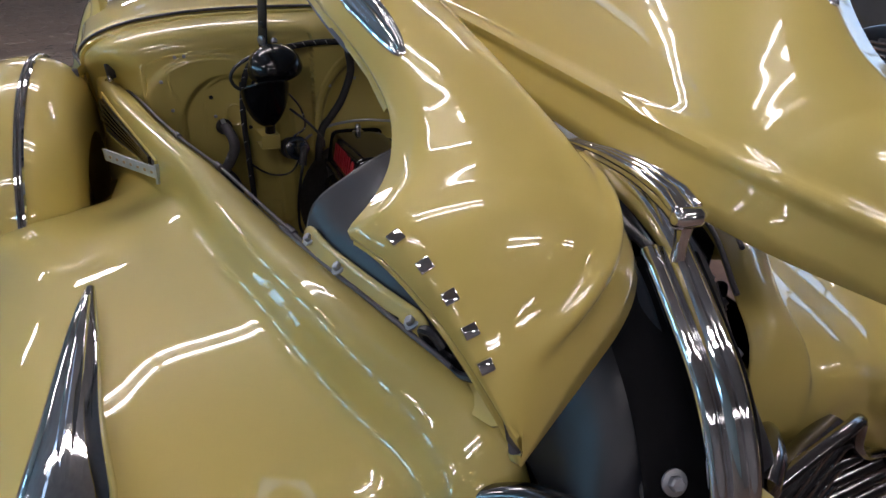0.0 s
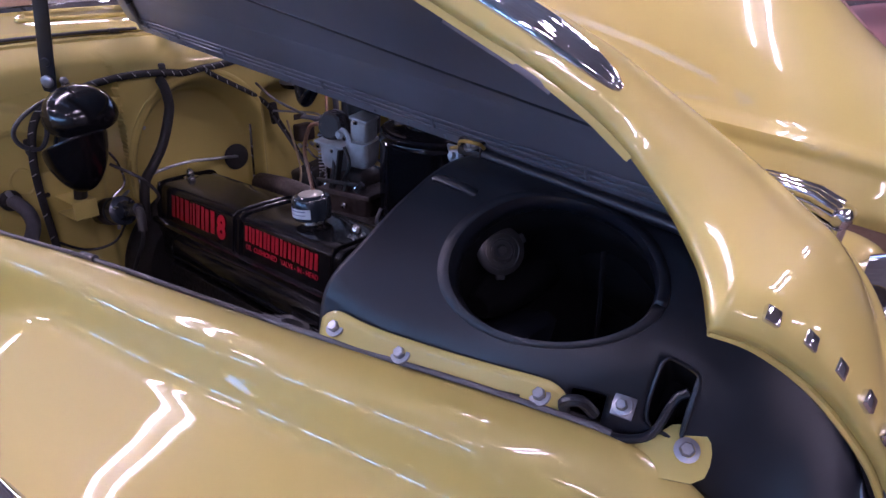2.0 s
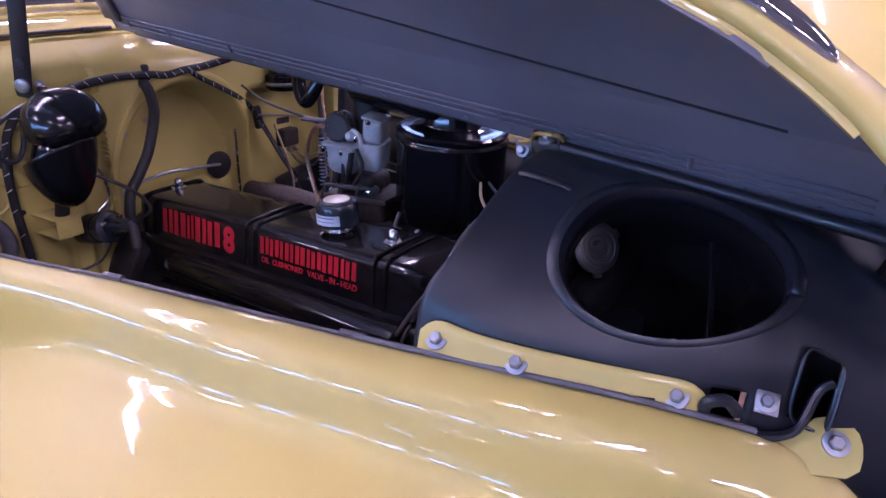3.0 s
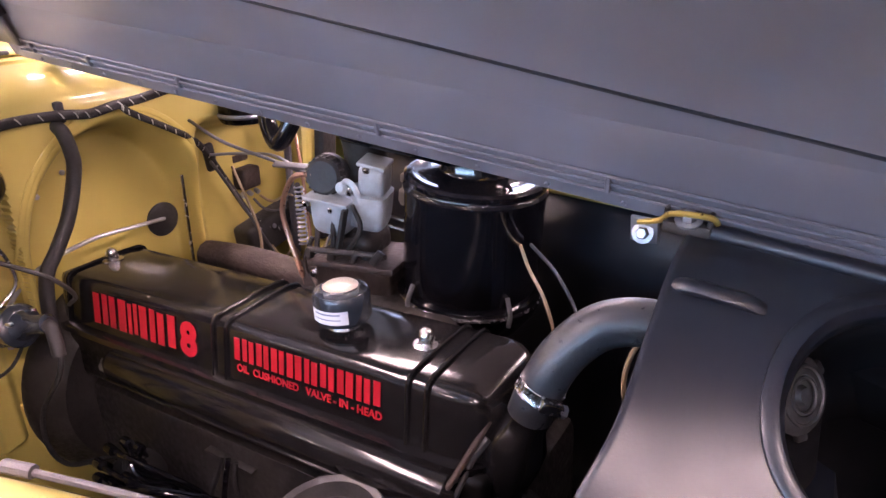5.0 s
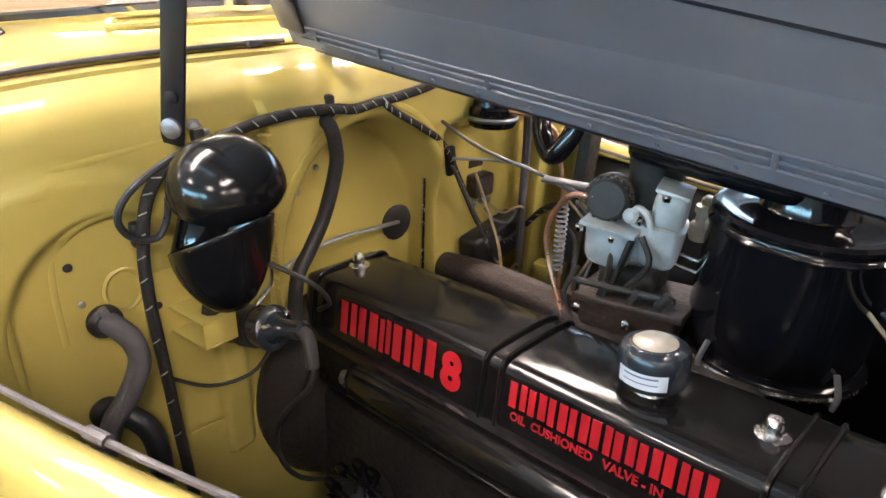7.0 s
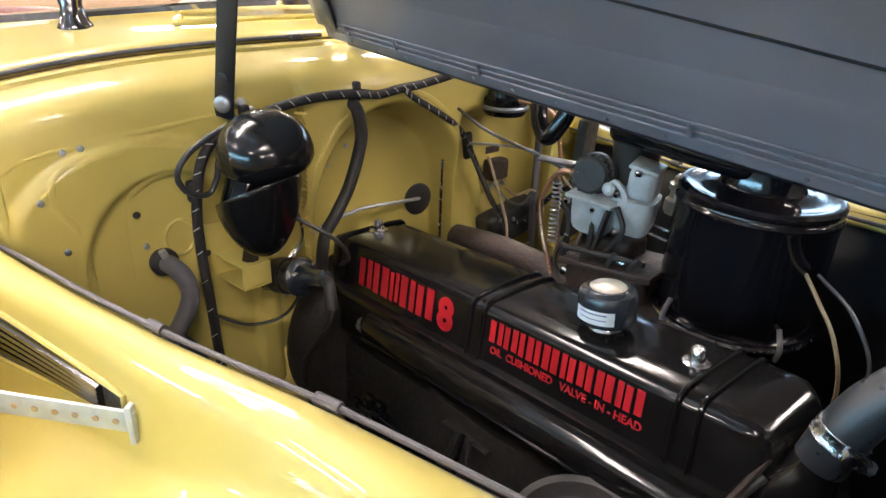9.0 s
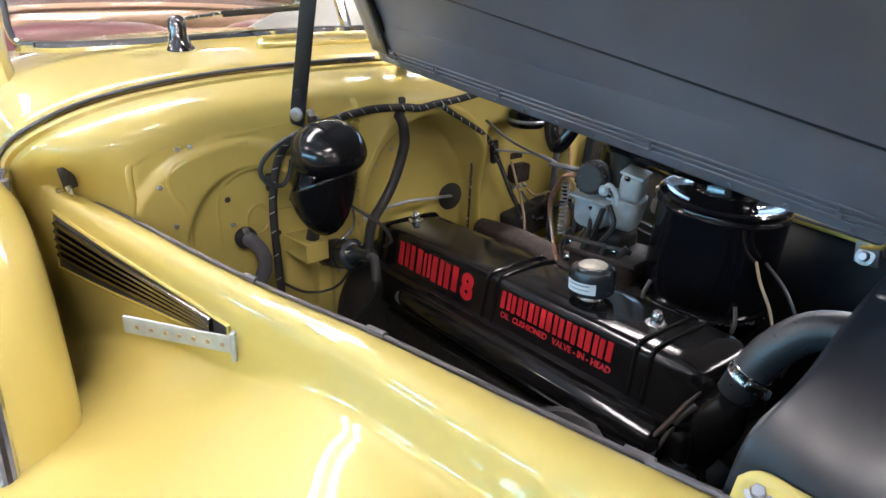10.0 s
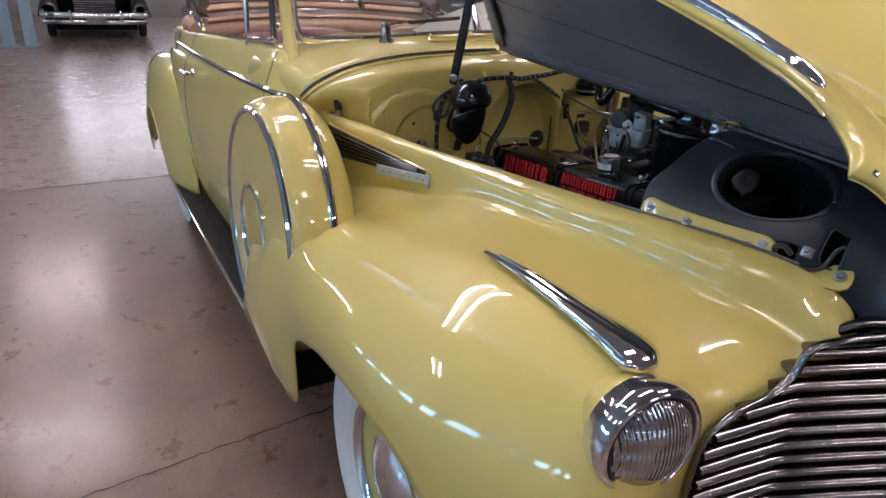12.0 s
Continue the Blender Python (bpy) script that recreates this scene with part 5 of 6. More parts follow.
        rows.insert(0, [tuple(m @ Vector((0, 0, 0)))] * 36)
        return grid_bm(np.array(rows), None, True)
    left, right = pose(-0.262, 0.172, 1.126, 3, 4, 10), pose(-0.206, 0.188, 1.140, 3, 4, 18)
    part("bowl", bowl(0.062, 0.056, 0.052, left), CARB, eng, "grey cast float bowl with a rounded bottom")
    part("bowl", bowl(0.050, 0.060, 0.054, right), CARB, eng, "grey cast float bowl with a rounded bottom")
    part("bowl_cover", box((0.070, 0.064, 0.006), left @ pose(0, 0, 0.003), 0.002), CARB, eng)
    part("bowl_neck", box((0.030, 0.050, 0.060), pose(-0.234, 0.196, 1.115, 0, 0, 12), 0.008, 3), CARB, eng)
    part("accelerator_pump", box((0.038, 0.044, 0.044), right @ pose(0.002, 0.0, 0.020), 0.009, 3), CARB, eng, "grey pump housing with a sloping top")
    part("pump_lid", box((0.040, 0.046, 0.006), right @ pose(0.002, 0.0, 0.043, 0, 6, 0), 0.0025), CARB, eng)
    part("pump_arm", tube([(-0.238, 0.160, 1.150), (-0.226, 0.156, 1.160), (-0.214, 0.158, 1.150), (-0.208, 0.160, 1.128)], 0.0042, 8, 14), CARB, eng)
    part("pump_pivot", lathe([(0.008, -0.004), (0.009, 0.004), (0.005, 0.008), (0, 0.008)], axis_matrix((-0.236, 0.158, 1.148), (0.2, -1, 0.2)), 14), CARB, eng)
    part("fuel_filter", lathe([(0, 0), (0.014, 0.002), (0.016, 0.012), (0.020, 0.016), (0.020, 0.024), (0.013, 0.030), (0.013, 0.046), (0.008, 0.050), (0, 0.051)], pose(-0.150, 0.215, 1.125, 0, 0, 0), 18), LABELMETAL, eng, "small pale metal fuel fitting")
    ff = part("fuel_fitting", lathe([(0, -0.030), (0.010, -0.030), (0.013, -0.024), (0.013, -0.010), (0.009, -0.006), (0.009, 0.004), (0.0125, 0.006), (0.0125, 0.014), (0.006, 0.017), (0.006, 0.026), (0.004, 0.028), (0, 0.028)], pose(-0.186, 0.245, 1.138, 0, 6, 0), 20), LABELMETAL, eng, "pale brass fuel fitting")
    part("fitting_nut", lathe([(0.0085, 0.017), (0.0085, 0.024), (0, 0.024)], pose(-0.186, 0.245, 1.138, 0, 6, 0), 6), BRASSWIRE, ff)
    for z in (1.093, 1.078):
        part("throttle_rod", tube([(-0.215, 0.215, z + 0.004), (-0.165, 0.225, z - 0.004), (-0.10, 0.25, z - 0.012)], 0.0026, 8, 8), DULLCHROME, eng)
    part("carb_base", box((0.125, 0.085, 0.070), pose(-0.226, 0.190, 1.000, 0, -4, 8), 0.010, 3), RUST, eng, "brown cast carburettor base")
    part("base_plate", box((0.140, 0.100, 0.010), pose(-0.226, 0.190, 1.038, 0, -4, 8), 0.003), RUST, eng)
    part("throttle_shaft", tube([(-0.285, 0.140, 1.052), (-0.20, 0.150, 1.060), (-0.165, 0.155, 1.062)], 0.0045, 8, 8), GRIME, eng)
    part("black_elbow", tube([(-0.400, 0.19, 1.250), (-0.388, 0.180, 1.212), (-0.364, 0.172, 1.190), (-0.345, 0.178, 1.214), (-0.335, 0.19, 1.25)], 0.013, 14, 24), GLOSS, eng, "glossy black bent tube under the hood")
    part("choke_strap", box((0.068, 0.012, 0.004), pose(-0.338, 0.172, 1.160, 20, -3, 6), 0.001), CAPMETAL, eng)
    for k, p in enumerate(((-0.288, 0.140, 1.045), (-0.252, 0.146, 1.050), (-0.212, 0.148, 1.055), (-0.176, 0.15, 1.06))):
        part("linkage_block", box((0.008 + 0.003 * (k % 2), 0.010, 0.022), pose(*p, 0, 12 * k, 9 * k), 0.002), GRIME, eng)
    for a in np.linspace(0, 2 * math.pi, 19)[:-1]:
        cm = axis_matrix((-0.276, 0.175, 1.156), (0.30, -0.94, 0.12))
        part("choke_tooth", box((0.003, 0.004, 0.012), cm @ pose(0.0268 * math.cos(a), 0.0268 * math.sin(a), 0.009, 0, 0, math.degrees(a)), 0.0008), RUBBER, eng)
    for p in ((-0.30, 0.152, 1.117), (-0.252, 0.150, 1.117), (-0.226, 0.160, 1.144), (-0.20, 0.166, 1.178)):
        part("carb_screw", lathe([(0.0055, -0.004), (0.0055, 0.002), (0.003, 0.004), (0, 0.004)], axis_matrix(p, (0.1, -0.3, 1)), 10), DULLCHROME, eng)
    part("throttle_lever", box((0.006, 0.012, 0.075), pose(-0.236, 0.150, 1.085, 0, 14, 0), 0.002), GRIME, eng)
    part("choke_housing", lathe([(0, 0.020), (0.022, 0.020), (0.026, 0.016), (0.026, 0.004), (0.030, 0.002), (0.030, -0.010), (0.022, -0.014), (0, -0.03)], axis_matrix((-0.276, 0.175, 1.156), (0.30, -0.94, 0.12)), 28), RUBBER, eng, "round black choke housing")
    part("air_horn", lathe([(0.030, -0.02), (0.032, 0.02), (0.036, 0.05), (0.034, 0.06)], pose(-0.245, 0.225, 1.16), 24), GRIME, eng)
    part("air_duct", box((0.20, 0.09, 0.035), pose(-0.17, 0.225, 1.215, 0, 3, 0), 0.015, 3), GLOSS, eng, "black duct from carburettor to air cleaner")
    part("choke_tube", tube([(-0.286, 0.155, 1.160), (-0.320, 0.150, 1.150), (-0.345, 0.150, 1.10), (-0.335, 0.150, 1.05), (-0.30, 0.14, 0.99)], 0.004, 8, 24), COPPER, eng, "curved copper choke tube")
    part("fuel_line", tube([(-0.34, 0.20, 1.14), (-0.31, 0.18, 1.135), (-0.29, 0.165, 1.13)], 0.0035, 6, 10), DULLCHROME, eng)
    for k in range(14):
        part_z = 1.018 + 0.0072 * k
        bmk = sweep(bmesh.new(), [(-0.357 + 0.007 * math.cos(a), 0.20 + 0.007 * math.sin(a), part_z + 0.0072 * a / (2 * math.pi)) for a in np.linspace(0, 2 * math.pi, 13)], 0.0014, 5)
        part("spring_coil", bmk, STEEL, eng)
    for k, pts in enumerate((((-0.26, 0.165, 1.13), (-0.25, 0.150, 1.09), (-0.255, 0.150, 1.03)), ((-0.215, 0.15, 1.13), (-0.20, 0.148, 1.10), (-0.225, 0.150, 1.06)), ((-0.30, 0.16, 1.06), (-0.31, 0.15, 1.02), (-0.28, 0.14, 0.99)))):
        part("linkage_rod", tube(pts, 0.0038, 6, 8), GRIME, eng)
    for p in ((-0.30, 0.165, 1.035), (-0.205, 0.165, 1.05), (-0.215, 0.145, 1.015), (-0.285, 0.145, 1.012)):
        part("carb_screw", lathe([(0.006, 0), (0.006, 0.006), (0, 0.008)], axis_matrix(p, (0.2, -1, 0.3)), 8), DULLCHROME, eng)
    part("dash_pot_spring", tube([(-0.32, 0.19, 1.02), (-0.33, 0.2, 1.0), (-0.35, 0.21, 0.97)], 0.006, 8, 6), BRASSWIRE, eng)
    # air cleaner
    m = pose(-0.082, 0.246, 1.010, 0, 2, 0)
    part("air_cleaner", lathe([(0, 0), (0.090, 0.0), (0.0955, 0.003), (0.0965, 0.010), (0.0965, 0.140), (0.0985, 0.143), (0.0990, 0.147), (0.0970, 0.150), (0.0955, 0.152), (0.0955, 0.155), (0.0975, 0.157), (0.0975, 0.161), (0.094, 0.165), (0.086, 0.166), (0.082, 0.164), (0.060, 0.168), (0.045, 0.171), (0, 0.172)], m, 64), GLOSS, eng, "large glossy black canister air cleaner")
    part("air_cleaner_base", lathe([(0.080, -0.055), (0.098, -0.028), (0.104, -0.012), (0.105, -0.004), (0.102, 0.001), (0.092, 0.004)], m, 64), GLOSS, eng)
    part("base_rim", lathe([(0.1045, -0.009), (0.1060, -0.006), (0.1045, -0.003)], m, 64), DULLCHROME, eng)
    part("air_cleaner_hub", lathe([(0.052, 0.168), (0.049, 0.174), (0.048, 0.21), (0.044, 0.214), (0, 0.214)], m, 32), GLOSS, eng)
    for a in (-1.95, -0.55, 1.0, 2.4):
        q = m @ Vector((0.1055 * math.cos(a), 0.1055 * math.sin(a), 0.0))
        part("base_clip", tube([q + Vector((0, 0, -0.018)), q + Vector((0.003 * math.cos(a), 0.003 * math.sin(a), 0.0)), q + Vector((-0.006 * math.cos(a), -0.006 * math.sin(a), 0.022))], 0.0035, 6, 6), STEEL, eng)
    for k, pts in enumerate((((0.01, 0.21, 1.10), (0.045, 0.16, 1.095), (0.071, 0.15, 1.066), (0.087, 0.15, 1.02), (0.089, 0.15, 0.97)), ((0.02, 0.22, 1.10), (0.075, 0.18, 1.085), (0.105, 0.18, 1.03), (0.10, 0.17, 0.97)), ((0.26, 0.18, 1.10), (0.23, 0.17, 1.03), (0.20, 0.15, 0.97), (0.22, 0.14, 0.93)))):
        part("side_wire", tube(pts, 0.0023, 8, 18), BRASSWIRE if k != 1 else CAPMETAL, eng)
    # tangle between the firewall and the carburettor, and beside the radiator
    tangle = (
        (CAPMETAL, 0.0028, ((-0.590, 0.20, 1.190), (-0.50, 0.19, 1.168), (-0.36, 0.18, 1.155), (-0.30, 0.17, 1.145))),
        (COPPER, 0.0030, ((-0.570, 0.30, 1.20), (-0.45, 0.28, 1.20), (-0.40, 0.25, 1.15), (-0.38, 0.24, 1.04), (-0.37, 0.23, 0.97))),
        (BRASSWIRE, 0.0026, ((-0.570, 0.26, 1.10), (-0.50, 0.24, 1.01), (-0.45, 0.20, 0.97), (-0.40, 0.18, 0.95))),
        (RUBBER, 0.0045, ((-0.36, 0.20, 1.12), (-0.37, 0.215, 1.09), (-0.345, 0.22, 1.06), (-0.33, 0.20, 1.02))),
        (BRASSWIRE, 0.0028, ((0.25, 0.10, 1.12), (0.20, 0.09, 1.08), (0.19, 0.09, 1.02), (0.215, 0.08, 0.98), (0.235, 0.07, 1.02), (0.26, 0.07, 1.06))),
        (COPPER, 0.0026, ((0.275, 0.14, 1.13), (0.245, 0.13, 1.16), (0.25, 0.12, 1.09), (0.262, 0.10, 1.03))))
    for mat, r, pts in tangle:
        part("loose_wire", tube(pts, r, 8, 24), mat, eng)
    part("choke_bracket", box((0.020, 0.045, 0.21), pose(-0.405, 0.315, 1.09, 0, 4, 10), 0.006), GRIME, eng, "oily black bracket behind the carburettor")


engine()


# ---- radiator shroud ----
# lines that run along the shroud, rear to front
SHROUD_CREST = [(0.245, 0.02, 1.247), (0.3, 0.02, 1.245), (0.38, 0.02, 1.24), (0.46, 0.02, 1.234), (0.54, 0.02, 1.222), (0.6, 0.02, 1.195), (0.65, 0.02, 1.15), (0.7, 0.02, 1.085), (0.722, 0.02, 1)]
SHROUD_ROUND = [(0.245, -0.06, 1.245), (0.3, -0.055, 1.24), (0.38, -0.05, 1.232), (0.46, -0.045, 1.222), (0.54, -0.035, 1.208), (0.6, -0.025, 1.18), (0.65, -0.02, 1.138), (0.7, -0.02, 1.075), (0.722, -0.02, 0.995)]
SHROUD_UPPER = [(0.248, -0.13, 1.222), (0.3, -0.12, 1.212), (0.38, -0.105, 1.203), (0.46, -0.09, 1.193), (0.54, -0.068, 1.18), (0.605, -0.05, 1.15), (0.652, -0.045, 1.11), (0.7, -0.045, 1.055), (0.722, -0.05, 0.985)]
SHROUD_SIDE = [(0.25, -0.19, 1.19), (0.3, -0.175, 1.175), (0.38, -0.15, 1.165), (0.46, -0.125, 1.158), (0.54, -0.092, 1.148), (0.605, -0.07, 1.118), (0.652, -0.062, 1.078), (0.7, -0.065, 1.03), (0.72, -0.07, 0.975)]
SHROUD_LOWER = [(0.24, -0.232, 1.15), (0.3, -0.215, 1.135), (0.38, -0.183, 1.125), (0.46, -0.15, 1.12), (0.54, -0.11, 1.112), (0.605, -0.084, 1.08), (0.65, -0.075, 1.04), (0.698, -0.08, 1), (0.718, -0.085, 0.965)]
SHROUD_FOOT = [(0.237, -0.246, 1.085), (0.3, -0.23, 1.08), (0.38, -0.2, 1.075), (0.46, -0.166, 1.07), (0.54, -0.122, 1.055), (0.605, -0.092, 1.02), (0.648, -0.08, 0.985), (0.695, -0.085, 0.96), (0.715, -0.09, 0.955)]
SHROUD = list(zip(SHROUD_CREST, SHROUD_ROUND, SHROUD_UPPER, SHROUD_SIDE, SHROUD_LOWER, SHROUD_FOOT))


def shroud():
    NU, NV = 96, 72
    pts = loft_points(SHROUD, NU, NV)
    def in_hole(x, v):
        return ((x - 0.425) / 0.1005) ** 2 + ((v - 0.425) / 0.311) ** 2 < 1
    def in_slot(x, v):
        return abs(x - 0.562) < 0.0150 and 0.62 < v < 0.90
    def in_latch(x, v):
        return abs(x - 0.500) < 0.016 and 0.86 < v < 0.96
    for side, m in SIDES:
        def keep(i, j):
            x = pts[i:i + 2, j:j + 2, 0].mean()
            v = (j + 0.5) / NV
            return not (in_hole(x, v) or in_slot(x, v) or in_latch(x, v))
        sh = part("radiator_shroud", moved(grid_bm(pts, keep), m), SATIN, car, "satin black radiator shroud with an oval opening", solid=0.003, offset=-1)
        def surf(x, v):
            i = int(np.argmin(abs(pts[:, min(NV, int(v * NV)), 0] - x)))
            j = v * NV
            j0 = min(NV - 1, int(j))
            i = min(i, NU - 1)
            xi0, xi1 = pts[i, j0, 0], pts[i + 1, j0, 0]
            if x < xi0 and i:
                i -= 1
                xi0, xi1 = pts[i, j0, 0], pts[i + 1, j0, 0]
            f = (x - xi0) / max(1e-6, xi1 - xi0)
            a = pts[i, j0] * (1 - f) + pts[i + 1, j0] * f
            b = pts[i, j0 + 1] * (1 - f) + pts[i + 1, j0 + 1] * f
            return a + (b - a) * (j - j0)
        n_in = np.array((-0.05, 0.55, -0.8))
        rows = []
        for k in range(65):
            a = 2 * math.pi * k / 64
            c, s = math.cos(a), math.sin(a)
            rows.append([surf(0.425 + 0.1070 * c, 0.425 + 0.330 * s) - n_in * 0.0008, surf(0.425 + 0.0975 * c, 0.425 + 0.300 * s) + n_in * 0.001,
                         surf(0.425 + 0.094 * c, 0.425 + 0.290 * s) + n_in * 0.009, surf(0.425 + 0.093 * c, 0.425 + 0.287 * s) + n_in * 0.02])
        part("opening_lip", moved(grid_bm(np.array(rows)), m), SATIN, sh, solid=0.002)
        ring = [surf(0.562 + 0.0162 * math.copysign(abs(math.cos(a)) ** 0.4, math.cos(a)), 0.76 + 0.145 * math.copysign(abs(math.sin(a)) ** 0.4, math.sin(a))) for a in np.linspace(0, 2 * math.pi, 41)]
        part("slot_lip", moved(sweep(bmesh.new(), ring, 0.002, 6), m), SATIN, sh)
        # added black lining imitates the shade inside the oval opening
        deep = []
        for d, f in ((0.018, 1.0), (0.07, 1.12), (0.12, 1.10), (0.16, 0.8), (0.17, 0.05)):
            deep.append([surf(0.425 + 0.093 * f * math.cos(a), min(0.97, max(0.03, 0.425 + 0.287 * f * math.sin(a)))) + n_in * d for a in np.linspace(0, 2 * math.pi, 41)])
        part("opening_shade", moved(grid_bm(np.array(deep)), m), MATTE, sh, solid=0.002)
        # a second black lining does the same for the slot's dark inside
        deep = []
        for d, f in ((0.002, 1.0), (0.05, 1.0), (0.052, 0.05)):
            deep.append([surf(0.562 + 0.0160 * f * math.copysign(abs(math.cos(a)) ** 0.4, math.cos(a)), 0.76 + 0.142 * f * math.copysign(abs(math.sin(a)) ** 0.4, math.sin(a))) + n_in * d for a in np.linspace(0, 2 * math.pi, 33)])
        part("slot_shade", moved(grid_bm(np.array(deep)), m), MATTE, sh)
        # pressed louvre and top gusset
        part("pressed_bead", moved(sweep(bmesh.new(), [surf(x, 0.275) + n_in * d for x, d in ((0.254, 0.004), (0.258, 0.001), (0.264, -0.001), (0.296, -0.001), (0.302, 0.001), (0.306, 0.004))], 0.0055, 12, 1.4), m), SATIN, sh)
        part("hinge_bracket", moved(box((0.036, 0.026, 0.010), pose(0.243, -0.008, 1.250), 0.003), m), GRIME, sh)
        for dx in (-0.016, 0.016):
            part("bracket_ear", moved(box((0.004, 0.022, 0.018), pose(0.243 + dx, -0.008, 1.256), 0.0015), m), GRIME, sh)
        hex_bolt(sh, m @ Vector((0.243, -0.014, 1.256)), m.to_3x3() @ Vector((0, -0.5, 1)), 0.006)
        part("latch_wire", moved(tube([(0.264, -0.016, 1.258), (0.258, -0.022, 1.264), (0.232, -0.022, 1.262), (0.222, -0.014, 1.252), (0.205, -0.010, 1.246)], 0.0024, 8, 16), m), GOLD, sh, "yellow zinc latch wire")
        part("stop_tab", moved(box((0.022, 0.004, 0.024), pose(0.210, -0.006, 1.239, 20, 0, 0), 0.001), m), STEEL, sh, "bare steel stop tab")
        hex_bolt(sh, m @ Vector((0.210, -0.009, 1.237)), m.to_3x3() @ Vector((0, -1, 0.3)), 0.005)
        # yellow fixing strip with its bolts, lying on the shroud
        rowsb = []
        for k in range(41):
            f = k / 40
            x = 0.245 + 0.243 * f
            e = min(f, 1 - f) * 8
            h = 0.045 * (1 - (max(0, 1 - e)) ** 3 * 0.45)
            top = surf(x, 0.975 - 0.115 * (h / 0.045)) - n_in * 0.005
            bot = surf(x, 1.0) - n_in * 0.007 + np.array((0, -0.003, -0.004))
            rowsb.append([bot + (top - bot) * u for u in np.linspace(0, 1, 6)])
        fs = part("fixing_strip", moved(grid_bm(np.array(rowsb)), m), PAINT, car, "yellow fixing strip bolted to the shroud", solid=0.003)
        for x in (0.262, 0.335, 0.465):
            p = surf(x, 0.925) - n_in * 0.006
            hex_bolt(fs, m @ Vector(p), m.to_3x3() @ Vector((0.08, -0.62, 0.75)), 0.0062)
        zt = Vector((0.18, -0.62, 0.76)).normalized()
        xt = Vector((0.80, 0.45, -0.20))
        xt = (xt - zt * xt.dot(zt)).normalized()
        yt = zt.cross(xt)
        tm = Matrix(((xt.x, yt.x, zt.x, 0.5852), (xt.y, yt.y, zt.y, -0.1025), (xt.z, yt.z, zt.z, 1.0655), (0, 0, 0, 1)))
        outline = [(-0.085, -0.028), (-0.070, -0.014), (-0.045, -0.006), (-0.028, 0.006), (-0.016, 0.019), (-0.006, 0.0225), (0.004, 0.0225), (0.012, 0.019), (0.018, 0.012), (0.0205, 0.003), (0.0205, -0.008), (0.018, -0.019), (0.008, -0.027), (-0.02, -0.030)]
        ft = part("fixing_tab", moved(plate(outline, 0.004, tm), m), PAINT, car, "yellow bolted tab at the fender end")
        hex_bolt(ft, m @ (Vector((0.5852, -0.1025, 1.0655)) + zt * 0.004), m.to_3x3() @ Vector((0.2, -0.6, 0.75)), 0.0066)
        part("latch_plate", moved(box((0.020, 0.020, 0.004), pose(0.530, -0.124, 1.096, 48, 8, 22), 0.001), m), STEEL, sh)
        hex_bolt(sh, m @ Vector((0.530, -0.126, 1.098)), m.to_3x3() @ Vector((0.1, -0.7, 0.7)), 0.0055)
        part("latch_hook", moved(tube([(0.486, -0.150, 1.082), (0.49, -0.158, 1.098), (0.503, -0.152, 1.102), (0.512, -0.142, 1.088)], 0.0056, 8, 14), m), SATIN, sh)
        part("latch_rod", moved(tube([(0.512, -0.142, 1.072), (0.535, -0.132, 1.068), (0.556, -0.115, 1.075), (0.563, -0.095, 1.105), (0.572, -0.088, 1.115)], 0.0042, 8, 20), m), SATIN, sh)
        # inner apron below the ledge
        ap = np.array([[(x, y, z) for z in np.linspace(0.55, 1.092, 6)] for x, y in ((-0.585, -0.520), (-0.47, -0.475), (-0.36, -0.44), (-0.1, -0.344), (0.1, -0.288), (0.3, -0.228), (0.45, -0.172))])
        part("inner_apron", moved(grid_bm(ap), m if side == "near" else FAR_LIFT @ m), SATIN, car, "black inner fender apron", solid=0.004)
    hex_bolt(sh, (0.712, -0.012, 1.047), (1, -0.15, 0.45), 0.010)
    core = part("radiator_core", box((0.08, 0.30, 0.56), pose(0.345, 0.05, 0.80), 0.02), SATIN, car, "black radiator core")
    part("header_tank", sweep(bmesh.new(), [(0.335, -0.10, 1.11), (0.335, -0.075, 1.115), (0.335, 0.18, 1.115), (0.335, 0.20, 1.11)], [0.015, 0.026, 0.026, 0.015], 16), MATTE, core)
    m = axis_matrix((0.335, -0.068, 1.168), (0.80, -0.45, 0.40)) @ Matrix.Scale(0.88, 4)
    part("radiator_cap", lathe([(0.018, -0.07), (0.020, 0.0), (0.030, 0.001), (0.031, 0.006), (0.027, 0.010), (0.016, 0.011), (0.015, 0.008), (0.008, 0.008), (0.006, 0.012), (0, 0.012)], m, 40), CAPDARK, core, "worn metal radiator cap")
    for rr in (0.0225, 0.0135):
        part("cap_ring", sweep(bmesh.new(), [m @ Vector((rr * math.cos(a), rr * math.sin(a), 0.0105)) for a in np.linspace(0, 2 * math.pi, 33)], 0.0015, 6), CAPDARK, core)
    for a in (0.4, 2.5, 4.6):
        q = m @ Vector((0.030 * math.cos(a), 0.030 * math.sin(a), 0.003))
        part("cap_ear", box((0.012, 0.012, 0.006), m @ pose(0.030 * math.cos(a), 0.030 * math.sin(a), 0.004, 0, 0, math.degrees(a)), 0.002), CAPDARK, core)
    hex_bolt(core, (0.722, -0.006, 1.063), (0.89, -0.09, 0.44), 0.007)
    part("hood_latch_rod", tube([(0.44, -0.03, 1.19), (0.455, -0.05, 1.13), (0.46, -0.06, 1.08)], 0.003, 6, 8), MATTE, core)
    part("front_baffle", box((0.02, 0.30, 0.30), pose(0.60, 0.02, 0.86), 0.01), SATIN, car, "black baffle behind the nose")


shroud()


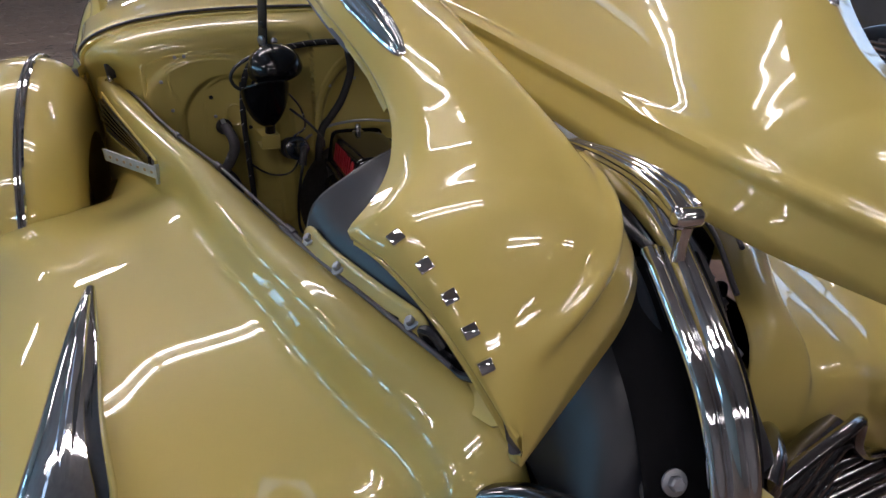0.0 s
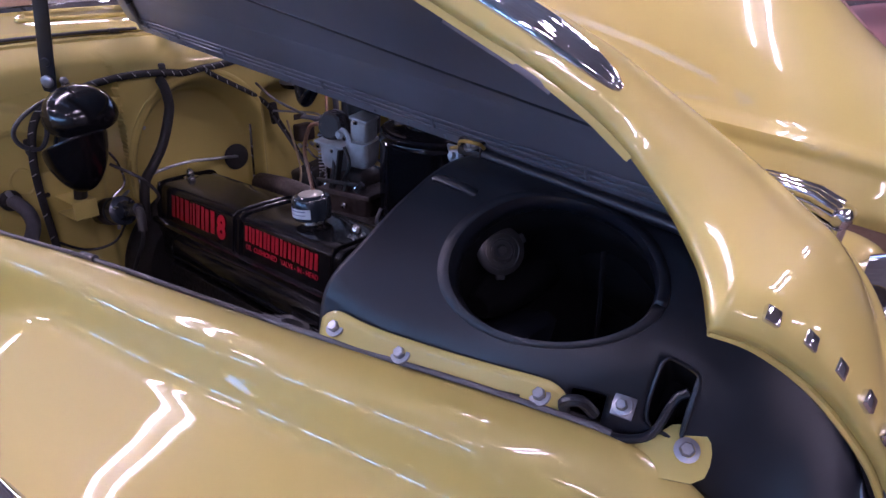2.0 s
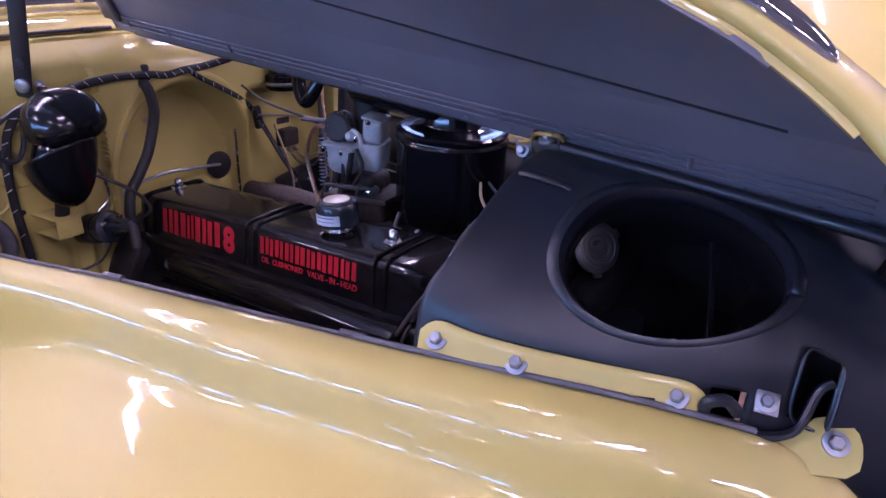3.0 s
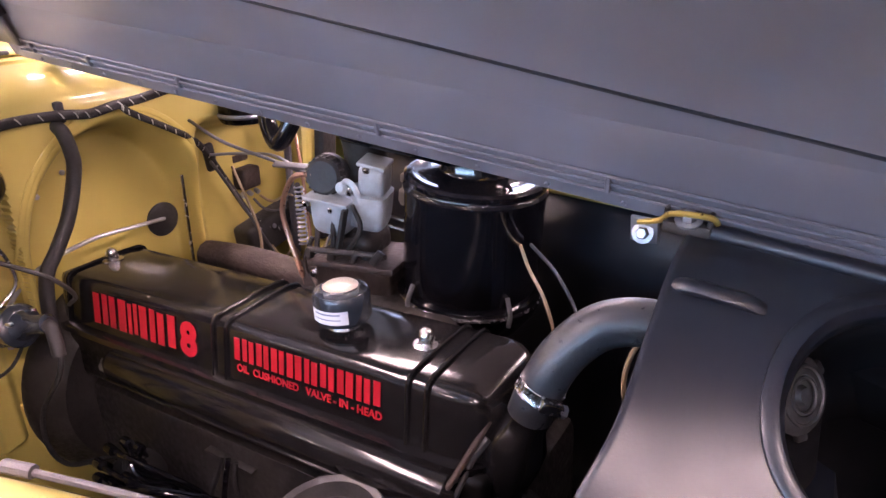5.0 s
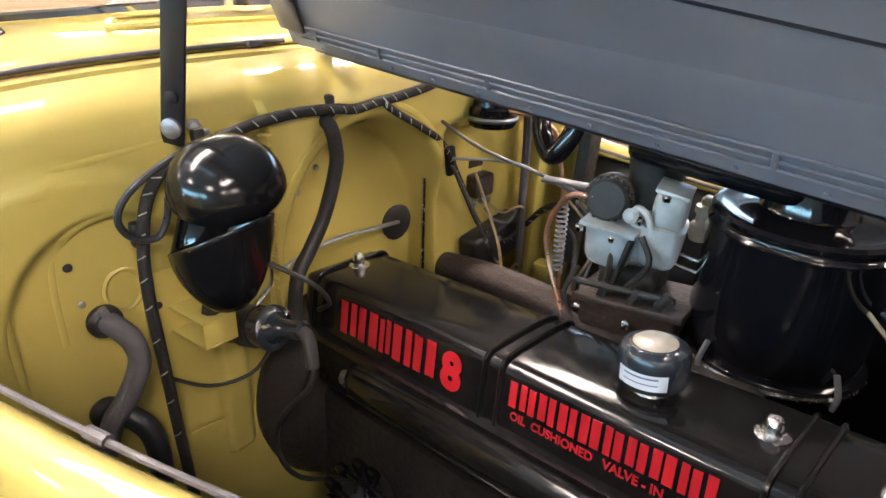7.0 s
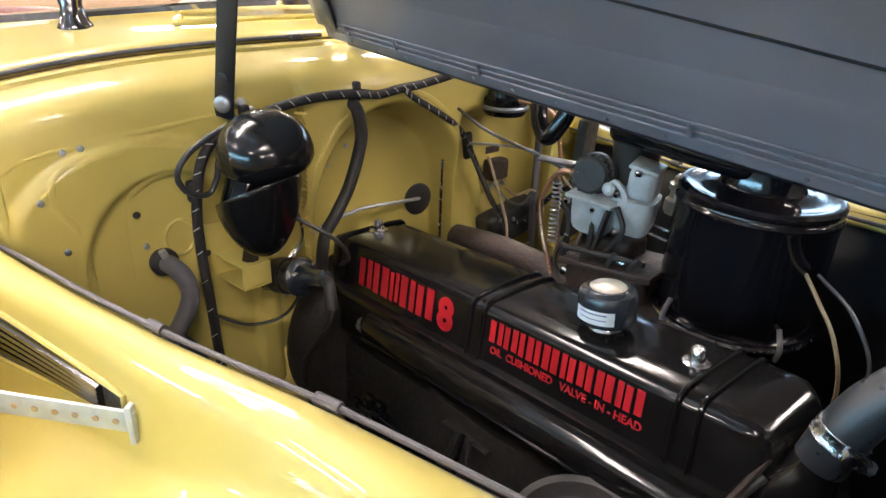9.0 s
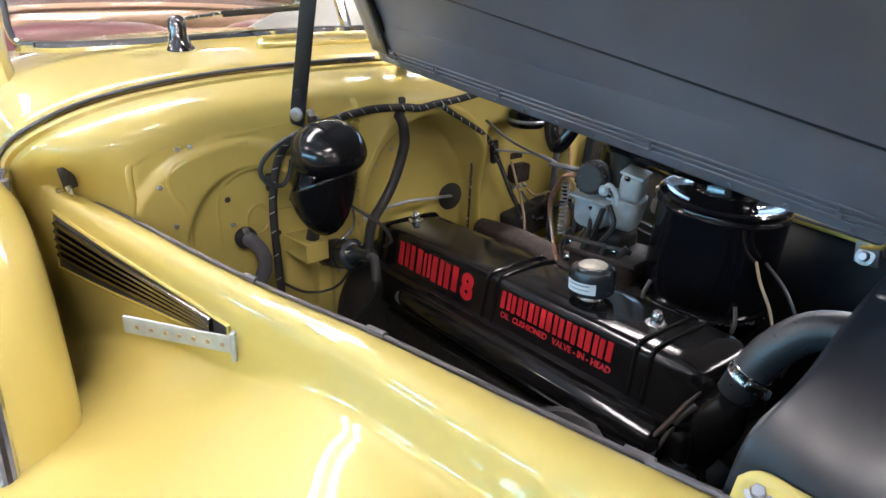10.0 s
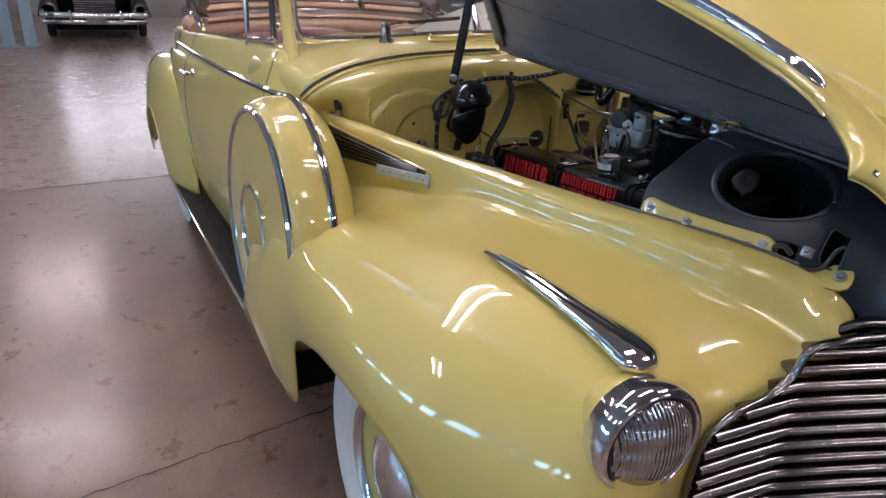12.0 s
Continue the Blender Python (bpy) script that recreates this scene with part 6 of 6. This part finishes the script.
# ---- spare wheel, body side, wheels ----
def spare_wheel():
    c = Vector((-0.655, -0.728, 0.824))
    m = axis_matrix(c, (0, -1, 0.03))
    s = part("spare_wheel_cover", lathe([(0.10, 0.080), (0.25, 0.086), (0.318, 0.088), (0.335, 0.087), (0.352, 0.078), (0.366, 0.058), (0.373, 0.030), (0.375, 0.0), (0.372, -0.030), (0.363, -0.054), (0.346, -0.078), (0.318, -0.096), (0.28, -0.104), (0.20, -0.107)], m, 96), PAINT, car, "yellow metal cover on the side-mounted spare")
    part("band_trim", lathe([(0.3765, -0.026), (0.3800, -0.023), (0.3805, -0.016), (0.3800, -0.009), (0.3765, -0.006)], m, 96), CHROME, s, "chrome band with dark stripe round the cover")
    part("band_stripe", lathe([(0.3785, -0.019), (0.3814, -0.0185), (0.3814, -0.0135), (0.3785, -0.013)], m, 96), GRIME, s)
    part("side_ring", lathe([(0.345, 0.080), (0.347, 0.089), (0.341, 0.096), (0.333, 0.096), (0.328, 0.088)], m, 96), CHROME, s, "chrome ring round the side disc")
    part("side_disc", lathe([(0.324, 0.088), (0.20, 0.096), (0.08, 0.100), (0, 0.101)], m, 72), PAINT, s)
    part("hub_ring", lathe([(0.133, 0.096), (0.133, 0.103), (0.126, 0.106), (0.119, 0.100)], m, 64), CHROME, s)
    for k in range(9):
        a = radians(200 + 9 * k)
        part("script_bar", box((0.010, 0.004, 0.003), m @ pose(0.095 * math.cos(a), 0.095 * math.sin(a), 0.1015, 0, 0, math.degrees(a) + 70), 0.001), CHROME, s)


def wheel(x, y, out, m=Matrix()):
    """out: -1 for the near side."""
    a = m @ axis_matrix((x, y, 0.362), (0, out, 0))
    w = part("wheel", lathe([(0.205, -0.07), (0.215, 0.0), (0.205, 0.045), (0.19, 0.05), (0.12, 0.03), (0, 0.02)], a, 48), PAINT, car, "yellow wheel with whitewall tyre")
    part("tyre", lathe([(0.205, -0.085), (0.26, -0.095), (0.32, -0.090), (0.352, -0.065), (0.362, -0.02), (0.362, 0.02), (0.352, 0.058), (0.338, 0.074)], a, 64), RUBBER, w)
    part("whitewall", lathe([(0.338, 0.0745), (0.30, 0.086), (0.255, 0.088), (0.225, 0.078), (0.212, 0.06)], a, 64), WHITEWALL, w, "broad white sidewall")
    part("trim_ring", lathe([(0.212, 0.06), (0.208, 0.068), (0.196, 0.064), (0.186, 0.050)], a, 48), CHROME, w)
    part("hub_cap", lathe([(0.12, 0.034), (0.118, 0.048), (0.09, 0.062), (0.05, 0.070), (0, 0.072)], a, 40), CHROME, w, "domed chrome hub cap")


def body_side():
    st = []
    for x, yb, top in ((-0.80, -0.602, 1.20), (-0.92, -0.612, 1.245), (-1.0, -0.618, 1.284), (-1.2, -0.630, 1.285), (-1.5, -0.642, 1.268), (-2.0, -0.655, 1.24), (-2.45, -0.655, 1.215), (-2.9, -0.63, 1.19), (-3.4, -0.56, 1.12), (-3.9, -0.44, 0.95)):
        st.append([(x, yb + 0.05, top - 0.006), (x, yb + 0.01, top), (x, yb - 0.012, top - 0.02), (x, yb - 0.045, top - 0.10), (x, yb - 0.074, 1.08 if top > 1.15 else top - 0.13), (x, yb - 0.090, 0.90 if top > 1 else 0.76), (x, yb - 0.082, 0.70), (x, yb - 0.045, 0.46), (x, yb - 0.005, 0.36)])
    pts = loft_points(st, 60, 32)
    for side, m in SIDES:
        b = part("body_side", moved(grid_bm(pts), m), PAINT, car, "yellow body side with rounded belt line", solid=0.004)
        def at(x, j):
            i = int(np.argmin(abs(pts[:, j, 0] - x)))
            return pts[i, j]
        for x in (-1.02, -2.24):
            cut = [at(x, j) + np.array((0.06 * (j - 12) / 20 if x < -2 else 0, -0.0015, 0)) for j in range(5, 30)]
            part("door_gap", moved(sweep(bmesh.new(), cut, 0.0022, 6), m), GRIME, b)
        def on_side(x, z):
            row = pts[int(np.argmin(abs(pts[:, 8, 0] - x)))]
            return np.interp(-z, -row[4:, 2], row[4:, 1])
        line = [(-0.71, -0.634, 1.150)] + [(x, on_side(x, z) - 0.003, z) for x, z in ((-0.80, 1.154), (-0.95, 1.157), (-1.08, 1.158), (-1.25, 1.156), (-1.5, 1.152), (-1.75, 1.149), (-2.0, 1.145), (-2.25, 1.141), (-2.5, 1.136), (-2.75, 1.128))]
        bt = part("belt_moulding", moved(tube(line, 0.011, 8, 40, 0.6), m), CHROME, b, "chrome belt moulding along the side")
        part("belt_stripe", moved(tube([(x, y - 0.006, z) for x, y, z in line], 0.0042, 6, 40), m), GRIME, b)
        h = part("door_handle", moved(tube([(-2.02, -0.735, 1.075), (-2.02, -0.765, 1.075), (-2.05, -0.772, 1.073), (-2.13, -0.770, 1.068)], 0.010, 10, 18), m), CHROME, b, "chrome pull door handle")
        part("escutcheon", moved(lathe([(0.024, 0), (0.022, 0.006), (0.012, 0.010), (0, 0.010)], axis_matrix((-2.02, -0.733, 1.075), (0, -1, 0)), 20), m), CHROME, b)
        # rear fender
        g, mouth = [], []
        for x in np.linspace(-2.33, -3.78, 60):
            e = max(0.0, 1 - ((x + 3.05) / 0.74) ** 2) ** 0.5
            low = 0.40 + math.sqrt(max(0.0, 0.345 ** 2 - (x + 3.05) ** 2))
            high = 0.60 + 0.16 + 0.27 * e ** 0.6
            row = []
            for f in np.linspace(0, 1, 30):
                z = low + (high - low) * math.sin(f * math.pi / 2)
                n = (z - 0.60) / (high - 0.60)
                swell = max(0.0, 1 - n * n) ** 0.375 if n > 0 else 1 - 0.10 * ((0.60 - z) / 0.2) ** 2
                row.append((x, -0.670 - 0.170 * e ** 0.85 * swell, z))
            g.append(row)
            if abs(x + 3.05) < 0.325:
                mouth.append(row[0])
        g = np.array(g)
        part("arch_lip", moved(sweep(bmesh.new(), mouth, 0.006, 8), m), PAINT, b)
        part("rear_fender", moved(grid_bm(g), m), PAINT, car, "rounded yellow rear fender", solid=0.006)
        # running board
        rb = part("running_board", moved(box((1.78, 0.22, 0.03), pose(-1.74, -0.690, 0.392), 0.008), m), TREAD, car, "black ribbed rubber running board")
        for k in range(9):
            part("tread_rib", moved(box((1.76, 0.011, 0.006), pose(-1.74, -0.598 - 0.0205 * k, 0.4095), 0.002), m), TREAD, rb)
        part("edge_trim", moved(tube([(-2.63, -0.803, 0.395), (-1.66, -0.803, 0.395), (-0.86, -0.803, 0.395)], 0.008, 10), m), CHROME, rb, "chrome strip along the board's edge")
        part("sill", moved(box((1.75, 0.04, 0.14), pose(-1.65, -0.655, 0.40), 0.01), m), PAINT, car, "yellow body sill")
        for x in (-0.005, -3.05):
            wheel(x, -0.635, -1, m)
        # two black sheets added as the shade inside the wheel arch
        part("arch_shade", moved(box((0.86, 0.006, 0.56), pose(-0.01, -0.475, 0.60), 0.002), m), MATTE, car, "black sheet standing in for the shade inside the fender")
        part("arch_shade_rear", moved(box((0.006, 0.32, 0.40), pose(-0.455, -0.635, 0.58), 0.002), m), MATTE, car, "black sheet standing in for the shade behind the front wheel")
        # door glass and pillar
        p = part("windshield_pillar", moved(sweep(bmesh.new(), spline([(-0.955, -0.590, 1.22), (-0.985, -0.592, 1.29), (-1.045, -0.585, 1.39), (-1.125, -0.568, 1.51), (-1.205, -0.548, 1.63)], 16), [0.036 + 0.036 * max(0, 1 - k / 5) ** 2 - 0.0004 * k for k in range(17)], 12, 0.55), m), PAINT, car, "yellow windshield pillar")
        part("pillar_trim", moved(tube([(-0.945, -0.535, 1.325), (-0.965, -0.562, 1.332), (-1.005, -0.564, 1.38), (-1.085, -0.548, 1.50), (-1.165, -0.530, 1.62)], 0.006, 8, 20), m), CHROME, p)
        v = part("vent_post", moved(tube([(-1.345, -0.640, 1.262), (-1.365, -0.634, 1.60)], 0.009, 8, 4), m), CHROME, car, "chrome quarter-window post")
        part("vent_sill", moved(tube([(-1.345, -0.642, 1.282), (-1.20, -0.638, 1.296), (-1.075, -0.628, 1.306), (-1.060, -0.622, 1.318)], 0.008, 8, 16), m), CHROME, v)
        part("vent_gasket", moved(tube([(-1.062, -0.622, 1.312), (-1.085, -0.618, 1.36), (-1.13, -0.606, 1.45), (-1.20, -0.590, 1.58)], 0.010, 8, 14), m), RUBBER, v, "black rubber along the quarter window")
        part("vent_latch", moved(lathe([(0.012, 0), (0.014, 0.006), (0.008, 0.016), (0, 0.018)], axis_matrix((-1.11, -0.600, 1.345), (0.2, 1, 0)), 14), m), CHROME, v)
        qg = part("quarter_glass", moved(box((0.22, 0.004, 0.33), pose(-1.215, -0.630, 1.43, 0, 0, 3), 0.001), m), GLASS, car, "clear quarter-window glass")
        qg.visible_shadow = False
        part("window_channel", moved(tube([(-1.04, -0.622, 1.292), (-1.35, -0.636, 1.284), (-1.6, -0.643, 1.268), (-2.2, -0.650, 1.234)], 0.007, 6, 20), m), CHROME, car, "chrome window channel on the door top")
    # tail and floor of the body
    tail = np.array([[(x, MID + (0.70 - 0.12 * max(0, (-2.9 - x))) * s, 1.20 - 0.30 * max(0, -2.9 - x) ** 1.6 + 0.03 * (1 - s * s)) for s in np.linspace(-1, 1, 17)] for x in np.linspace(-2.75, -4.0, 12)])
    part("rear_deck", grid_bm(tail), PAINT, car, "yellow rear deck lid", solid=0.005)
    part("underbody", box((3.6, 1.20, 0.05), pose(-2.2, MID, 0.40), 0.01), GRIME, car, "dark underbody")
    # added black sheet hides the floor and stands in for shade low in the bay
    part("bay_shade_pan", box((1.35, 1.02, 0.02), pose(0.0, MID, 0.52), 0.005), SATIN, car, "black sheet added under the engine bay to keep it dark")
    part("toe_board", box((0.012, 1.22, 0.40), pose(-0.609, MID, 0.638), 0.003), PAINT, car, "yellow lower firewall panel")


def cabin():
    lower = [(-0.965, -0.560, 1.322), (-0.945, -0.50, 1.320), (-0.915, -0.38, 1.325), (-0.885, -0.22, 1.335), (-0.865, -0.08, 1.343), (-0.86, MID, 1.345)]
    lower = lower + [(x, 2 * MID - y, z) for x, y, z in lower[-2::-1]]
    ws = part("windshield", tube(lower, 0.010, 8, 50), CHROME, car, "two-pane windshield in a chrome surround")
    low = spline(lower, 32)
    rows = np.array([[p + np.array((-0.62, 0, 1.0)) * h for h in (0.005, 0.12, 0.30)] for p in low])
    gl = part("pane", grid_bm(rows), GLASS, ws, "clear windshield glass", solid=0.004)
    gl.visible_shadow = False
    part("centre_bar", tube([(-0.862, MID, 1.335), (-1.04, MID, 1.63)], 0.012, 8, 4), CHROME, ws)
    part("header", tube([(p[0] - 0.186, p[1], p[2] + 0.30) for p in lower], 0.018, 8, 40), CHROME, ws)
    for side, m in SIDES:
        wp = part("wiper", moved(lathe([(0.026, 0), (0.026, 0.006), (0.020, 0.016), (0.015, 0.036), (0.017, 0.044), (0.014, 0.060), (0.008, 0.066), (0, 0.067)], pose(-0.866, -0.312, 1.312, 0, -12, 0), 20), m), GRILLECHROME, car, "chrome wiper on a turned pedestal")
        part("wiper_arm", moved(tube([(-0.875, -0.312, 1.360), (-0.892, -0.30, 1.368), (-0.90, -0.18, 1.383), (-0.90, -0.06, 1.392)], 0.004, 6, 14), m), DULLCHROME, wp)
        part("wiper_blade", moved(box((0.006, 0.20, 0.012), pose(-0.898, -0.12, 1.384, 4, 0, 2), 0.002), m), GRIME, wp)
    part("dash_top", box((0.22, 1.14, 0.03), pose(-1.06, MID, 1.275), 0.012, 3), MAROON, car, "maroon dashboard top")
    for y in (-0.30, 0.34):
        seat = part("seat", sweep(bmesh.new(), [(-1.80, y, z) for z in [0.70 + 0.045 * k for k in range(11)] + [1.185, 1.215, 1.24, 1.26, 1.275, 1.285]], [0.27] * 11 + [0.268, 0.262, 0.252, 0.236, 0.205, 0.15], 28, 1.0, True, (1, 0, 0)), MAROON, car, "maroon leather front seat back")
        for v in seat.data.vertices:
            v.co.x = -1.80 + (v.co.x + 1.80) * 0.38 - 0.16 * (v.co.z - 1.1)
        part("seat_piping", tube([(-1.745, y - 0.24, 1.05), (-1.755, y - 0.23, 1.18), (-1.765, y - 0.12, 1.24), (-1.765, y + 0.12, 1.24), (-1.755, y + 0.23, 1.18), (-1.745, y + 0.24, 1.05)], 0.005, 6, 30), MAROON, seat)
    part("rear_bench", box((0.18, 1.1, 0.40), pose(-2.55, MID, 1.00), 0.06, 4), MAROON, car, "maroon leather rear bench")
    part("cabin_floor", box((1.8, 1.2, 0.03), pose(-1.8, MID, 0.55), 0.005), MAROON, car, "dark red cabin carpet")
    # folded top: pale liner in front, dark folds over it
    def across(x, z, half=0.66, bow=0.16):
        return [(x + bow * (abs(f) ** 3), MID + half * f, z - 0.02 * abs(f) ** 2) for f in np.linspace(-1, 1, 31)]
    top = part("folded_top", sweep(bmesh.new(), across(-2.62, 1.235), 0.050, 14, 1.4), TAN, car, "tan canvas top folded down behind the seats")
    for x, z, r, mat in ((-2.60, 1.285, 0.016, TAN), (-2.64, 1.300, 0.024, BROWNCLOTH), (-2.66, 1.335, 0.022, TAN), (-2.70, 1.365, 0.024, BROWNCLOTH), (-2.76, 1.31, 0.05, BROWNCLOTH)):
        part("canvas_fold", sweep(bmesh.new(), across(x, z, 0.63), r, 10, 2.2), mat, top)
    for f in (-0.30, 0.42):
        part("top_bow_bracket", box((0.03, 0.045, 0.07), pose(-2.60, MID + f * 0.66, 1.345, 20, 10, 0), 0.012, 3), CHROME, top)
    for side, m in SIDES:
        for k in range(3):
            part("top_iron", moved(tube([(-2.20 - 0.03 * k, -0.640, 1.245 + 0.018 * k), (-2.34, -0.645, 1.275 + 0.024 * k), (-2.52, -0.63, 1.315 + 0.022 * k)], 0.009, 8, 10), m), CHROME, top)
        part("top_knuckle", moved(lathe([(0.022, 0), (0.022, 0.016), (0.014, 0.022), (0, 0.022)], axis_matrix((-2.36, -0.650, 1.30), (0, -1, 0)), 16), m), CHROME, top)
        part("side_fold", moved(sweep(bmesh.new(), spline([(-2.36, -0.60, 1.35), (-2.50, -0.615, 1.38), (-2.62, -0.61, 1.35), (-2.70, -0.60, 1.28)], 12), 0.028, 10, 1.0), m), BROWNCLOTH, top)
        part("tan_pad", moved(sweep(bmesh.new(), spline([(-2.42, -0.635, 1.225), (-2.55, -0.64, 1.25), (-2.66, -0.635, 1.235), (-2.72, -0.62, 1.19)], 12), 0.034, 12, 0.8), m), TAN, top)
    # white sheet painted in place of a bright reflection behind the glass
    card = part("glare_sheet", plate([(0.0, 0.0), (0.44, -0.03), (0.46, 0.135), (0.30, 0.11), (0.12, 0.055)], 0.003, Matrix(((0, 0, 1, -1.22), (1, 0, 0, -0.055), (0, 1, 0, 1.318), (0, 0, 0, 1)))), GLARE_WHITE, None, smooth=False)
    tagged(card, "white sheet standing in for a bright reflection in the windshield", "card")


spare_wheel()
body_side()
cabin()


# ---- what stands round the car ----
def parked_car(at, turn, paint, label, wide=1.8, chrome_nose=True):
    root = thing("parked_car", label, "car", at, "cars parked in the hall")
    root.rotation_euler = (0, 0, radians(turn))
    h = wide / 2
    st = []
    for x, w, z0, z1 in ((0.55, 0.22, 0.45, 0.80), (0.50, 0.30, 0.42, 0.95), (0.30, 0.36, 0.40, 1.04), (-0.4, 0.48, 0.38, 1.10), (-0.9, 0.64, 0.36, 1.16), (-1.6, 0.74, 0.34, 1.18), (-2.8, 0.74, 0.34, 1.15), (-3.6, 0.60, 0.38, 1.02), (-3.9, 0.45, 0.45, 0.80)):
        st.append([(x, -w * h / 0.9, z0), (x, -w * 1.04 * h / 0.9, (z0 + z1) / 2), (x, -w * 0.92 * h / 0.9, z1 - 0.10), (x, -w * 0.55 * h / 0.9, z1 - 0.01), (x, 0, z1), (x, w * 0.55 * h / 0.9, z1 - 0.01), (x, w * 0.92 * h / 0.9, z1 - 0.10), (x, w * 1.04 * h / 0.9, (z0 + z1) / 2), (x, w * h / 0.9, z0)])
    part("body", grid_bm(loft_points(st, 48, 40)), paint, root, solid=0.01)
    roof = [[(x, -w, z), (x, -w * 0.8, z + 0.01), (x, 0, z + 0.03), (x, w * 0.8, z + 0.01), (x, w, z)] for x, w, z in ((-0.95, 0.62, 1.16), (-1.35, 0.60, 1.52), (-1.8, 0.60, 1.60), (-2.5, 0.58, 1.58), (-3.1, 0.55, 1.16))]
    part("roof", grid_bm(loft_points(roof, 30, 20)), paint, root, solid=0.01)
    for s in (-1, 1):
        y = s * (h - 0.17)
        f = []
        for x in np.linspace(0.62, -1.0, 20):
            e = max(0.0, 1 - ((x + 0.15) / 0.80) ** 2) ** 0.5
            f.append([(x, y + 0.19 * math.cos(a), 0.45 + (0.12 + 0.38 * e) * math.sin(a)) for a in np.linspace(0, math.pi, 14)])
        part("fender", grid_bm(np.array(f)), paint, root, solid=0.01)
        m = axis_matrix((0.42, y, 0.86), (1, 0, 0.03))
        hl = part("headlight", lathe([(0, -0.22), (0.07, -0.18), (0.115, -0.06), (0.125, 0.0), (0.130, 0.02), (0.115, 0.035)], m, 32), paint, root)
        part("rim", lathe([(0.126, 0.0), (0.134, 0.012), (0.128, 0.032), (0.112, 0.038), (0.108, 0.03)], m, 32), CHROME, hl)
        part("lens", lathe([(0.110, 0.03), (0.06, 0.05), (0, 0.056)], m, 32), LENS, hl)
        for x in (-0.2, -3.2):
            a = axis_matrix((x, s * (h - 0.13), 0.345), (0, s, 0))
            w = part("wheel", lathe([(0.19, -0.07), (0.20, 0.04), (0.10, 0.05), (0, 0.06)], a, 32), CHROME, root)
            part("tyre", lathe([(0.20, -0.08), (0.31, -0.08), (0.345, -0.04), (0.345, 0.03), (0.32, 0.066)], a, 40), RUBBER, w)
            part("whitewall", lathe([(0.32, 0.0665), (0.26, 0.078), (0.205, 0.062)], a, 40), WHITEWALL, w)
    g = part("grille", box((0.03, 0.62 * h, 0.40), pose(0.585, 0, 0.70), 0.01), SATIN, root)
    for k in range(9):
        part("grille_bar", tube([(0.60, -0.56 * h / 0.9 * 0.6, 0.53 + 0.042 * k), (0.625, 0, 0.53 + 0.042 * k), (0.60, 0.56 * h / 0.9 * 0.6, 0.53 + 0.042 * k)], 0.012, 8, 8), CHROME, g)
    b = part("bumper", tube([(0.55, -h, 0.48), (0.70, -h * 0.9, 0.49), (0.78, -h * 0.4, 0.49), (0.80, 0, 0.49), (0.78, h * 0.4, 0.49), (0.70, h * 0.9, 0.49), (0.55, h, 0.48)], 0.055, 12, 30, 0.45), CHROME, root)
    part("bumper_lower", tube([(0.60, -h * 0.95, 0.36), (0.72, -h * 0.5, 0.36), (0.74, 0, 0.36), (0.72, h * 0.5, 0.36), (0.60, h * 0.95, 0.36)], 0.045, 10, 24, 0.4), DULLCHROME, root)
    part("plate_bar", box((0.01, 0.34, 0.10), pose(0.80, 0, 0.40), 0.004), CAPMETAL, b)
    for s in (-0.45, 0.45):
        part("overrider", box((0.06, 0.05, 0.20), pose(0.81, s * h, 0.49), 0.02, 3), CHROME, b)
    # black block added for the shade under the parked car
    part("underbody", box((3.9, 1.50 * h, 0.26), pose(-1.62, 0, 0.31), 0.03), MATTE, root, "flat black box standing in for the shade between the wheels")
    part("windscreen", box((0.02, 1.1, 0.36), pose(-1.12, 0, 1.34, 0, -48, 0), 0.004), GLOSS, root)
    return root


parked_car((-15.1, -0.50, 0), -3, BLACKPAINT, "black car with a chrome bumper parked facing the lane", 2.0)
parked_car((-0.45, 4.62, 0), -100, PINKPAINT, "dusty pink vintage car parked beyond the yellow one")
parked_car((-2.65, 5.30, 0), -88, BLACKPAINT, "glossy black vintage car with whitewall tyres")
parked_car((2.05, 5.60, 0), -92, BLACKPAINT, "glossy black vintage car beyond the pink one")


def steel_post(x, y):
    root = thing("lift_post", "blue-grey painted steel post bolted to the floor", "steel post", (x, y, 0), "steel posts")
    part("column", box((0.16, 0.20, 3.4), pose(0, 0, 1.70), 0.015), BLUEGREY, root)
    part("base_plate", box((0.30, 0.32, 0.02), pose(0, 0, 0.011), 0.004), BLUEGREY, root)
    for a, b in ((-0.11, -0.13), (-0.11, 0.13), (0.11, -0.13), (0.11, 0.13)):
        part("anchor_bolt", lathe([(0.016, 0.02), (0.016, 0.035), (0.008, 0.05), (0, 0.05)], pose(a, b, 0), 8), STEEL, root)
    return root


post = steel_post(-13.5, -2.06)
copy_thing(post, pose(-13.65, -1.72, 0))
